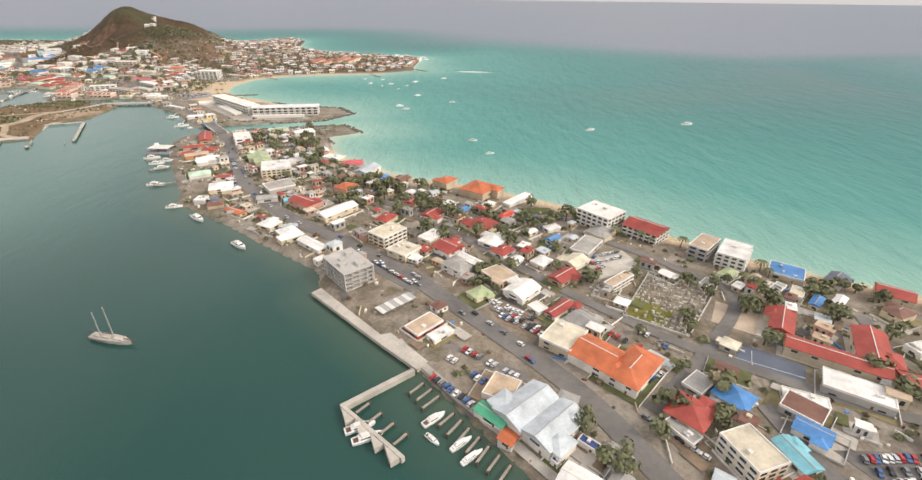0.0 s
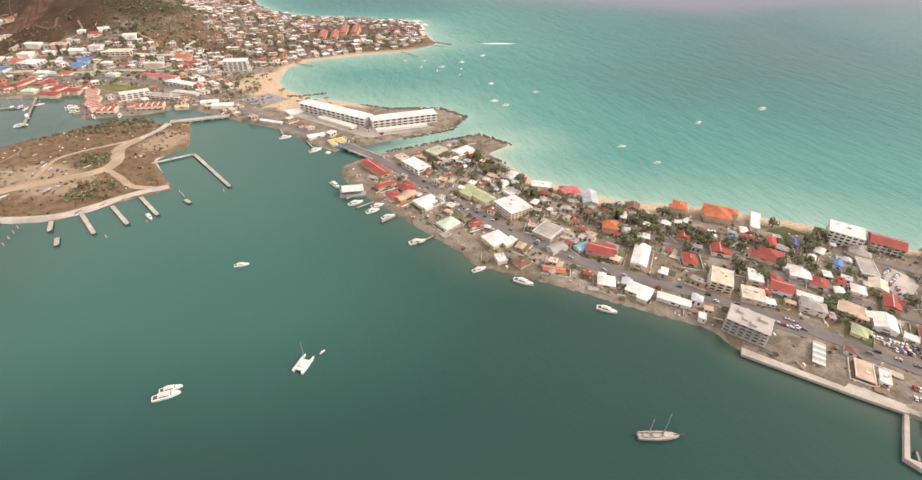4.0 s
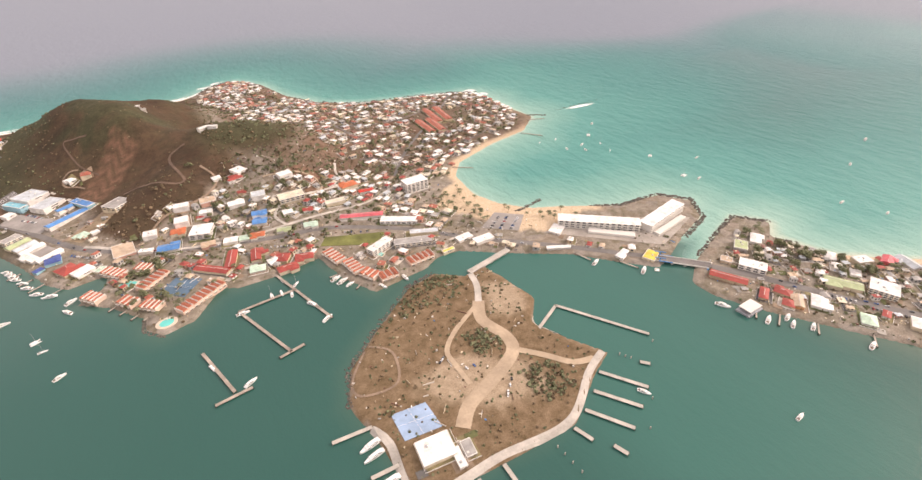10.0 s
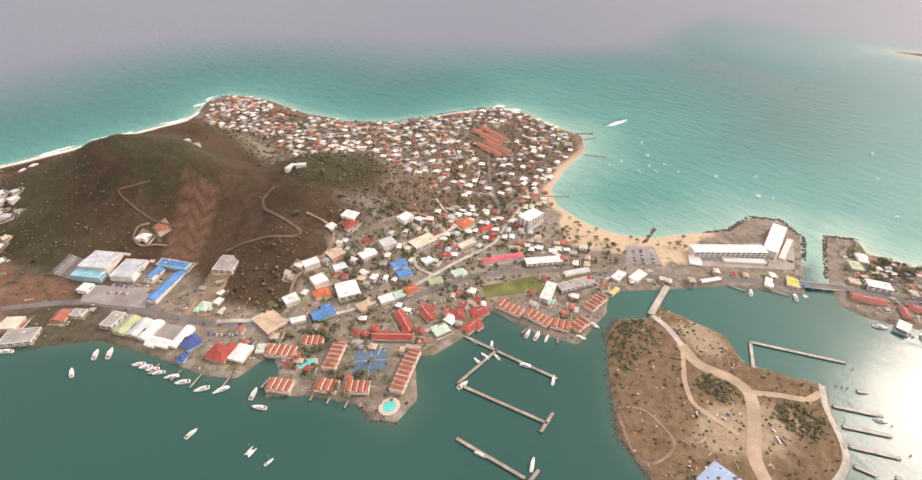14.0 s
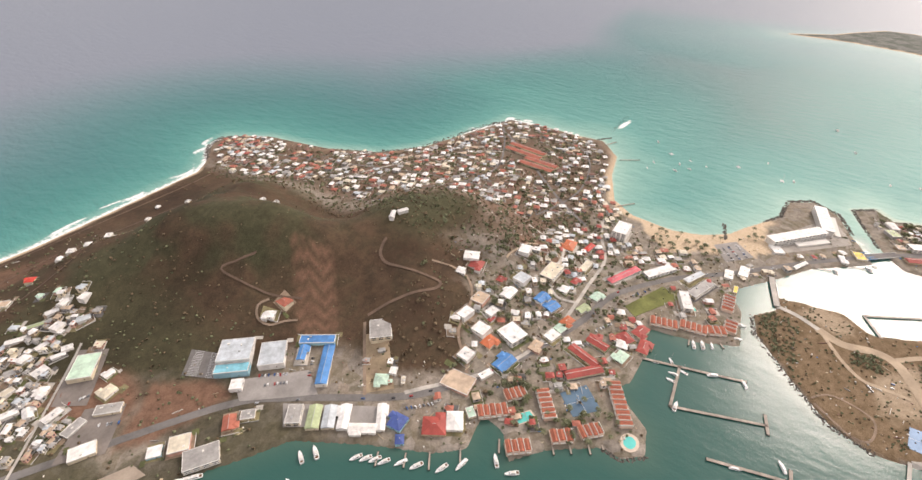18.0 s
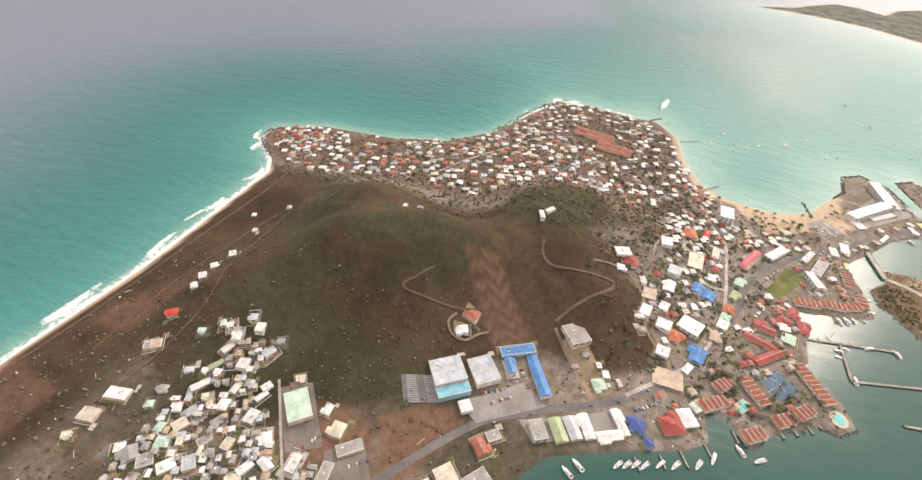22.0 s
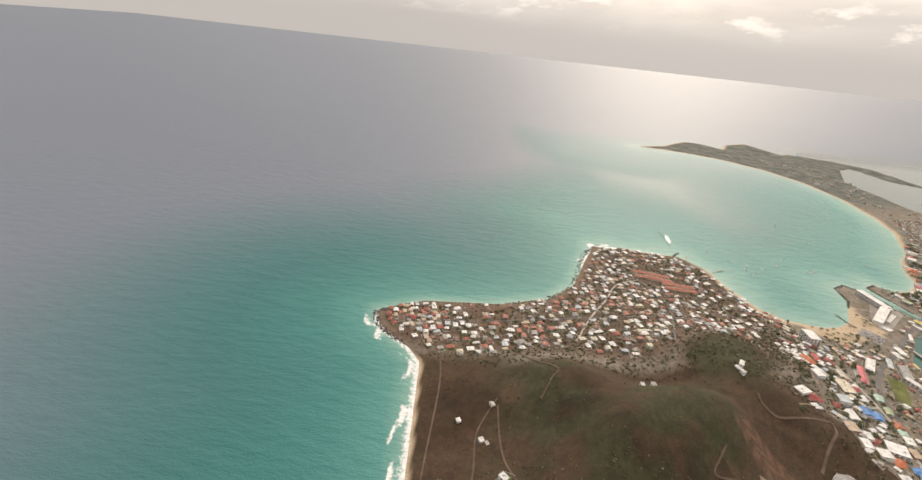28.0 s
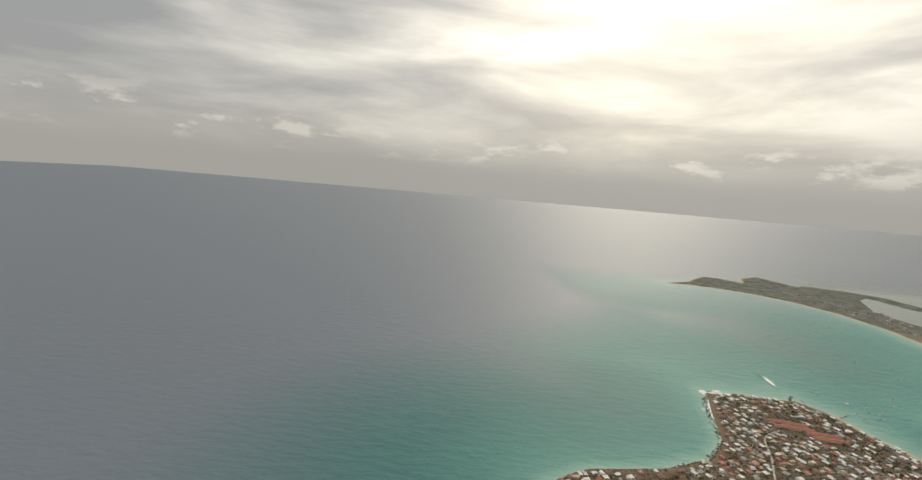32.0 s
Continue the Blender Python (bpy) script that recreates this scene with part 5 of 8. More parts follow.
house(-191.6, 285.2, 3.4, 19.2, 1.39, 65, "pink", "white", "hip")
house(-178.8, 272.1, 4.5, 16.7, 1.50, 56, "white", "white", "block")
house(-157.9, 297.7, 7, 11.8, 4.69, 91, "white", "white", "block")
house(-256, 279.6, 3.7, 14.5, 1.19, 47, "red", "cream", "gable")
house(-248.5, 282.4, 12.5, 3.8, 1.19, 74, "red", "cream", "gable")
house(-239.3, 280.3, 8.3, 3.8, 1.10, 80, "red", "cream", "gable")
house(-230.3, 272.1, 5.8, 4.5, 1.11, 58, "red", "cream", "hip")
house(-223, 268.1, 4.3, 7.1, 1.03, 74, "red", "cream", "hip")
house(-240.7, 270.4, 4, 5.8, 0.86, 79, "mint", "white", "hip")
house(-186.9, 314.8, 5.6, 8.5, 1.27, 96, "orange", "cream", "hip")
house(-180.7, 306.3, 2.9, 7.2, 1.29, 82, "scarlet", "white", "hip")
house(-198, 301.8, 3.3, 9.2, 1.70, 86, "cream", "cream", "flat")
house(-211.2, 301.6, 3, 4.5, 0.85, 83, "red", "white", "hip")
house(-323.3, 389.5, 11.8, 10.5, 2.5, -48, "steel", "white", "flat")
house(-329, 384.4, 11.8, 4, 2.6, -48, "sky", "blue", "flat")
house(-316, 378.4, 9.2, 11.2, 2.0, -46, "steel", "white", "flat")
house(-301.6, 370.2, 13.4, 4, 1.6, -54, "blue", "blue", "flat")
house(-307.6, 359.8, 4, 18.2, 1.5, -54, "blue", "white", "gable")
house(-309, 370.4, 3, 7, 1.5, -54, "blue", "white", "gable")
house(-331.7, 378.5, 4.2, 4.4, 1.53, -48, "white", "white", "flat")
house(-328, 353.2, 4.8, 7.2, 1.61, -53, "grey", "cream", "block")
house(-324.9, 347.1, 4.3, 8.7, 1.27, -53, "green", "cream", "gable")
house(-322, 342.9, 4.1, 8.4, 1.27, -53, "steel", "cream", "gable")
house(-319.2, 338.8, 3.6, 9.2, 1.27, -56, "white", "white", "gable")
house(-318.9, 330.9, 8.9, 3.3, 1.19, -57, "white", "white", "gable")
house(-312.3, 328.6, 2.9, 10, 1.19, -53, "white", "white", "gable")
house(-310.6, 322.9, 5.1, 5.5, 1.36, 95, "navy", "blue", "hip")
house(-315.1, 318.4, 2.7, 3.3, 1.02, -53, "navy", "blue", "hip")
house(-305, 312, 7.7, 6.5, 1.19, -58, "red", "tan", "hip")
house(-299.7, 307.4, 5.4, 6.9, 1.36, -57, "white", "white", "hip")
house(-354, 365, 10.4, 7, 1.45, -33, "grey", "cream", "block")
house(-355.4, 374.4, 6.2, 6, 1.6, -38, "cream", "pink", "flat")
house(-342, 368.4, 4, 5.6, 1.0, -40, "clay", "tan", "gable")
house(-336.6, 366, 4.6, 3.4, 0.9, -45, "grey", "cream", "flat")
house(-361.2, 378.6, 4.2, 4, 0.95, -38, "white", "blue", "flat")
house(-285.8, 351.8, 8.1, 9.6, 1.70, -47, "grey", "cream", "block")
house(-300.9, 338.5, 4.9, 4.5, 0.85, -58, "mint", "cream", "hip")
house(-295.9, 337.1, 2.6, 3.2, 0.85, -67, "white", "white", "flat")
house(-296.8, 331.8, 1.4, 3.2, 0.68, -56, "cream", "cream", "flat")
house(-298.4, 391.4, 5.3, 4.4, 1.10, 89, "clay", "cream", "hip")
house(-305.6, 392.4, 4.7, 3.6, 0.85, -63, "white", "white", "hip")
house(-348.2, 462.3, 3.8, 3, 0.89, 23, "white", "white", "gable")
house(-342.6, 456.3, 4, 3.1, 1.40, 22, "white", "white", "flat")
house(-352.9, 462.6, 4.2, 2.3, 0.90, -12, "white", "white", "gable")
house(-347.7, 448.6, 4.4, 2.6, 1.05, -18, "steel", "white", "gable")
house(-355.1, 453.5, 4.2, 3.7, 1.51, 18, "white", "white", "flat")
house(-359.3, 462.3, 5.3, 1.9, 0.92, -23, "green", "white", "gable")
house(-366.7, 461.8, 6.4, 2.3, 0.93, -28, "white", "white", "gable")
house(-362.5, 450.2, 4.2, 2.2, 0.91, 7, "white", "white", "gable")
house(-357.6, 441.3, 3.6, 2.6, 0.89, -23, "white", "white", "flat")
house(-375.7, 462.8, 3.2, 2.8, 0.94, 28, "white", "white", "hip")
house(-374.7, 457.6, 3.7, 2.5, 0.93, -22, "steel", "white", "gable")
house(-368.8, 449.6, 3.8, 3.2, 1.29, 17, "white", "white", "hip")
house(-379.7, 457, 4.4, 3.7, 1.41, -22, "cream", "cream", "flat")
house(-361, 440.7, 4.3, 1.7, 0.90, -18, "white", "white", "gable")
house(-367.8, 438.7, 4.8, 3.5, 1.28, 7, "white", "white", "block")
house(-382.9, 462.6, 3, 2.5, 0.95, 13, "mint", "white", "hip")
house(-385.8, 457.8, 3.7, 4.2, 1.03, 24, "mint", "white", "hip")
house(-377.7, 439.3, 3.9, 2.9, 1.01, 8, "cream", "white", "flat")
house(-371.3, 430.1, 4.1, 3.6, 1.09, 37, "white", "white", "hip")
house(-390.7, 450.6, 5.2, 3.7, 1.12, -33, "white", "cream", "flat")
house(-387.1, 445.2, 4.5, 3.8, 1.29, 44, "steel", "cream", "flat")
house(-377.3, 424.7, 2.9, 4.8, 1.00, -18, "white", "white", "gable")
house(-380.8, 429.4, 4.9, 2.6, 1.01, -18, "white", "white", "flat")
house(-385.4, 429.8, 4.2, 4.4, 1.04, 42, "cream", "white", "flat")
house(-392.9, 463.4, 4.7, 4.8, 1.16, -30, "grey", "cream", "gable")
house(-358.5, 412, 4.9, 4.3, 1.05, 7, "cream", "white", "hip")
house(-354.6, 418.7, 3.6, 2.5, 0.95, 7, "white", "white", "gable")
house(-361.6, 405.2, 8.2, 3.8, 1.05, -44, "grey", "cream", "flat")
house(-373.6, 396.6, 7.4, 5, 1.2, -27, "white", "cream", "flat")
house(-373.2, 417.5, 5.8, 2.9, 0.90, 7, "white", "grey", "flat")
house(-374, 447.5, 3.3, 2.6, 0.92, -22, "grey", "white", "gable")
house(-380, 446.4, 4.3, 2.6, 0.93, -22, "grey", "white", "flat")
house(-392.2, 457.8, 4.2, 4.6, 0.99, 46, "grey", "grey", "flat")
house(-371.3, 407.5, 6.7, 3.4, 0.89, 12, "grey", "grey", "flat")
house(-358, 428, 7.8, 11.4, 1.4, -42, "mint", "cream", "flat")
house(-380.7, 484.8, 4.2, 7.8, 1.56, 17, "white", "cream", "flat")
house(-389.8, 486.6, 4.4, 5.6, 1.55, 15, "cream", "cream", "flat")
house(-361.3, 489.9, 3.7, 3.7, 1.03, 38, "tan", "cream", "flat")
house(-239.7, 383.3, 5.6, 2, 1.22, 27, "white", "white", "gable")
house(-235.1, 381, 4.8, 2.1, 1.19, -28, "white", "white", "gable")
house(-265.5, 433.1, 3.1, 2.2, 0.95, 4, "grey", "white", "flat")
house(-267.7, 439, 2.3, 1.7, 0.87, 4, "white", "white", "flat")
house(-314.9, 498.4, 3.6, 2.8, 1.44, 47, "white", "white", "flat")
house(-323.5, 500.3, 3.1, 2.7, 1.09, 47, "white", "white", "hip")
house(-331, 498.2, 3.6, 2.9, 1.28, 48, "white", "white", "flat")
house(-336.3, 497.5, 3.1, 2.4, 0.92, 48, "white", "white", "gable")
house(-349.2, 495.2, 3.5, 3.5, 1.23, 42, "scarlet", "cream", "hip")
house(-362.4, 492, 3.7, 4.1, 1.06, 38, "grey", "cream", "flat")
house(-281.9, 519.7, 2.4, 1.9, 0.90, 27, "white", "white", "hip")
house(-272, 505, 2.8, 2.1, 0.90, 26, "grey", "cream", "flat")
house(-292.8, 508.4, 2.7, 2.1, 0.90, 26, "white", "cream", "flat")
house(-99.5, 386.1, 28.2, 4.5, 1.56, 83, "clay", "cream", "gable")
house(-91.6, 386.4, 28.5, 4.6, 1.57, 82, "clay", "cream", "gable")
house(-114, 369.2, 23.8, 4.6, 1.52, 86, "clay", "cream", "gable")
house(-106.4, 369.1, 24, 4.6, 1.54, 85, "clay", "cream", "gable")
house(-194.6, 257.1, 4, 11.5, 2.47, -67, "white", "white", "block")
house(-181.4, 253.1, 4.4, 15.7, 1.60, 69, "grey", "cream", "block")
house(-174, 257.5, 3, 12.1, 1.25, 65, "steel", "cream", "flat")
house(-155.8, 238.6, 4.2, 8.6, 1.09, 89, "white", "white", "flat")
house(-161.9, 244.3, 3.7, 7.1, 0.90, -85, "white", "white", "flat")
house(-172.1, 239.9, 1.7, 5.3, 0.81, -88, "gold", "cream", "flat")
house(-134.1, 216.4, 1.7, 9.6, 0.92, 61, "white", "white", "gable")
house(-230.5, 264.6, 4.1, 7.7, 1.03, 92, "red", "cream", "hip")
house(-238.1, 281.9, 5, 4.9, 1.02, 94, "red", "cream", "hip")
house(-233.8, 272.1, 4.3, 4.8, 0.86, -81, "white", "white", "hip")
house(-293.8, 304.9, 2.7, 4, 1.02, -39, "mint", "cream", "flat")
house(-125.5, 227.3, 5.2, 7.1, 0.83, -60, "white", "white", "flat")
house(-108.2, 192, 4.6, 6.7, 0.93, -69, "gold", "cream", "flat")
house(-116.4, 199.1, 2.5, 6.5, 0.93, -75, "white", "white", "hip")
house(-219.4, 165.4, 9, 7.1, 1.20, -7, "white", "cream", "terrace")
house(-215.6, 160.4, 2.1, 5.8, 0.74, -6, "white", "white", "flat")
house(-212.3, 161.4, 2.8, 4.7, 0.65, -7, "grey", "grey", "flat")
villa_row(-292.4, 303.1, -285.8, 295.2)
villa_row(-281.6, 298.5, -275.8, 293.5)
villa_row(-271.6, 289, -281, 281.3)
villa_row(-298.4, 288.9, -293.3, 282.7)
villa_row(-287, 278.6, -282.5, 272.9)
villa_row(-280.4, 271.3, -274.9, 266)
villa_row(-254, 269, -269.5, 259.2)
villa_row(-214.2, 266.7, -211.5, 256.3)
villa_row(-209.5, 255.9, -207.9, 245.6)
villa_row(-207, 245.7, -203.6, 239.3)
villa_row(-203.1, 238, -196, 238)
villa_row(-189.7, 240.9, -179, 241.3)


# ---- joined distant houses ----
class Heap:
    """Collects many small solids into one mesh."""

    def __init__(self):
        self.v, self.f, self.m = [], [], []

    def add(self, vs, fs, mat=0):
        n = len(self.v)
        self.v.extend(vs)
        self.f.extend([tuple(i + n for i in f) for f in fs])
        self.m.extend([mat] * len(fs))

    def done(self, name, mats, label, category, kind="stuff"):
        me = bpy.data.meshes.new(name)
        me.from_pydata(self.v, [], self.f)
        for m in mats:
            me.materials.append(m)
        me.polygons.foreach_set("material_index", self.m)
        me.update()
        return tagged(new(name, me), label, category, kind=kind) if label else new(name, me)


def cottage(heap, x, y, w, d, h, turn, roof, wall, kind, cover=None):
    z = ground_z(x, y)
    c, s = math.cos(turn), math.sin(turn)
    put = lambda u, v, k: (x + c * u - s * v, y + s * u + c * v, z + k)
    a, b = w / 2, d / 2
    ring = ((-a, -b), (a, -b), (a, b), (-a, b))
    heap.add([put(*p, k) for k in (-1.5, h) for p in ring], ((0, 1, 5, 4), (1, 2, 6, 5), (2, 3, 7, 6), (3, 0, 4, 7)), wall)
    for u, v, du, dv in ((-a * 0.45, -b, a * 0.2, 0.04), (a * 0.45, -b, a * 0.2, 0.04), (-a * 0.4, b, a * 0.2, 0.04), (a, 0, 0.04, b * 0.3), (-a, 0, 0.04, b * 0.3)):
        heap.add([put(u + i * du, v + j * dv, k) for k in (h * 0.35, h * 0.78) for i, j in ((-1, -1), (1, -1), (1, 1), (-1, 1))],
                 ((0, 1, 5, 4), (1, 2, 6, 5), (2, 3, 7, 6), (3, 0, 4, 7)), 0)
    shift = (x * 7.3 + y * 3.1) % 1.0
    if shift < 0.65:
        u0, v0 = (a * (shift * 2 - 0.6), b * 1.1) if shift < 0.3 else (a * 1.1, b * (shift - 0.5))
        heap.add([put(u0 + i * a * 0.5, v0 + j * b * 0.5, k) for k in (-1.5, h * 0.82) for i, j in ((-1, -1), (1, -1), (1, 1), (-1, 1))], ((0, 1, 5, 4), (1, 2, 6, 5), (2, 3, 7, 6), (3, 0, 4, 7)), wall)
        (cover or heap).add([put(u0 + i * (a * 0.5 + 0.08), v0 + j * (b * 0.5 + 0.08), k) for k in (h * 0.82, h * 0.82 + 0.08) for i, j in ((-1, -1), (1, -1), (1, 1), (-1, 1))],
                            ((0, 1, 5, 4), (1, 2, 6, 5), (2, 3, 7, 6), (3, 0, 4, 7), (4, 5, 6, 7)), roof)
    heap = cover or heap
    e = 0.12
    A, B = a + e, b + e
    if kind == 0:
        heap.add([put(p * A / a, q * B / b, k) for k in (h, h + 0.13) for p, q in ring], ((0, 1, 5, 4), (1, 2, 6, 5), (2, 3, 7, 6), (3, 0, 4, 7), (4, 5, 6, 7)), roof)
        heap.add([put(a * 0.3 + 0.3 * i, b * 0.2 + 0.3 * j, k) for k in (h + 0.1, h + 0.4) for i, j in ((-1, -1), (1, -1), (1, 1), (-1, 1))],
                 ((0, 1, 5, 4), (1, 2, 6, 5), (2, 3, 7, 6), (3, 0, 4, 7), (4, 5, 6, 7)), wall)
    else:
        r = 0.18 * d
        q = max(A - B, 0.05) if kind == 1 else A
        heap.add([put(-A, -B, h), put(A, -B, h), put(A, B, h), put(-A, B, h), put(-q, 0, h + r), put(q, 0, h + r)],
                 ((0, 1, 5, 4), (2, 3, 4, 5), (1, 2, 5), (3, 0, 4)), roof)


HEAP_ROOFS = ["white", "white", "white", "cream", "grey", "red", "clay", "steel", "blue", "tan", "mint", "brown"]
HEAP_WALLS = ["white", "cream", "grey", "tan", "pink"]
far_houses = Heap()
single_count = [0]
rng = random.Random(7)


def neighbourhood(ring, tries, turn, size=(2.0, 3.6), tint=None, gap=0.72, single=False):
    """Fills a quarter with small houses, clear of roads and of other buildings."""
    ring = np.array(ring, float)
    lo, hi = ring.min(0), ring.max(0)
    xs = np.array([(rng.uniform(lo[0], hi[0]), rng.uniform(lo[1], hi[1])) for _ in range(tries)])
    keep = (coast_distance(xs[:, 0], xs[:, 1], ring) > 0.5) & (np.maximum.reduce([coast_distance(xs[:, 0], xs[:, 1], r) for r in LANDS]) > 2.4)
    for x, y in xs[keep]:
        w, d = rng.uniform(*size), rng.uniform(size[0], size[1] * 0.85)
        if d > w:
            w, d = d, w
        r = math.hypot(w, d) / 2
        if any((x - a) ** 2 + (y - b) ** 2 < ((r + c) * gap) ** 2 for a, b, c in taken.near(x, y)) or on_road(x, y, d * 0.45):
            continue
        t = radians(turn) + rng.choice((0, math.pi / 2)) + rng.uniform(-0.2, 0.2)
        roof = rng.choice(tint or HEAP_ROOFS)
        high, colour, kind = rng.choice((0.9, 0.95, 1.0, 1.6, 1.75)), rng.randrange(5), rng.choice((0, 0, 1, 1, 2))
        if single and single_count[0] < 299:
            single_count[0] += 1
            top = empty("small_house", Matrix())
            walls, cover = Heap(), Heap()
            cottage(walls, x, y, w, d, high, t, 0, 1, kind, cover)
            cover.m = [0] * len(cover.f)
            for name, heap, mats in (("wall", walls, [GLASS, matter(HEAP_WALLS[colour] + " render", WALLS[HEAP_WALLS[colour]])]), ("roof", cover, [matter(roof + " roof", ROOFS[roof])])):
                ob = heap.done(name, mats, "", "", "")
                ob.parent = top
            tagged(top, f"small {HEAP_WALLS[colour]} walled house with a {('flat', 'hipped', 'gabled')[kind]} {roof} roof", "house", "small houses of the town")
        else:
            cottage(far_houses, x, y, w, d, high, t, 6 + HEAP_ROOFS.index(roof), 1 + colour, kind)
        taken.append((x, y, r))
        PLOTS.append((x, y, w, d, t))


STRIP_TOWN = [(26.5, 18.9), (-7.5, 55.4), (-27.2, 78.3), (-65.1, 108.2), (-95.3, 146.6), (-102.5, 171.2), (-67.5, 187), (-57.8, 172.8), (-45.2, 149.8), (-19.9, 124.6), (11, 107.7), (37.1, 85.1), (56.7, 72.2), (123, 40.7), (184.6, 13.5), (196.8, -55.5), (82.4, -19.7)]
neighbourhood(STRIP_TOWN, 3600, -40, (1.2, 2.9), ["white", "grey", "red", "tan", "cream", "steel", "brown", "white", "grey"], 0.7, True)
neighbourhood([(184.6, 13.5), (427.7, 33), (495.1, 46.5), (467.9, -35.5), (341.2, -73.1), (196.8, -55.5)], 110, -20, (2.3, 4.2), ["grey", "tan", "brown", "grey"], 1.0)
neighbourhood([(-195.8, 578.4), (-211.8, 571.8), (-233, 543.1), (-233.4, 515.4), (-223.8, 490.4), (-220.8, 456.4), (-218.3, 427.2), (-203, 404.3), (-186.7, 389.8), (-182.9, 359.8), (-175.9, 339.4), (-142.9, 317.8), (-122.3, 316.6), (-67.3, 334.7), (-46.2, 354), (-42.1, 421.9), (-79.3, 433.4), (-127.3, 447.9), (-153.7, 468.1), (-172.3, 505.3), (-182.2, 555.3)],
              2400, 20, (1.8, 4.2), ["white", "white", "grey", "cream", "white", "white", "clay", "steel", "grey", "tan", "clay", "brown"], 0.9)
neighbourhood([(-195.8, 578.4), (-213.4, 569.7), (-217.8, 540.4), (-195.1, 535.3), (-183.3, 556.9)], 200, 30, (2.0, 3.7), ["red", "clay", "red", "tan"])
neighbourhood([(-151, 310), (-165.1, 289.1), (-184.6, 292.5), (-219.5, 298.9), (-253.6, 306.6), (-279.4, 318.2), (-268.9, 332.7), (-245.9, 335.3), (-219.8, 325.2), (-194.7, 328.3), (-172.6, 331.3)], 520, 30, (1.8, 3.4), ["white", "white", "cream", "grey", "red", "clay", "white", "steel"], 0.8)
neighbourhood([(-111.3, 190.9), (-147.8, 226.6), (-178.2, 242.3), (-209.8, 237.3), (-213.9, 266.7), (-277.3, 268.4), (-299.2, 298.6), (-317.9, 330.7), (-325.7, 352.4), (-305.3, 329.4), (-265.6, 300.9), (-209.8, 284.7), (-160.9, 245.1), (-112.9, 199.7)], 800, 35, (1.7, 3.1), ["red", "white", "tan", "clay", "grey"])
neighbourhood([(-161, 249.8), (-147.8, 241), (-117.3, 207.5), (-107.6, 198.6), (-114.8, 194.8), (-147.8, 225.6), (-166.9, 239.2)], 160, 40, (1.7, 3.3), ["white", "grey", "tan", "cream", "red", "white"], 0.75)
neighbourhood([(-165.4, 254.3), (-181.5, 271.5), (-205.7, 287.7), (-168.7, 290.5), (-162, 282.2), (-154.4, 268)], 200, 40, (1.8, 3.7), ["white", "grey", "tan", "cream", "clay", "white"], 0.8)
neighbourhood([(-131.7, 317.3), (-121, 312.1), (-139.4, 303.2), (-150.6, 306.5), (-151.4, 313.4)], 60, 35, (2.0, 3.9), ["white", "tan", "cream", "clay"], 0.8)
neighbourhood([(-310.1, 336.8), (-296.9, 353.2), (-287.6, 349.6), (-298.6, 328.7)], 60, 35, (1.3, 2.2))
neighbourhood([(-357.5, 441), (-346, 454), (-350, 463), (-384, 468), (-421, 460), (-514, 493), (-484, 418), (-412, 393), (-397, 402)], 3000, 30, (1.2, 2.6), ["white", "grey", "cream", "steel", "tan", "grey", "white"])
neighbourhood([(-371, 421), (-366, 414), (-381, 400), (-391, 403)], 120, 30, (1.2, 2.2), ["white", "grey", "steel", "tan"])
neighbourhood([(-382, 377), (-398.7, 387.8), (-402, 393), (-384, 383)], 90, 30, (1.3, 2.6), ["white", "grey", "steel", "tan"])
neighbourhood([(-329.3, 451.6), (-350.5, 431.8), (-417.4, 447.7), (-444.5, 512.5), (-380.7, 478.7), (-346.3, 481.4)], 90, 35, (1.9, 3.4), ["white", "white", "cream", "mint", "grey", "steel"])
far_houses.done("town_houses", [GLASS] + [matter(n + " render", WALLS[n]) for n in HEAP_WALLS] + [matter(n + " roof", ROOFS[n]) for n in HEAP_ROOFS],
                "crowded small houses with white, red and grey roofs", "houses")



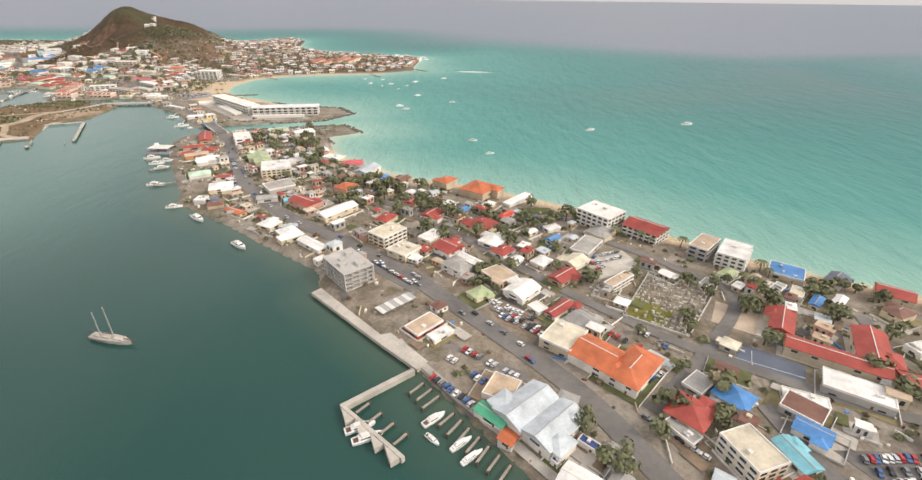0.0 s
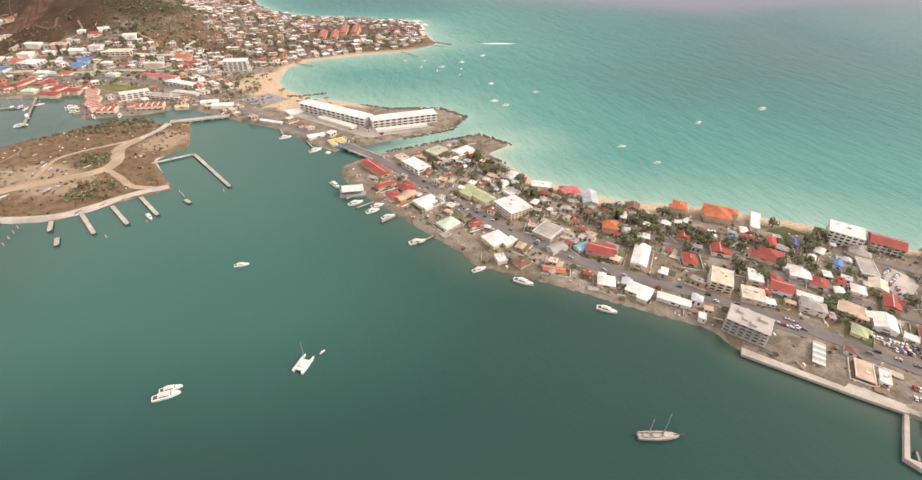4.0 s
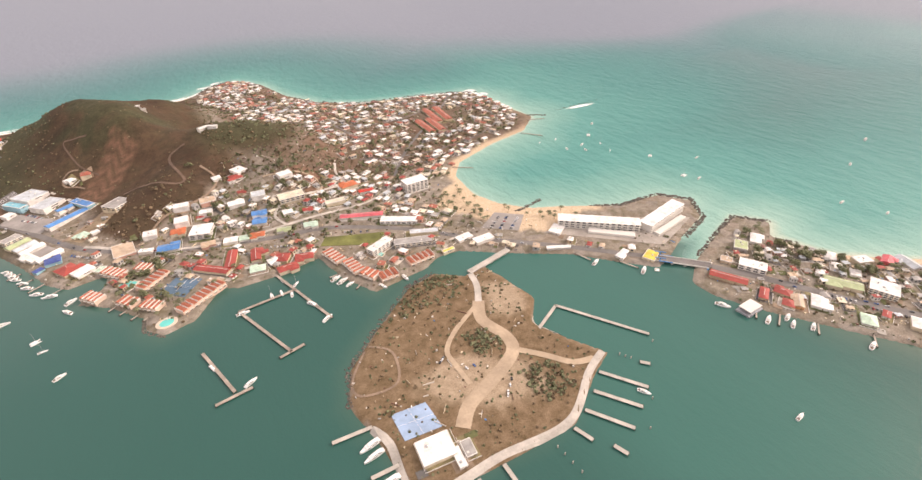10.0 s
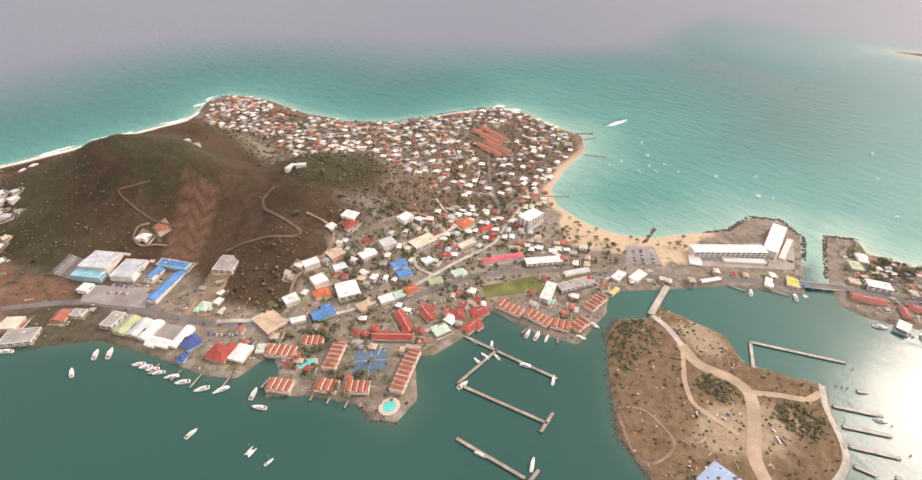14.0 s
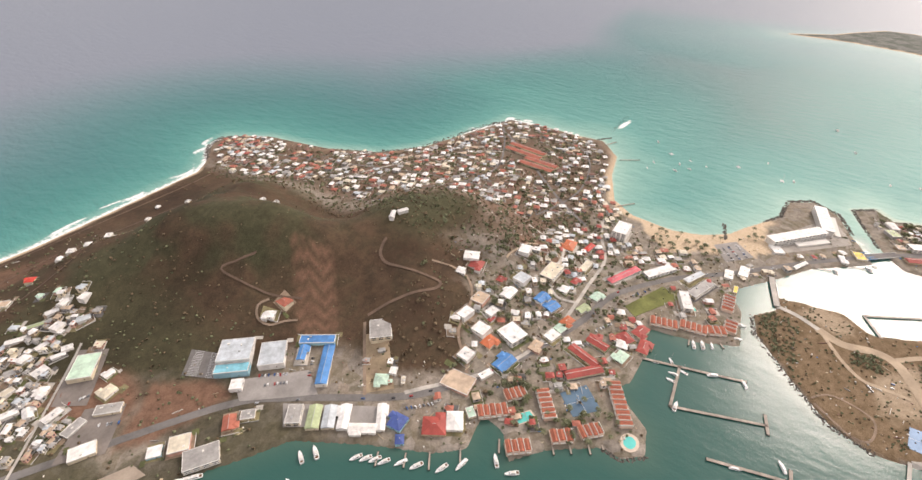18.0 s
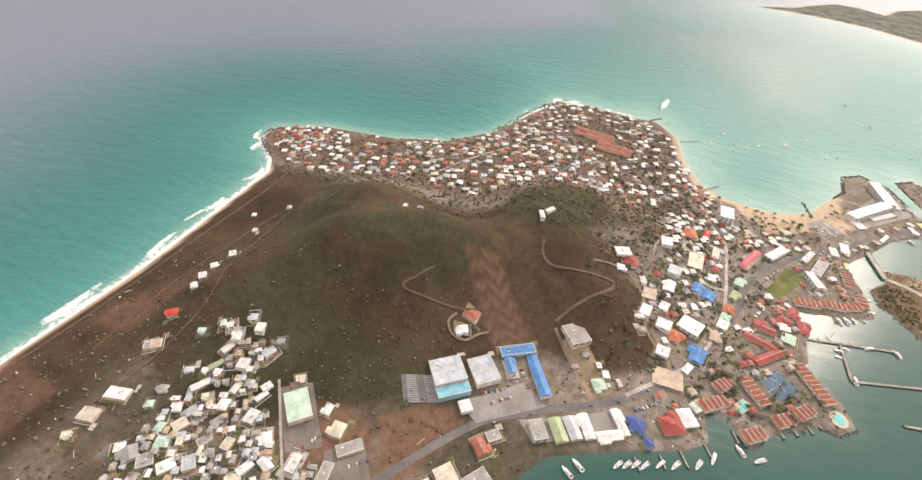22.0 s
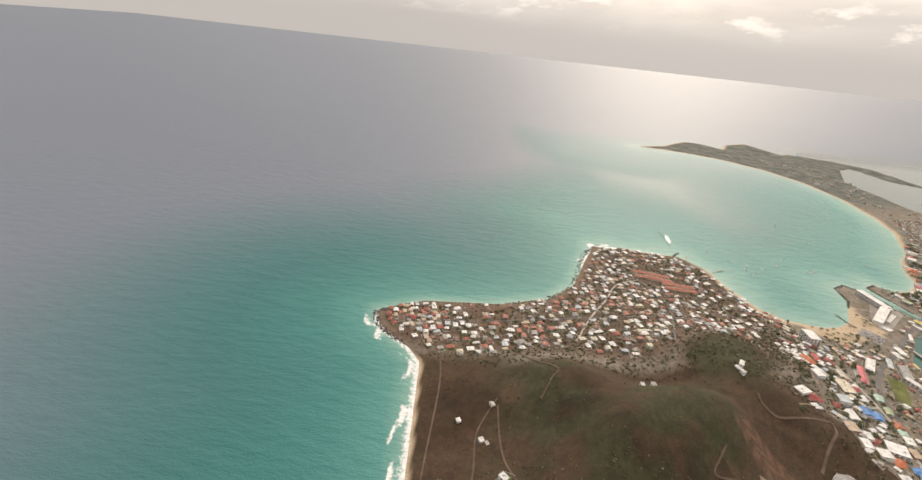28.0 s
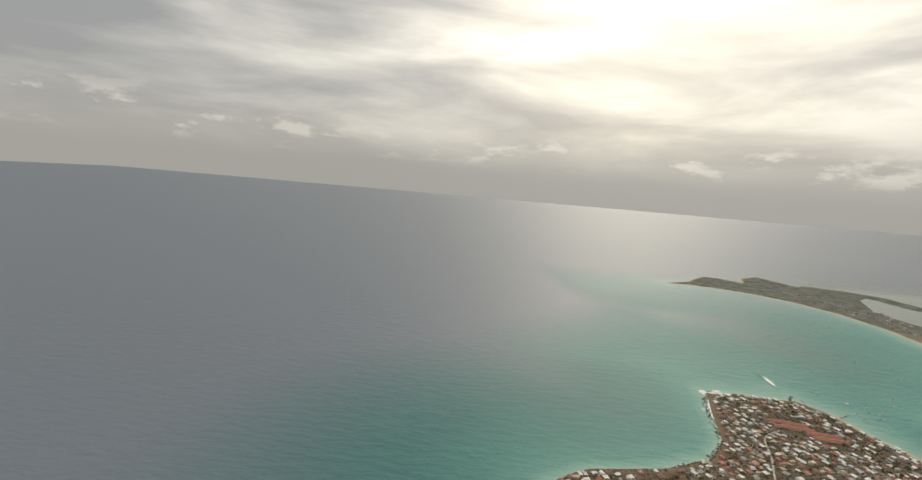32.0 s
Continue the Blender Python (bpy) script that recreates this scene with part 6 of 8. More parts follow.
def yards():
    """Paved, planted and bare plots round the houses, with low walls on some sides."""
    heap, r = Heap(), random.Random(5)
    for x, y, w, d, t in PLOTS:
        if hill_height(x, y) > 19 or r.random() < 0.12:
            continue
        for k in range(2):
            a, b = (w / 2 + r.uniform(0.4, 1.5), d / 2 + r.uniform(0.4, 1.5)) if k == 0 else (r.uniform(0.6, 1.6), r.uniform(0.6, 1.4))
            ox, oy = (r.uniform(-0.5, 0.5), r.uniform(-0.5, 0.5)) if k == 0 else (r.choice((-1, 1)) * (w / 2 + 0.9), r.choice((-1, 1)) * (d / 2 + 0.8))
            c, s = math.cos(t), math.sin(t)
            ring = [(x + c * (ox + i * a) - s * (oy + j * b), y + s * (ox + i * a) + c * (oy + j * b)) for i, j in ((-1, -1), (1, -1), (1, 1), (-1, 1))]
            if min(ground_z(*p) for p in ring) < 0.5 or any(on_road(*p, -0.2) for p in ring):
                continue
            lift = r.uniform(0.05, 0.13) + 0.1 * k
            mat = r.choices(range(6), (2, 1, 4, 5, 4, 2))[0]
            heap.add([(px, py, ground_z(px, py) + lift) for px, py in ring], ((0, 1, 2, 3),), mat)
            if k == 0:
                for q in range(4):
                    if r.random() < 0.45:
                        (ax, ay), (bx, by) = ring[q], ring[(q + 1) % 4]
                        m = math.hypot(bx - ax, by - ay)
                        nx, ny = -(by - ay) / m * 0.05, (bx - ax) / m * 0.05
                        heap.add([(px + e * nx, py + e * ny, ground_z(px, py) + h) for h in (-0.3, 0.32) for px, py, e in ((ax, ay, -1), (bx, by, -1), (bx, by, 1), (ax, ay, 1))],
                                 ((0, 1, 5, 4), (1, 2, 6, 5), (2, 3, 7, 6), (3, 0, 4, 7), (4, 5, 6, 7)), r.choice((6, 6, 7)))
    heap.done("house_plots", [CONCRETE, matter("pale yard paving", (0.5, 0.46, 0.4), 0.9, 0.25, 1.5), matter("bare yard earth", (0.27, 0.2, 0.14), 0.95, 0.35, 1.5), matter("garden grass", (0.12, 0.13, 0.055), 0.95, 0.4, 1.2),
                              matter("dry garden grass", (0.22, 0.19, 0.1), 0.95, 0.4, 1.2), matter("dark yard asphalt", (0.12, 0.115, 0.11), 0.9, 0.3, 2), matter("white render", WALLS["white"]), matter("grey render", WALLS["grey"])],
              "paved, grassy and bare house plots with low walls", "plots")


yards()
# ---- cars ----
MAIN_ROAD = [(20.8, 31.5), (15.5, 42.4), (10.2, 50.8), (2.1, 60.2), (-6.8, 69.8), (-16, 79.5), (-29.9, 91), (-46.7, 103.9), (-62.8, 121.8), (-74.3, 139.8), (-86.1, 161.8),
             (-132.1, 217.2), (-158.3, 242.4), (-180.4, 266.1), (-206.3, 284.2), (-232.2, 290.7), (-262.3, 302.2), (-284.1, 314.2), (-301, 327.5), (-324, 360), (-337, 374.4)]
CAR_TONES = {"white": (0.75, 0.75, 0.74), "silver": (0.5, 0.52, 0.54), "black": (0.03, 0.03, 0.035), "red": (0.45, 0.03, 0.03), "grey": (0.2, 0.21, 0.22), "blue": (0.05, 0.12, 0.3)}
TYRE = unit_box("wheel", matter("black tyre rubber", (0.02, 0.02, 0.02), 0.9))
CARS = {}


def car_model(tone):
    top = empty("car", pose(0, 0, -30))
    bm = bmesh.new()
    side = ((-0.62, 0.1), (0.62, 0.1), (0.63, 0.2), (0.58, 0.26), (0.28, 0.28), (-0.6, 0.28), (-0.64, 0.2))
    rings = [[bm.verts.new((x, y, z)) for x, z in side] for y in (-0.27, 0.27)]
    bm.faces.new(rings[0])
    bm.faces.new(rings[1][::-1])
    for i in range(len(side)):
        j = (i + 1) % len(side)
        bm.faces.new((rings[0][j], rings[0][i], rings[1][i], rings[1][j]))
    paint = matter(tone + " car paint", CAR_TONES[tone], 0.25, 0.06, 1, spec=0.6)
    part("body", bm, paint, top)
    bm = bmesh.new()
    low = [bm.verts.new(p) for p in ((-0.5, -0.25, 0.27), (0.3, -0.25, 0.27), (0.3, 0.25, 0.27), (-0.5, 0.25, 0.27))]
    high = [bm.verts.new(p) for p in ((-0.42, -0.2, 0.42), (0.12, -0.2, 0.42), (0.12, 0.2, 0.42), (-0.42, 0.2, 0.42))]
    for i in range(4):
        bm.faces.new((low[i], low[(i + 1) % 4], high[(i + 1) % 4], high[i]))
    part("glazing", bm, GLASS, top, "dark car windows")
    bm = bmesh.new()
    box(bm, -0.43, 0.13, -0.21, 0.21, 0.42, 0.44)
    part("car_roof", bm, paint, top)
    for x in (-0.4, 0.4):
        piece("axle", TYRE, top, x, 0, 0, 0.2, 0.58, 0.2)
    return tagged(top, f"{tone} car parked on the asphalt", "car", "cars in town")


def car(x, y, turn, tone=None):
    tone = tone or rng.choice(("white", "white", "white", "silver", "silver", "black", "grey", "grey", "red", "blue", "white"))
    m = pose(x, y, ground_z(x, y) + 0.12, 0, 0, turn)
    if tone not in CARS:
        CARS[tone] = car_model(tone)
        CARS[tone].matrix_basis = m
        return
    copy_thing(CARS[tone], m)


def park(x0, y0, x1, y1, n, turn, skip=0.15):
    for i in range(n):
        if rng.random() > skip:
            u = (i + 0.5) / n
            car(x0 + (x1 - x0) * u + rng.uniform(-0.1, 0.1), y0 + (y1 - y0) * u + rng.uniform(-0.1, 0.1), turn + rng.uniform(-5, 5) + rng.choice((0, 180)))


for x0, y0, x1, y1, n, turn in (
        (-8.4, 51.5, -1, 44.6, 11, 49), (-6.7, 55.8, 0.6, 48.4, 11, 48), (-4, 57, 4, 50.9, 11, 48), (0.3, 70, 7.8, 64.3, 13, 47), (1.2, 67.5, 8.2, 61.9, 12, 47), (2.1, 65.5, 8.7, 60.4, 11, 47),
        (41.5, 38.8, 50.9, 39, 13, 74), (42.5, 37.1, 53.6, 37.4, 14, 75), (43.5, 35.5, 49.6, 36.3, 9, 75), (44.5, 33.7, 48, 34.5, 5, 76), (35.5, 34.1, 39.4, 35.5, 7, 115), (37.8, 30.4, 41.6, 31.7, 7, 117),
        (22.2, 85.4, 28.3, 88.1, 10, 55), (21.3, 82.7, 28.8, 86.1, 12, 55), (20.4, 78.6, 23.9, 82.7, 7, 15), (-21.7, 82.4, -13.2, 74.3, 9, -41), (18.8, 44.9, 24.8, 38.2, 6, 130), (24, 52.2, 21.8, 50.7, 4, 43),
        (17.9, 62, 23.3, 57.5, 6, 47), (24.1, 62.1, 27.9, 56.8, 6, 47), (-52.7, 102.1, -44.2, 96.1, 7, 51), (-72.1, 131.9, -64.6, 118.9, 12, 30), (-78.3, 145.9, -72.2, 135.8, 9, 30), (-63.7, 143.4, -56.1, 128.5, 12, 30),
        (-324.8, 376.2, -318, 368.2, 10, 42), (-326.2, 371.6, -320.2, 365.4, 8, 42), (-307.6, 366.4, -314.6, 361.2, 7, 126), (-366.6, 402.6, -361.6, 397.8, 6, 46), (-368.6, 418.6, -362.4, 416, 6, 46), (-304.9, 324.5, -297.7, 317.3, 7, 67), (-245.3, 285.7, -236.6, 281.6, 7, 65), (-233.4, 283.7, -224.7, 279.5, 7, 65),
        (-204.2, 278.3, -193.6, 272.2, 9, 60), (-138.3, 251.5, -147.9, 244.3, 10, 132), (-136.1, 248.7, -145.2, 241.6, 10, 131), (-132.5, 245.4, -141.7, 238.8, 9, 131), (-194.5, 183.2, -200.5, 184, 5, 101), (-189.5, 173.7, -194.7, 168.7, 6, 60), (-202.1, 191.5, -204.7, 189.5, 3, 31)):
    park(x0, y0, x1, y1, n, turn)
for k in range(52):
    i = rng.choice([n for n in range(len(MAIN_ROAD) - 1) if n != 10])
    (ax, ay), (bx, by) = MAIN_ROAD[i], MAIN_ROAD[i + 1]
    u, s = rng.random(), rng.choice((-0.75, 0.75))
    a = math.atan2(by - ay, bx - ax)
    car(ax + (bx - ax) * u - math.sin(a) * s, ay + (by - ay) * u + math.cos(a) * s, math.degrees(a) + (180 if s > 0 else 0))

# ---- piers and boats ----
for q in ((-170.7, 184.9, -157.7, 190.9), (-157.7, 190.9, -142.1, 164.1), (-166.5, 161.7, -159, 150), (-172.8, 157.5, -165.5, 146.4), (-179.3, 154.2, -172.4, 143), (-185.6, 151.6, -184, 146.4), (-180.7, 142.5, -179.5, 138.9),
          (-207, 153.4, -207.1, 146.6), (-214.4, 153.6, -214.5, 142.4), (-221.8, 154.2, -221.9, 142.7), (-228.8, 154.4, -229.1, 143.1), (-236.2, 154.2, -236.3, 142.9), (-229.6, 154.9, -237.2, 154.4), (-153.6, 157.8, -151.7, 155.6), (-229.1, 180.6, -241, 181.9), (-228.8, 167.1, -236.1, 167.6), (-229.2, 160.9, -236.3, 161)):
    pier(*q, w=1.1, mat=CONCRETE, label="narrow pale concrete pier off the island")
for q in ((-236, 264.8, -225.3, 228.2), (-231.7, 250.5, -251.9, 249.1), (-251.9, 249.1, -241.2, 219.9), (-245, 219.3, -236.9, 221), (-265.4, 234.7, -259.4, 213.1), (-265, 211.1, -254.6, 212.1)):
    pier(*q, w=1.0)
for q in ((-9.2, 50.2, -11, 48.1), (-6.9, 47.9, -9.1, 45.6), (-4.9, 45, -6.8, 42.9), (-2.9, 42.7, -4.7, 40.2), (-0.6, 40.1, -2.2, 37.7), (1.8, 37.6, 0.3, 35.4), (4.2, 35.4, 2.8, 33.2), (-8, 49.1, -10, 46.9), (-3.9, 43.9, -5.7, 41.5), (-1.7, 41.4, -3.4, 39), (0.6, 38.9, -1, 36.6)):
    pier(*q, w=0.28)
for q in ((-281.3, 297.8, -284.8, 300.7), (-296.3, 292.2, -300.6, 289.9), (-292.7, 284.6, -296.1, 282), (-288.3, 277.3, -291.3, 275.2), (-284.9, 272.9, -287.9, 270.7), (-281.6, 267.7, -284.6, 265.6), (-278.3, 264.6, -280.9, 262.7),
          (-215.2, 250.5, -218.6, 250.2), (-213.4, 245.2, -216.8, 244.5), (-209.9, 240.1, -212.4, 238.1), (-317, 314.3, -321.2, 311.9), (-312.4, 308.3, -317.5, 305), (-306.1, 300.9, -311.2, 297.6), (-321.6, 321.8, -325.7, 319.4),
          (-93.3, 137.7, -98, 135), (-102.6, 152.7, -107.1, 149.9), (-98.9, 146.7, -104.4, 144), (-84.6, 125.6, -89.3, 122.8), (-130.4, 210.4, -128.7, 203.6), (-120, 196.8, -117.5, 190)):
    pier(*q, w=0.5)


def zigzag_breakwater():
    top = empty("jetty", pose(0, 0, 0))
    bm = bmesh.new()
    prism(bm, [(-11, 52.7), (-19.7, 45.7), (-19.2, 45.1), (-10.6, 52.1)], -1.5, 0.85)
    ob = part("arm", bm, CONCRETE, top)
    along, out = Vector((0.757, -0.653)), Vector((-0.653, -0.757))
    start = Vector((-19.4, 45.5))
    bm = bmesh.new()
    ring = [start - out * 0.35, start + out * 0.15, start + along * 11.6 + out * 0.15, start + along * 11.6 - out * 0.35]
    prism(bm, [tuple(p) for p in ring], -1.5, 0.86)
    part("arm", bm, CONCRETE, top)
    for k in range(4):
        p = start + along * (2.8 * k + 0.2) + out * 0.21
        bm = bmesh.new()
        prism(bm, [tuple(q) for q in (p, p + along * 2.45 + out * 1.15, p + along * 2.7 + out * 0.0)], -1.5, 0.84)
        bmesh.ops.recalc_face_normals(bm, faces=bm.faces)
        part("wedge", bm, CONCRETE, top)
    tagged(top, "pale concrete jetty with a zigzag outer edge", "jetty")
    for k in range(4):
        p = start + along * (2.4 * k + 2.0) - out * 0.6
        pier(p.x, p.y, p.x + 1.5, p.y + 1.75, w=0.3)


zigzag_breakwater()
HULLS = {}


def hull_mesh(name, length, beam, free, mat):
    """A boat's hull with a pointed bow, flat stern and a sunk deck."""
    bm = bmesh.new()
    rows = []
    for u, k, lift in ((-0.5, 0.8, 0.0), (-0.3, 0.98, 0.0), (0.0, 1.0, 0.03), (0.25, 0.78, 0.1), (0.42, 0.36, 0.2), (0.5, 0.02, 0.26)):
        b, z = beam / 2 * k, free * (1 + lift)
        rows.append([bm.verts.new((u * length, y, h)) for y, h in ((-b, z), (-b * 0.8, -0.12), (0, -0.3), (b * 0.8, -0.12), (b, z))])
    for a, b in zip(rows, rows[1:]):
        for i in range(4):
            bm.faces.new((a[i], a[i + 1], b[i + 1], b[i]))
        bm.faces.new((a[4], a[0], b[0], b[4]))
    bm.faces.new(rows[0][::-1])
    bmesh.ops.recalc_face_normals(bm, faces=bm.faces)
    me = bpy.data.meshes.new(name)
    bm.to_mesh(me)
    bm.free()
    me.materials.append(mat)
    return me


def boat_model(kind):
    wood = matter("varnished wood", (0.22, 0.12, 0.07), 0.5, 0.3, 0.5)
    if kind == "motorboat":
        top = empty("motorboat", pose(0, 0, -30))
        part("hull", hull_mesh("hull", 3.2, 1.0, 0.34, WHITE), None, top)
        bm = bmesh.new()
        box(bm, -0.9, 0.55, -0.34, 0.34, 0.3, 0.62)
        part("cabin", bm, WHITE, top)
        piece("windscreen", PANE, top, 0.57, 0, 0.4, 0.05, 0.6, 0.18)
        piece("windscreen", PANE, top, -0.2, 0.345, 0.42, 1.0, 0.03, 0.14)
        piece("windscreen", PANE, top, -0.2, -0.345, 0.42, 1.0, 0.03, 0.14)
        piece("cockpit", DOOR, top, -1.2, 0, 0.33, 0.5, 0.6, 0.03)
        piece("flybridge", SLAB, top, -0.3, 0, 0.62, 0.7, 0.55, 0.16)
        return tagged(top, "white motorboat with a low cabin on the water", "boat", "boats in the bay and lagoon")
    if kind == "yacht":
        top = empty("motor_yacht", pose(0, 0, -30))
        part("hull", hull_mesh("hull", 7.2, 1.8, 0.6, WHITE), None, top)
        for x0, x1, b, z0, z1 in ((-2.9, 1.6, 0.75, 0.55, 1.05), (-2.2, 0.7, 0.6, 1.05, 1.45)):
            bm = bmesh.new()
            box(bm, x0, x1, -b, b, z0, z1)
            cabin = part("deckhouse", bm, WHITE, top)
            for s in (-1, 1):
                piece("window", PANE, cabin, (x0 + x1) / 2, s * b, z0 + 0.15, (x1 - x0) * 0.85, 0.04, 0.2)
        piece("mast", PILE, top, -0.6, 0, 1.4, 0.06, 0.06, 0.8)
        return tagged(top, "large white motor yacht with two deckhouses moored", "boat", "boats in the bay and lagoon")
    if kind == "sailboat":
        top = empty("sailboat", pose(0, 0, -30))
        part("hull", hull_mesh("hull", 3.6, 1.05, 0.3, WHITE), None, top)
        bm = bmesh.new()
        box(bm, -0.5, 0.8, -0.26, 0.26, 0.28, 0.44)
        part("cabin", bm, WHITE, top)
        piece("mast", AIR, top, 0.35, 0, 0.3, 0.06, 0.06, 4.4)
        piece("boom", AIR, top, -0.55, 0, 0.75, 1.8, 0.07, 0.07)
        piece("cockpit", DOOR, top, -1.1, 0, 0.29, 0.8, 0.5, 0.03)
        return tagged(top, "white sailing boat at anchor with bare mast", "boat", "boats in the bay and lagoon")
    if kind == "catamaran":
        top = empty("catamaran", pose(0, 0, -30))
        for s in (-1, 1):
            ob = part("hull", hull_mesh("hull", 4.4, 0.6, 0.42, WHITE), None, top)
            ob.location.y = s * 0.95
        bm = bmesh.new()
        box(bm, -1.8, 0.9, -1.15, 1.15, 0.34, 0.5)
        part("deck", bm, WHITE, top)
        bm = bmesh.new()
        box(bm, -1.1, 0.6, -0.8, 0.8, 0.5, 0.86)
        part("deckhouse", bm, WHITE, top)
        piece("window", PANE, top, 0.6, 0, 0.58, 0.05, 1.3, 0.18)
        piece("mast", AIR, top, 0.4, 0, 0.8, 0.08, 0.08, 5.0)
        piece("boom", AIR, top, -0.7, 0, 1.3, 2.2, 0.09, 0.09)
        return tagged(top, "white sailing catamaran at anchor in the lagoon", "boat", "boats in the bay and lagoon")
    if kind == "schooner":
        top = empty("schooner", pose(0, 0, -30))
        part("hull", hull_mesh("hull", 7.2, 1.7, 0.62, matter("weathered grey hull paint", (0.42, 0.39, 0.36), 0.7, 0.25, 0.6)), None, top)
        for x, h in ((0.6, 6.0), (-1.9, 4.6)):
            piece("mast", AIR, top, x, 0, 0.4, 0.12, 0.12, h)
            piece("boom", DOOR, top, x - 1.0, 0, 1.3, 2.0, 0.1, 0.1)
        ob = piece("bowsprit", DOOR, top, 3.4, 0, 0.85, 2.2, 0.1, 0.1)
        for x, l in ((1.6, 1.6), (-0.6, 1.2), (-2.4, 0.9)):
            bm = bmesh.new()
            box(bm, x - l / 2, x + l / 2, -0.45, 0.45, 0.6, 0.9)
            part("deckhouse", bm, matter("pale deck paint", (0.55, 0.5, 0.44), 0.7), top)
        return tagged(top, "weathered two-masted grey schooner anchored in the lagoon", "boat", "boats in the bay and lagoon")
    top = empty("barge", pose(0, 0, -30))
    bm = bmesh.new()
    box(bm, -2.6, 2.6, -1.6, 1.6, -0.2, 0.4)
    part("hull", bm, matter("grey barge paint", (0.33, 0.34, 0.36), 0.7), top)
    for x in (-1.6, 0, 1.6):
        for y in (-1.1, 1.1):
            piece("post", PILE, top, x, y, 0.4, 0.1, 0.1, 0.8)
    piece("roof", SLAB, top, 0, 0, 1.2, 4.4, 2.8, 0.1)
    return tagged(top, "grey floating dock with a white roof", "boat", "boats in the bay and lagoon")


def boat(kind, x, y, turn, scale=1.0):
    m = pose(x, y, 0.02, 0, 0, turn) @ Matrix.Scale(scale, 4)
    if kind not in HULLS:
        HULLS[kind] = boat_model(kind)
        HULLS[kind].matrix_basis = m
        return
    copy_thing(HULLS[kind], m)


boat("schooner", -57.9, 58.4, -12)
boat("catamaran", -117.5, 87.1, 60)
boat("motorboat", -140.7, 86, 10, 1.2), boat("motorboat", -141.1, 84.5, 10, 1.2), boat("motorboat", -133.3, 122.1, 5, 0.9), boat("motorboat", -114, 89.6, 40, 0.35)
boat("barge", -104.9, 153.7, 0, 1.5)
for x, y, kind, turn, s in ((-18.3, 314.8, "motorboat", 30, 1), (-35, 301.1, "catamaran", 50, 0.8), (-55.8, 307.8, "sailboat", 40, 0.8), (-67.1, 309.2, "sailboat", 30, 0.8), (-60.5, 292.7, "motorboat", 60, 0.9),
                            (-48.6, 292.4, "motorboat", 20, 0.9), (-38.5, 287.5, "sailboat", 60, 0.9), (-52.7, 285.3, "motorboat", 80, 0.8), (-41.9, 276.4, "sailboat", 45, 0.8), (-29.5, 258.3, "catamaran", 40, 0.7),
                            (-32, 225.2, "motorboat", 15, 0.9), (-35.6, 231.6, "catamaran", 10, 0.8), (-10.8, 241.9, "motorboat", 5, 0.8), (-1.3, 173.1, "motorboat", 0, 0.9), (4.4, 157.4, "motorboat", 10, 0.8),
                            (46.1, 191.1, "motorboat", 20, 1.0), (89.5, 202.6, "motorboat", 15, 1.3)):
    boat(kind, x, y, turn, s)
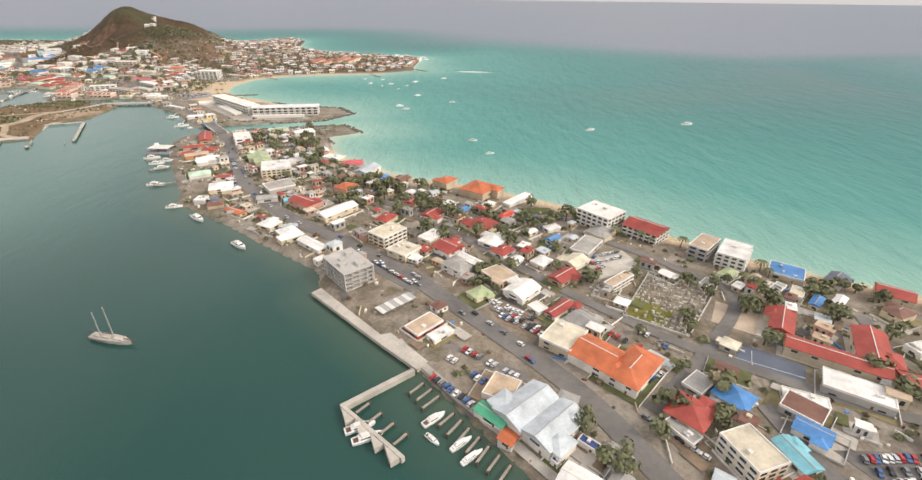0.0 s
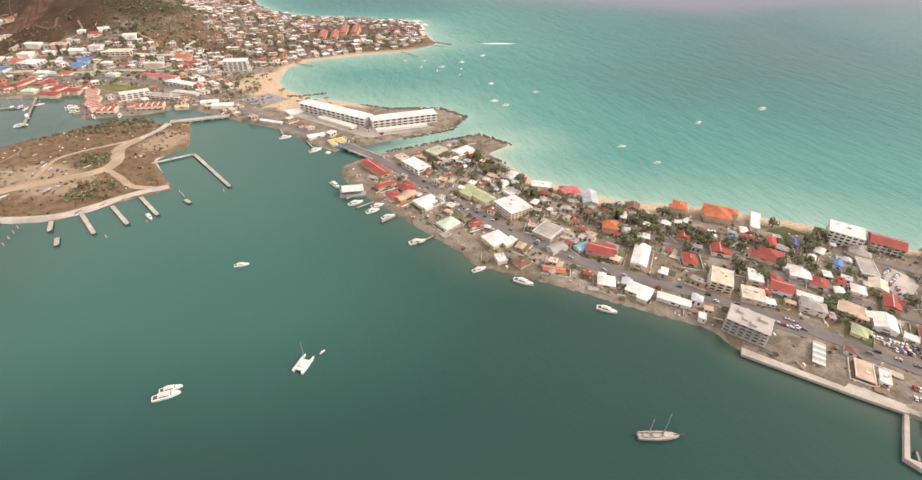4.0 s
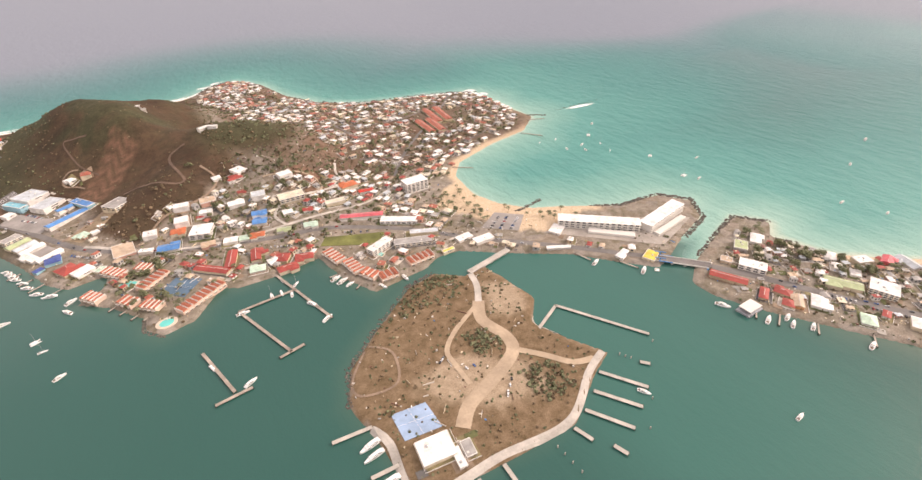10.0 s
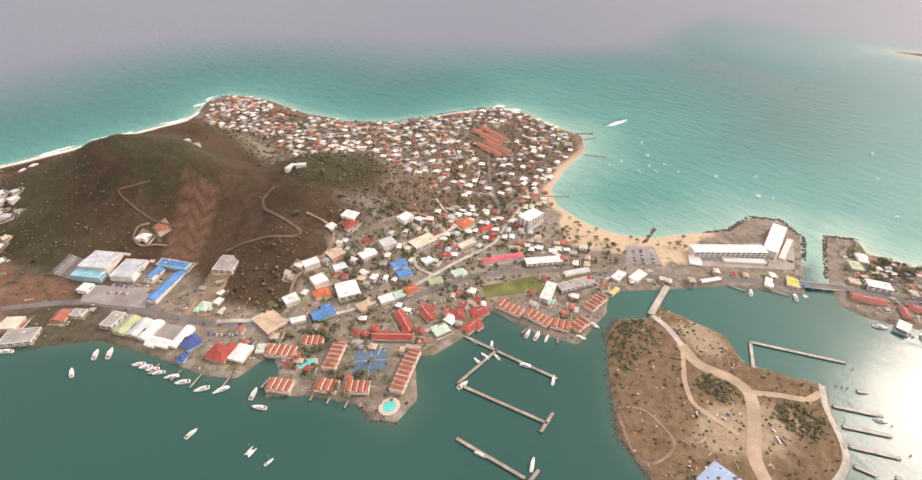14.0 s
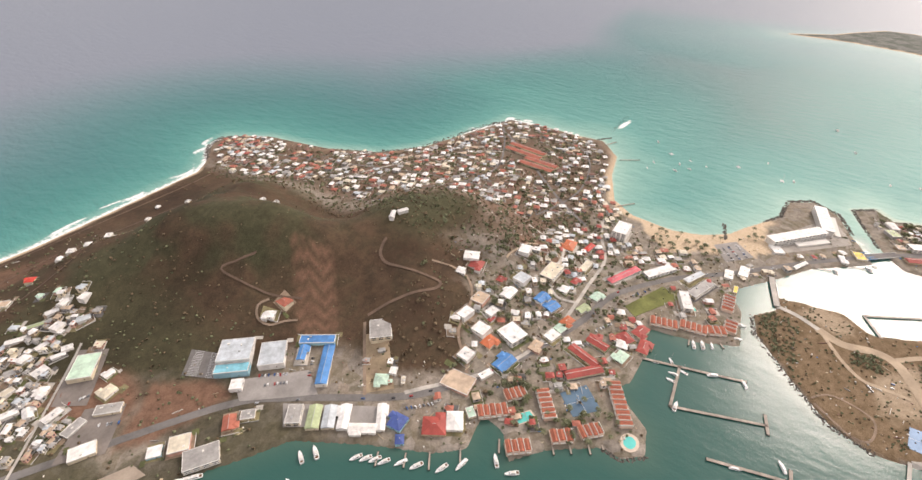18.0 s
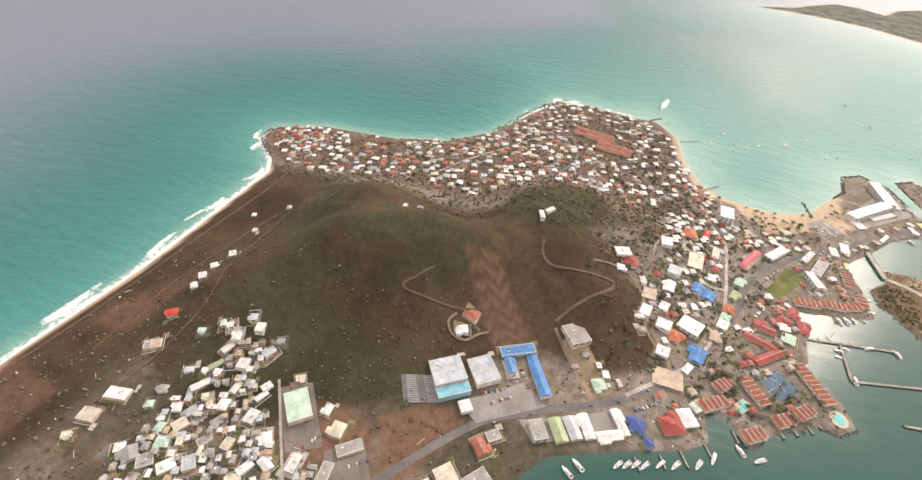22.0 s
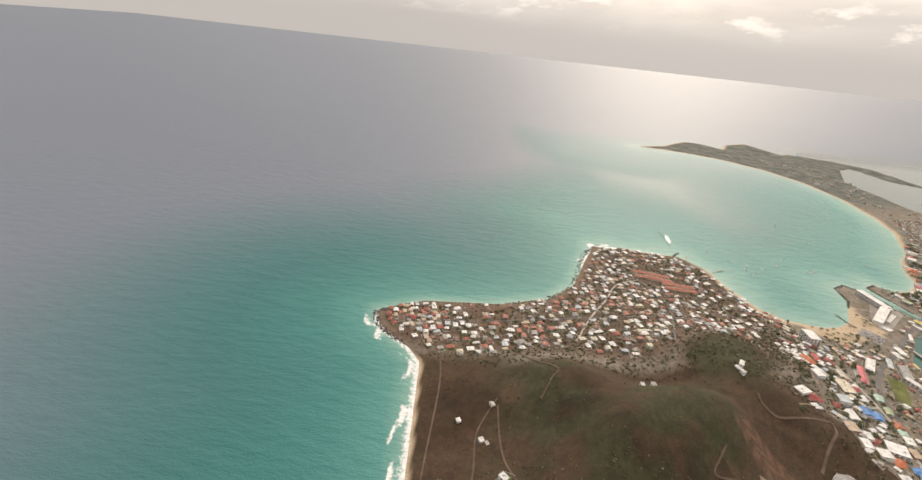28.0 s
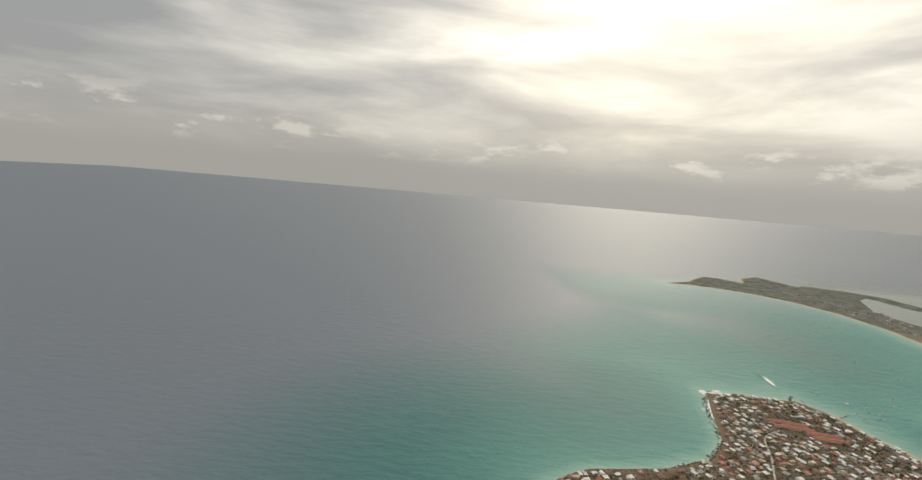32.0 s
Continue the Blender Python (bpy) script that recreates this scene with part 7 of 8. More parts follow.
for x, y, kind, turn, s in ((-232.8, 175.9, "yacht", 190, 0.9), (-233.2, 172.7, "yacht", 190, 0.9), (-233, 164.5, "yacht", 185, 1.0), (-226.6, 228.9, "yacht", 30, 0.7), (-228.6, 238.7, "yacht", -60, 0.8),
                            (-233.5, 248.8, "sailboat", 80, 1.2), (-236.5, 251.6, "yacht", 90, 0.6), (-234.5, 259.2, "sailboat", 100, 1.2), (-240, 251.7, "sailboat", 90, 1.3), (-230.6, 253.9, "sailboat", 40, 1.2),
                            (-250.8, 247.6, "motorboat", 0, 1.2), (-254.7, 214.4, "yacht", 30, 0.7), (-263.6, 226.4, "yacht", -70, 0.6), (-213.3, 242.4, "yacht", 20, 0.6), (-215.1, 245.6, "motorboat", 20, 1.3), (-216.8, 248.6, "motorboat", 20, 1.2),
                            (-203.8, 234.5, "motorboat", -60, 1.2), (-194.4, 234.7, "motorboat", -80, 1.2), (-303.2, 289.5, "motorboat", 40, 1.2), (-304, 283.4, "motorboat", 130, 1.2), (-310.4, 297.7, "yacht", 170, 0.8), (-314.8, 302.1, "motorboat", 160, 1.2),
                            (-323.1, 318.2, "motorboat", 150, 1.1), (-324.1, 321, "motorboat", 150, 1.1), (-325.5, 323.6, "motorboat", 150, 1.1), (-326.9, 326.3, "motorboat", 150, 1.1), (-320.4, 313.7, "yacht", 150, 0.7), (-318.5, 309, "motorboat", 150, 1.2),
                            (-332.8, 338, "motorboat", 60, 1.3), (-336.5, 340.6, "motorboat", 60, 1.2), (-358.7, 361.9, "motorboat", 140, 1.2), (-360.6, 363.3, "motorboat", 140, 1.2), (-362.6, 365, "motorboat", 140, 1.2), (-364.6, 366, "motorboat", 140, 1.2),
                            (-312, 271, "catamaran", 20, 0.7), (-322.6, 288, "motorboat", 15, 1.0), (-309.5, 264.6, "sailboat", 5, 1.0), (-303.8, 248.5, "motorboat", 30, 1.0), (-344, 336.8, "motorboat", 80, 1.1),
                            (-16.5, 42.7, "motorboat", 25, 1.0), (-15.3, 41.2, "motorboat", 25, 1.0), (-7.4, 44.2, "motorboat", 40, 0.9), (-3.9, 40.6, "yacht", 40, 0.5), (-2.6, 38.8, "yacht", 40, 0.5), (-66.9, 102.3, "motorboat", -35, 1.3),
                            (-89.4, 123.8, "motorboat", 10, 1.2), (-95.7, 137.8, "motorboat", 20, 1.1), (-99.8, 141.9, "motorboat", 20, 1.1), (-98, 144.7, "motorboat", 15, 1.1), (-104.4, 147.4, "motorboat", 20, 1.2), (-51.5, 89.3, "motorboat", -35, 1.2),
                            (-76.2, 109.1, "motorboat", 15, 1.0), (-110.2, 159.8, "motorboat", -60, 1.3), (-127.9, 201.7, "motorboat", 20, 1.2), (-116.6, 188, "motorboat", 30, 1.3), (-161.1, 149.7, "motorboat", -60, 1.0)):
    boat(kind, x, y, turn, s)

for x, y in ((-192.8, 149.9), (-192.6, 147.4), (-192.5, 144.7), (-192.3, 141.7), (-156.3, 163.3), (-155.4, 161.8), (-154.5, 160.4), (-143.5, 161.5), (-169, 141), (-161, 147)):
    bm = bmesh.new()
    bmesh.ops.create_cone(bm, cap_ends=True, segments=8, radius1=0.2, radius2=0.17, depth=3.0)
    ob = part("mooring_post", bm, CONCRETE)
    ob.location = (x, y, -0.6)
    tagged(ob, "pale round mooring post standing in the lagoon", "post", "mooring posts")
boat("motorboat", -7.4, 41.1, -42, 0.6)

# ---- bridge, breakwaters, cemetery ----
def road_bridge():
    x0, y0, x1, y1 = -109.5, 192.8, -94.4, 175.3
    run = math.hypot(x1 - x0, y1 - y0)
    top = empty("road_bridge", pose(x0, y0, 0, 0, 0, math.degrees(math.atan2(y1 - y0, x1 - x0))))
    bm = bmesh.new()
    box(bm, 0, run, -1.9, 1.9, 0.75, 1.05)
    part("deck", bm, ASPHALT, top)
    for s in (-1, 1):
        piece("parapet", SLAB, top, run / 2, s * 1.95, 0.8, run, 0.16, 0.5)
    for u in (0.22, 0.4, 0.6, 0.78):
        piece("bridge_pier", RAW, top, run * u, 0, -3, 0.8, 3.4, 3.75)
    steel = unit_box("girder", matter("blue bridge paint", (0.1, 0.28, 0.55), 0.5))
    for s in (-1, 1):
        piece("girder", steel, top, run * 0.3, s * 2.1, 1.0, 5.0, 0.25, 0.35)
        piece("girder", steel, top, run * 0.2, s * 2.1, 1.0, 0.4, 0.4, 1.6)
        ob = piece("girder", steel, top, run * 0.2, s * 2.1, 2.5, 4.2, 0.25, 0.25)
    house(-112.2, 185.5, 1.6, 1.6, 1.4, 40, "white", "white", "flat")
    tagged(top, "asphalt drawbridge over the channel with blue steel girders", "bridge")


road_bridge()


def causeway():
    top = empty("causeway", pose(-172.8, 223, 0, 0, 0, 10.9))
    bm = bmesh.new()
    box(bm, 0, 21.8, -1.2, 1.2, 0.5, 0.95)
    part("deck", bm, CONCRETE, top)
    for s in (-1, 1):
        piece("kerb", RAW, top, 10.9, s * 1.15, 0.95, 21.8, 0.2, 0.18)
    for u in (3.5, 7.4, 11.3, 15.2, 19.1):
        piece("support", RAW, top, u, 0, -2, 0.5, 2.2, 2.5)
    tagged(top, "pale concrete causeway bridge to the dry island", "bridge")


causeway()
ROCK = matter("dark wet boulder", (0.16, 0.14, 0.125), 0.9, 0.35, 0.8, bump=0.5, island=0.6)


def boulders(name, pts, wide, count, size, label, z=0.0):
    """A bank of loose rocks along a line."""
    heap = Heap()
    pts = [Vector(p) for p in pts]
    for k in range(count):
        i = rng.randrange(len(pts) - 1)
        p = pts[i].lerp(pts[i + 1], rng.random())
        x, y = p.x + rng.uniform(-wide, wide), p.y + rng.uniform(-wide, wide)
        r = rng.uniform(*size)
        vs = []
        for a, b in ((0, 1), (0, -1), (0, 0), (1.57, 0), (3.14, 0), (4.71, 0)):
            c = math.sqrt(max(0, 1 - b * b))
            vs.append((x + r * c * math.cos(a + k) * rng.uniform(0.7, 1.2), y + r * c * math.sin(a + k) * rng.uniform(0.7, 1.2), z + max(0, ground_z(x, y)) + r * b * rng.uniform(0.5, 0.8)))
        heap.add(vs, ((0, 2, 3), (0, 3, 4), (0, 4, 5), (0, 5, 2), (1, 3, 2), (1, 4, 3), (1, 5, 4), (1, 2, 5)))
    heap.done(name, [ROCK], label, "rocks")


boulders("boulder_bank", [(-85.6, 228.3), (-63.4, 226.2), (-54.1, 213.9), (-63.7, 199.9), (-84.2, 194.3)], 1.0, 420, (0.3, 0.8), "dark boulder breakwater round the hotel point")
boulders("boulder_bank", [(-91, 183), (-67, 190.2), (-52.8, 193.6), (-44, 181.6)], 0.9, 260, (0.3, 0.8), "dark boulder mole at the channel mouth")
boulders("boulder_bank", [(-129.5, 250.4), (-112.6, 253.9)], 0.8, 90, (0.3, 0.7), "dark boulder groyne on the beach")
boulders("boulder_bank", [(-97.4, 235.3), (-82.9, 227.3)], 0.8, 90, (0.3, 0.7), "dark boulder groyne off the beach")
boulders("boulder_bank", [(-19.2, 349.8), (1.9, 350.4), (20.7, 350.2)], 1.4, 45, (0.2, 0.5), "low dark rocks breaking the surf off the point", 0.05)
boulders("boulder_bank", [(-31.8, 346.5), (-42.2, 354)], 1.2, 60, (0.3, 0.8), "dark rocks at the tip of the point")
boulders("boulder_bank", [(-40.2, 422.1), (-66.3, 437), (-129.2, 452.6), (-155.5, 473.8), (-172.4, 508.8), (-182.3, 557.1), (-200.3, 582.2), (-214.4, 576.5), (-230.5, 556.7)], 1.8, 700, (0.3, 1.0), "dark shore rocks below the houses")
boulders("boulder_bank", [(-233.3, 190.3), (-228.7, 203.1), (-217.4, 213), (-196, 229.1), (-184, 231.2)], 0.9, 260, (0.25, 0.6), "dark boulder shore of the dry island")
boulders("boulder_bank", [(-275.5, 250.5), (-280.9, 256.7), (-280.6, 263.1)], 0.6, 90, (0.25, 0.5), "pale boulder edge round the pool terrace")
boulders("boulder_bank", [(-61.8, 181.9), (-54.9, 172.8), (-50.8, 166.7)], 0.8, 30, (0.3, 0.8), "dark rocks off the beach")
pier(-66.7, 327.9, -59, 316.7, 0.8), pier(-128.9, 308.9, -120.1, 301.8, 0.7), pier(-48.8, 344.8, -37.8, 340.3, 0.8)


def grave_model():
    bm = bmesh.new()
    box(bm, -0.32, 0.32, -0.16, 0.16, 0, 0.2)
    box(bm, -0.36, -0.28, -0.15, 0.15, 0.2, 0.5)
    box(bm, -0.2, 0.28, -0.12, 0.12, 0.2, 0.25)
    me = bpy.data.meshes.new("grave")
    bm.to_mesh(me)
    bm.free()
    me.materials.append(matter("white tomb render", (0.68, 0.66, 0.6), 0.85, 0.3, 0.6, object_tint=0.6))
    return me


def cemetery():
    ring = np.array([(22.7, 66), (32.3, 80.8), (42.5, 75), (31.4, 60.5)])
    me = grave_model()
    u0, u1, v = ring[0], ring[1], ring[3] - ring[0]
    for i in range(15):
        for j in range(12):
            a, b = (i + rng.uniform(0.2, 0.8)) / 15, (j + rng.uniform(0.2, 0.8)) / 12
            if rng.random() < 0.12 or (a < 0.35 and b < 0.35 and rng.random() < 0.8):
                continue
            p = u0 + (u1 - u0) * a + v * b * (1 + 0.1 * a)
            ob = new("grave", me)
            ob.matrix_basis = pose(p[0], p[1], ground_z(*p), 0, 0, 58 + rng.uniform(-10, 10) + rng.choice((0, 90))) @ Matrix.Scale(rng.uniform(0.8, 1.25), 4)
            tagged(ob, "white rendered raised tomb on dry grass", "tomb", "tombs in the cemetery")
    for p, q in zip(ring, np.roll(ring, -1, 0)):
        run = math.hypot(*(q - p))
        bm = bmesh.new()
        box(bm, 0, run, -0.08, 0.08, -0.3, 0.4)
        ob = part("boundary_wall", bm, matter("white tomb render", (0.68, 0.66, 0.6)))
        ob.matrix_basis = pose(p[0], p[1], ground_z(*p), 0, 0, math.degrees(math.atan2(q[1] - p[1], q[0] - p[0])))
        tagged(ob, "low white wall round the cemetery", "wall", kind="structure")
    taken.append((32.5, 70.5, 9))


cemetery()
lot("grass", [(23.4, 66.5), (27, 71.9), (31.6, 67), (28.6, 63.3)], matter("yellow green grass", (0.2, 0.19, 0.04), 0.95, 0.4, 2), "yellow green grass corner of the cemetery", None, 0.03, "grass")
lot("grass", [(9.2, 110), (17.3, 111.6), (20.7, 105.9), (13.6, 101.2)], matter("dark rough grass", (0.075, 0.085, 0.03), 0.95, 0.4, 2), "rough green plot behind the beach", None, 0.05, "grass")
lot("pavement", [(20.5, 94.9), (25.8, 98.8), (29.2, 94.2), (23.9, 90.3)], CONCRETE, "pale concrete yard beside the apartments")
lot("pavement", [(36.8, 64.8), (43.5, 60.5), (47.6, 65.8), (40.3, 70.7)], matter("pale school yard", (0.45, 0.36, 0.28), 0.9, 0.2, 2), "pale bare school yard between red roofs")

# ---- trees and shrubs ----
LEAF = matter("dusty green leaves", (0.215, 0.23, 0.13), 0.8, 0.35, 0.5, island=0.55, object_tint=0.35)
DRYLEAF = matter("dry brown scrub leaves", (0.2, 0.145, 0.09), 0.9, 0.3, 0.6, island=0.4)
BARK = matter("grey brown bark", (0.12, 0.09, 0.07), 0.9, 0.3, 0.4)


def crown_mesh(seed, leaves=150, lobes=6):
    r = random.Random(seed)
    bm = bmesh.new()
    hubs = [(r.uniform(-0.6, 0.6), r.uniform(-0.6, 0.6), r.uniform(0.75, 1.5), r.uniform(0.35, 0.6)) for _ in range(lobes)]
    for _ in range(leaves):
        x, y, z, s = r.choice(hubs)
        d = Vector((r.gauss(0, 1), r.gauss(0, 1), r.gauss(0, 0.8))).normalized()
        p = Vector((x, y, z)) + d * s * r.uniform(0.7, 1.05)
        n = (d + Vector((r.uniform(-0.6, 0.6), r.uniform(-0.6, 0.6), r.uniform(-0.2, 0.8)))).normalized()
        a = n.orthogonal().normalized() * r.uniform(0.14, 0.27)
        b = n.cross(a).normalized() * r.uniform(0.14, 0.27)
        bm.faces.new([bm.verts.new(p + q) for q in (-a, b * 0.8, a, -b * 0.8)])
    me = bpy.data.meshes.new("crown")
    bm.to_mesh(me)
    bm.free()
    me.materials.append(LEAF)
    return me


def trunk_mesh():
    bm = bmesh.new()
    for x, y, z, r0, r1, base in ((0.05, 0.0, 0.9, 0.1, 0.06, (0, 0, -0.3)), (0.4, 0.2, 1.2, 0.05, 0.025, (0.04, 0, 0.6)), (-0.35, -0.25, 1.15, 0.05, 0.025, (0.03, 0, 0.55)), (-0.05, 0.4, 1.3, 0.045, 0.02, (0.04, 0, 0.7))):
        low = [bm.verts.new((base[0] + r0 * math.cos(a), base[1] + r0 * math.sin(a), base[2])) for a in np.linspace(0, 2 * math.pi, 6, False)]
        high = [bm.verts.new((x + r1 * math.cos(a), y + r1 * math.sin(a), z)) for a in np.linspace(0, 2 * math.pi, 6, False)]
        for i in range(6):
            bm.faces.new((low[i], low[(i + 1) % 6], high[(i + 1) % 6], high[i]))
    me = bpy.data.meshes.new("trunk")
    bm.to_mesh(me)
    bm.free()
    me.materials.append(BARK)
    return me


CROWNS, TRUNK = [crown_mesh(k) for k in range(5)], trunk_mesh()


def tree(x, y, s):
    top = empty("tree", pose(x, y, ground_z(x, y), 0, 0, rng.uniform(0, 360)) @ Matrix.Diagonal((s, s * rng.uniform(0.85, 1.15), s * rng.uniform(0.8, 1.1), 1)))
    new("trunk", TRUNK).parent = top
    new("crown", rng.choice(CROWNS)).parent = top
    tagged(top, "broad leafy tropical tree with a dusty green crown", "tree", "trees in the town")


def palm_parts():
    bm = bmesh.new()
    prev = None
    for z, dx, r in ((-0.2, 0, 0.07), (0.8, 0.06, 0.055), (1.7, 0.2, 0.05)):
        ring = [bm.verts.new((dx + r * math.cos(a), r * math.sin(a), z)) for a in np.linspace(0, 2 * math.pi, 5, False)]
        if prev:
            for i in range(5):
                bm.faces.new((prev[i], prev[(i + 1) % 5], ring[(i + 1) % 5], ring[i]))
        prev = ring
    stem = bpy.data.meshes.new("trunk")
    bm.to_mesh(stem)
    bm.free()
    stem.materials.append(BARK)
    bm = bmesh.new()
    for k in range(11):
        a, w = k * 2 * math.pi / 11, 0.09
        c, s = math.cos(a), math.sin(a)
        rows = []
        for d, z in ((0.0, 1.7), (0.35, 1.88), (0.7, 1.75), (0.95, 1.45)):
            rows.append([bm.verts.new((0.2 + c * d - s * e, s * d + c * e, z - abs(e) * 0.6)) for e in (-w, 0, w)])
            w *= 0.95 if d else 1.4
        for p, q in zip(rows, rows[1:]):
            for i in range(2):
                bm.faces.new((p[i], p[i + 1], q[i + 1], q[i]))
    fronds = bpy.data.meshes.new("fronds")
    bm.to_mesh(fronds)
    bm.free()
    fronds.materials.append(LEAF)
    return stem, fronds


PALM = palm_parts()


def palm(x, y, s):
    top = empty("palm_tree", pose(x, y, ground_z(x, y), 0, 0, rng.uniform(0, 360)) @ Matrix.Scale(s, 4))
    new("trunk", PALM[0]).parent = top
    new("fronds", PALM[1]).parent = top
    tagged(top, "slim coconut palm with drooping green fronds", "palm", "palms by the beach")


def free_spot(x, y, r, clear=0.55):
    return not any((x - a) ** 2 + (y - b) ** 2 < (r + c * clear) ** 2 for a, b, c in taken.near(x, y)) and not on_road(x, y, r * 0.5)


def grove(cx, cy, wide, count, size=(0.9, 2.0), kind=tree):
    made = 0
    for _ in range(count * 8):
        x, y = rng.gauss(cx, wide), rng.gauss(cy, wide)
        if ground_z(x, y) > 0.3 and free_spot(x, y, 0.5):
            kind(x, y, rng.uniform(*size))
            made += 1
            if made >= count:
                break


for cx, cy, wide, count in ((-69.2, 167.2, 6, 16), (-57.4, 159.9, 5, 12), (-46.9, 144.9, 6, 14), (-25.4, 115.1, 6, 22), (-15.4, 111.6, 5, 12), (-35.9, 125.1, 6, 14), (-1.8, 101.5, 5, 8), (15.4, 103.8, 4, 8), (0.3, 75.8, 3, 5), (22.2, 78.3, 4, 6), (43.7, 63.7, 3, 5),
                            (37.6, 68.4, 4, 4), (50.8, 66.3, 6, 8), (61.4, 72.6, 7, 10), (59.4, 51.5, 6, 8), (58.4, 34.7, 6, 6), (25.9, 46.7, 6, 6), (14.5, 38.5, 3, 6), (-10, 94.6, 5, 6), (7.3, 90.4, 6, 8),
                            (-122.4, 292.8, 5, 6), (-156.7, 254.8, 6, 8), (-276, 293.5, 4, 8), (-290, 274.5, 8, 6), (-279.8, 301.4, 6, 8), (-216.5, 283.9, 5, 5), (-189.3, 286.8, 6, 6), (-238.9, 319.1, 16, 16), (-208.4, 310.2, 12, 12), (-135.9, 336.4, 16, 12)):
    grove(cx, cy, wide, count)
for cx, cy, wide, count in ((-145, 276.1, 6, 18), (-141, 257.5, 5, 12), (-121.5, 235, 6, 10), (-277.3, 276.6, 12, 16), (-270.6, 265.3, 5, 6), (30.1, 97.9, 5, 4), (49, 87.3, 6, 5), (-36.7, 140.7, 6, 6), (-52.9, 170.7, 5, 6)):
    grove(cx, cy, wide, count, (0.9, 1.4), palm)


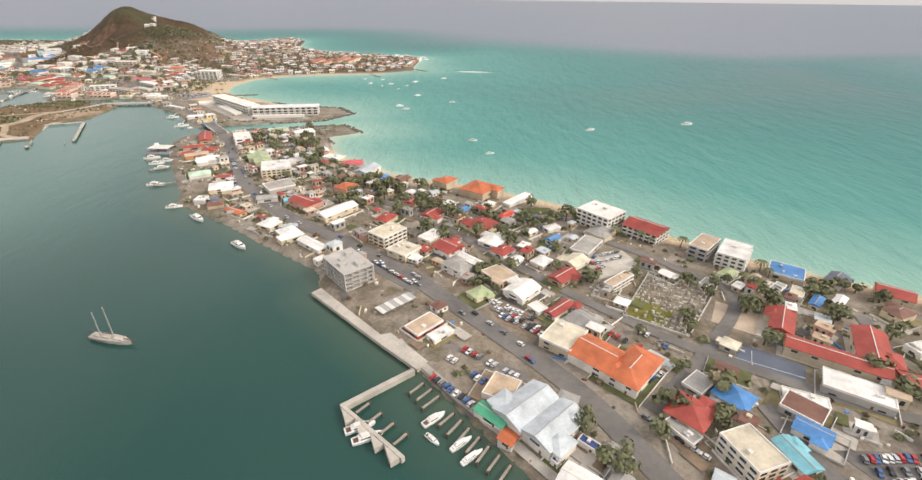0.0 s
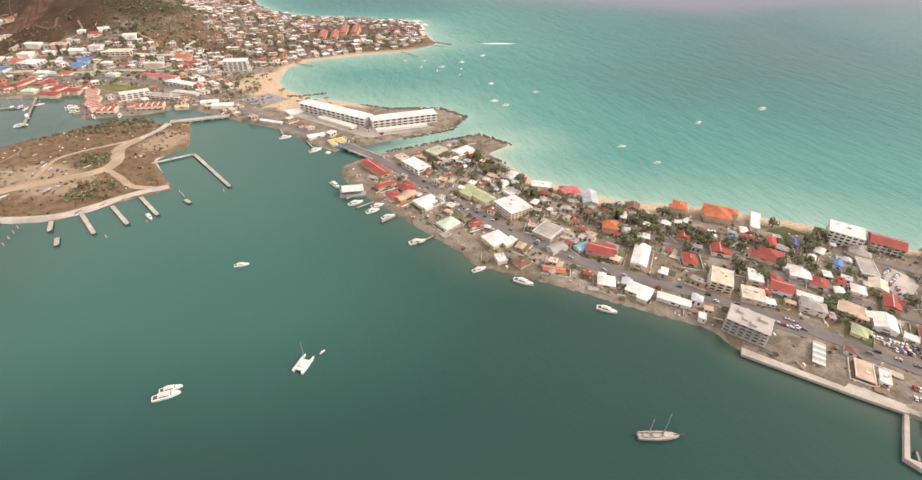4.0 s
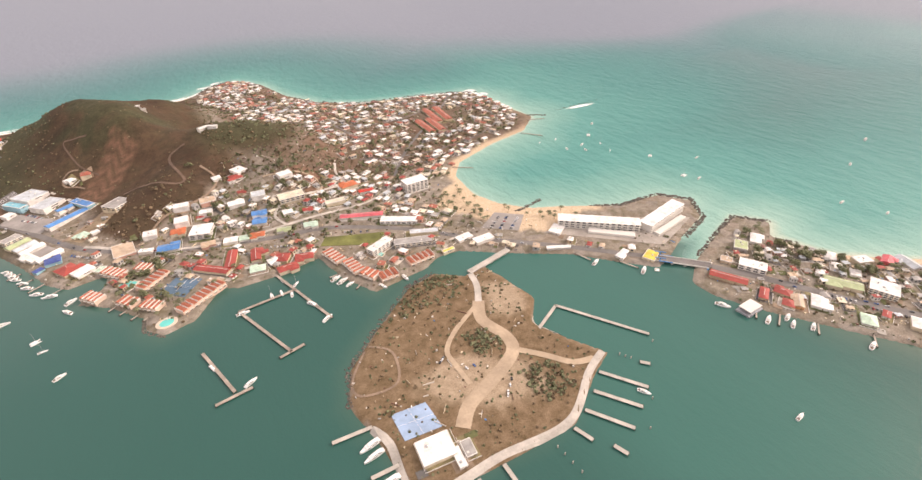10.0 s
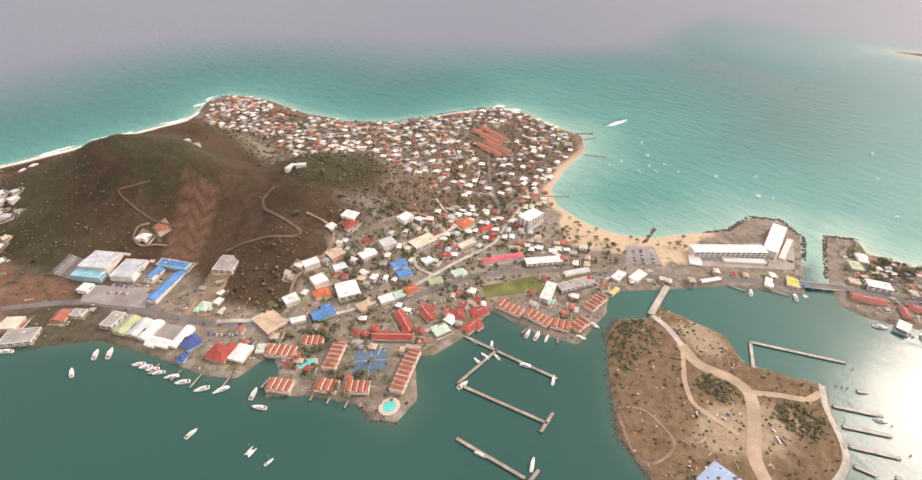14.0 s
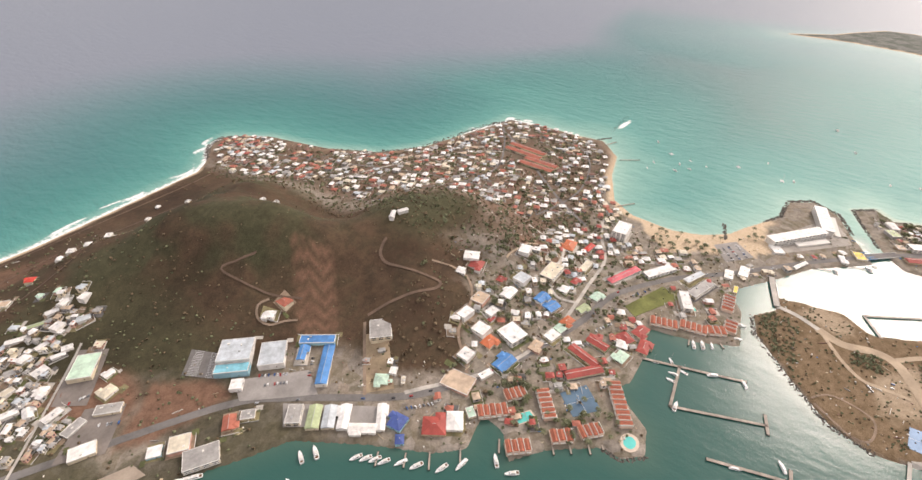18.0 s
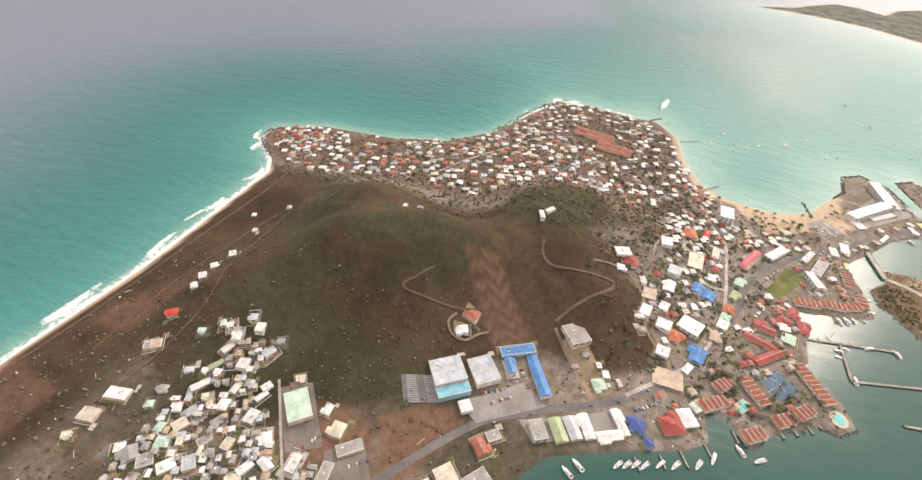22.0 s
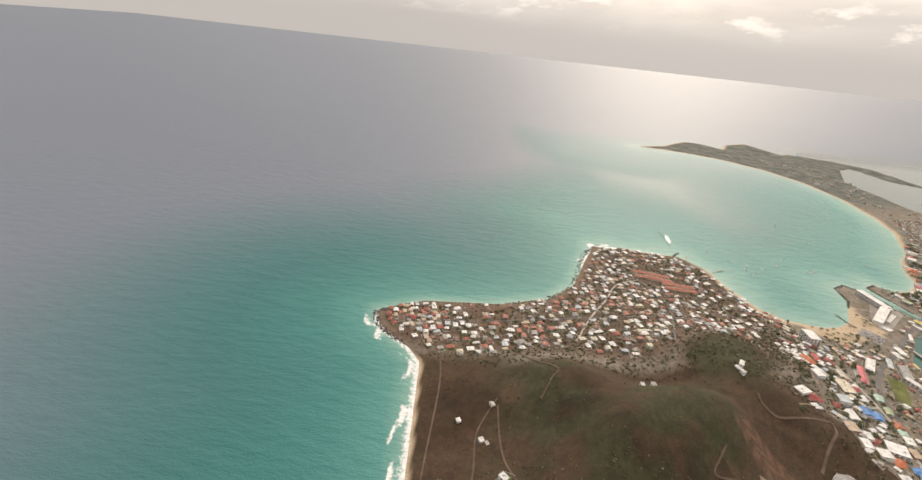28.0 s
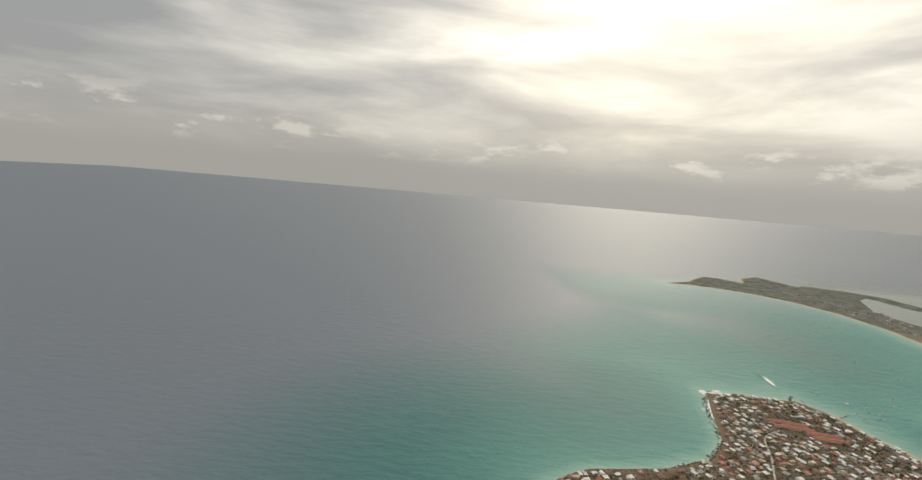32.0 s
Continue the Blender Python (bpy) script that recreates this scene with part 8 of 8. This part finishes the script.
def scrub():
    """Low dry bushes over the hills, the dry island and between the houses."""
    heaps = Heap()
    npr = np.random.RandomState(3)

    def tuft(x, y, r, mat):
        z = ground_z(x, y)
        for _ in range(8):
            a, b = npr.uniform(0, 6.28), npr.uniform(0.1, 1.2)
            d = np.array((math.cos(a) * math.cos(b), math.sin(a) * math.cos(b), math.sin(b)))
            c = np.array((x, y, z + 0.1)) + d * r * npr.uniform(0.3, 0.7)
            u = np.cross(d, (0, 0, 1))
            u = u / (np.linalg.norm(u) + 1e-6) * r * npr.uniform(0.5, 0.9)
            v = np.cross(u, d) * npr.uniform(0.6, 1.0)
            heaps.add([tuple(c - u), tuple(c + v), tuple(c + u), tuple(c - v)], ((0, 1, 2, 3),), mat)

    for count, box_, size, rule in (
            (1500, (-231.5, -45.4, 305.2, 595.9), (0.8, 1.5), lambda x, y: free_spot(x, y, 0.5, 0.7)),
            (700, (-288.8, -149, 271.1, 346.7), (0.6, 1.2), lambda x, y: free_spot(x, y, 0.4, 0.7)),
            (900, (-100.5, 140, -6.1, 198.2), (0.5, 1.1), lambda x, y: free_spot(x, y, 0.4, 0.7)),
            (160, (-192.8, -181.5, 186.2, 196.1), (0.4, 0.9), lambda x, y: True), (160, (-187.1, -175.1, 160.9, 174.1), (0.4, 0.9), lambda x, y: True), (260, (-212.3, -178, 214.2, 229.2), (0.4, 0.9), lambda x, y: True),
            (700, (-390.9, -182.3, 308.7, 510.2), (0.2, 0.6), lambda x, y: hill_height(x, y) > 3.0 and (x < -238 or hill_height(x, y) > 13) and not (x > -296 and y < 336 and hill_height(x, y) < 10)),
            (450, (-520.1, -226.6, 471, 670.5), (0.3, 0.8), lambda x, y: True),
            (700, (-236.1, -156.5, 149.7, 234), (0.25, 0.6), lambda x, y: coast_distance(np.array([x]), np.array([y]), ISLAND)[0] > 2.5),
            (9000, (-241.3, -42.3, 300.1, 599.6), (0.3, 0.85), lambda x, y: free_spot(x, y, 0.2, 0.6)),
            (3600, (-104.1, 152, -13.9, 204.8), (0.25, 0.7), lambda x, y: free_spot(x, y, 0.2, 0.6)),
            (1800, (-475.2, -309.9, 352.8, 548.5), (0.3, 0.8), lambda x, y: free_spot(x, y, 0.2, 0.6)),
            (1600, (-322.9, -147.8, 208.4, 355.3), (0.3, 0.7), lambda x, y: free_spot(x, y, 0.2, 0.6))):
        for _ in range(count):
            x, y = npr.uniform(box_[0], box_[1]), npr.uniform(box_[2], box_[3])
            if ground_z(x, y) > 0.55 and rule(x, y) and not on_road(x, y, 0.1):
                tuft(x, y, npr.uniform(*size), 0 if npr.rand() < (0.22 if hill_height(x, y) > 8 and x < -235 else 0.12 if -305 < x < -244 and y > 324 or y > 530 else 0.7) else 1)
    heaps.done("dry_scrub", [LEAF, DRYLEAF], "low dry brown and green scrub bushes", "scrub")


def clutter():
    """Sheds, water tanks, walls and yard junk too small to tell apart."""
    heap = Heap()
    npr = np.random.RandomState(9)
    for count, box_ in ((5200, (-104.1, 135.1, -11.8, 197.7)), (1300, (-320, -113.1, 175.4, 383.6)), (1500, (-221.9, -47.4, 310.2, 594.8)), (50, (-232.2, -160.8, 153.9, 224.3)), (500, (-475.2, -310.5, 357, 548.5))):
        for _ in range(count):
            x, y = npr.uniform(box_[0], box_[1]), npr.uniform(box_[2], box_[3])
            z = ground_z(x, y)
            if z < 0.55 or hill_height(x, y) > (3 if x < -238 else 15) or not free_spot(x, y, 0.1, 0.62):
                continue
            w, d, h, t = npr.uniform(0.15, 0.8), npr.uniform(0.12, 0.45), npr.uniform(0.15, 0.5), npr.uniform(0, 3.14)
            if npr.rand() < 0.2:
                w, d, h = npr.uniform(1.5, 3.5), 0.1, 0.35
            c, s = math.cos(t), math.sin(t)
            heap.add([(x + c * u - s * v, y + s * u + c * v, z + k) for k in (-0.3, h) for u, v in ((-w / 2, -d / 2), (w / 2, -d / 2), (w / 2, d / 2), (-w / 2, d / 2))],
                     ((0, 1, 5, 4), (1, 2, 6, 5), (2, 3, 7, 6), (3, 0, 4, 7), (4, 5, 6, 7)), npr.choice(6, p=(0.4, 0.2, 0.15, 0.1, 0.1, 0.05)))
    heap.done("yard_clutter", [matter(n + " render", WALLS[n]) for n in ("white", "grey", "cream", "tan")] + [matter("brown roof", ROOFS["brown"]), matter("blue roof", ROOFS["blue"])],
              "small sheds, tanks, low walls and yard junk", "clutter")


scrub()
clutter()
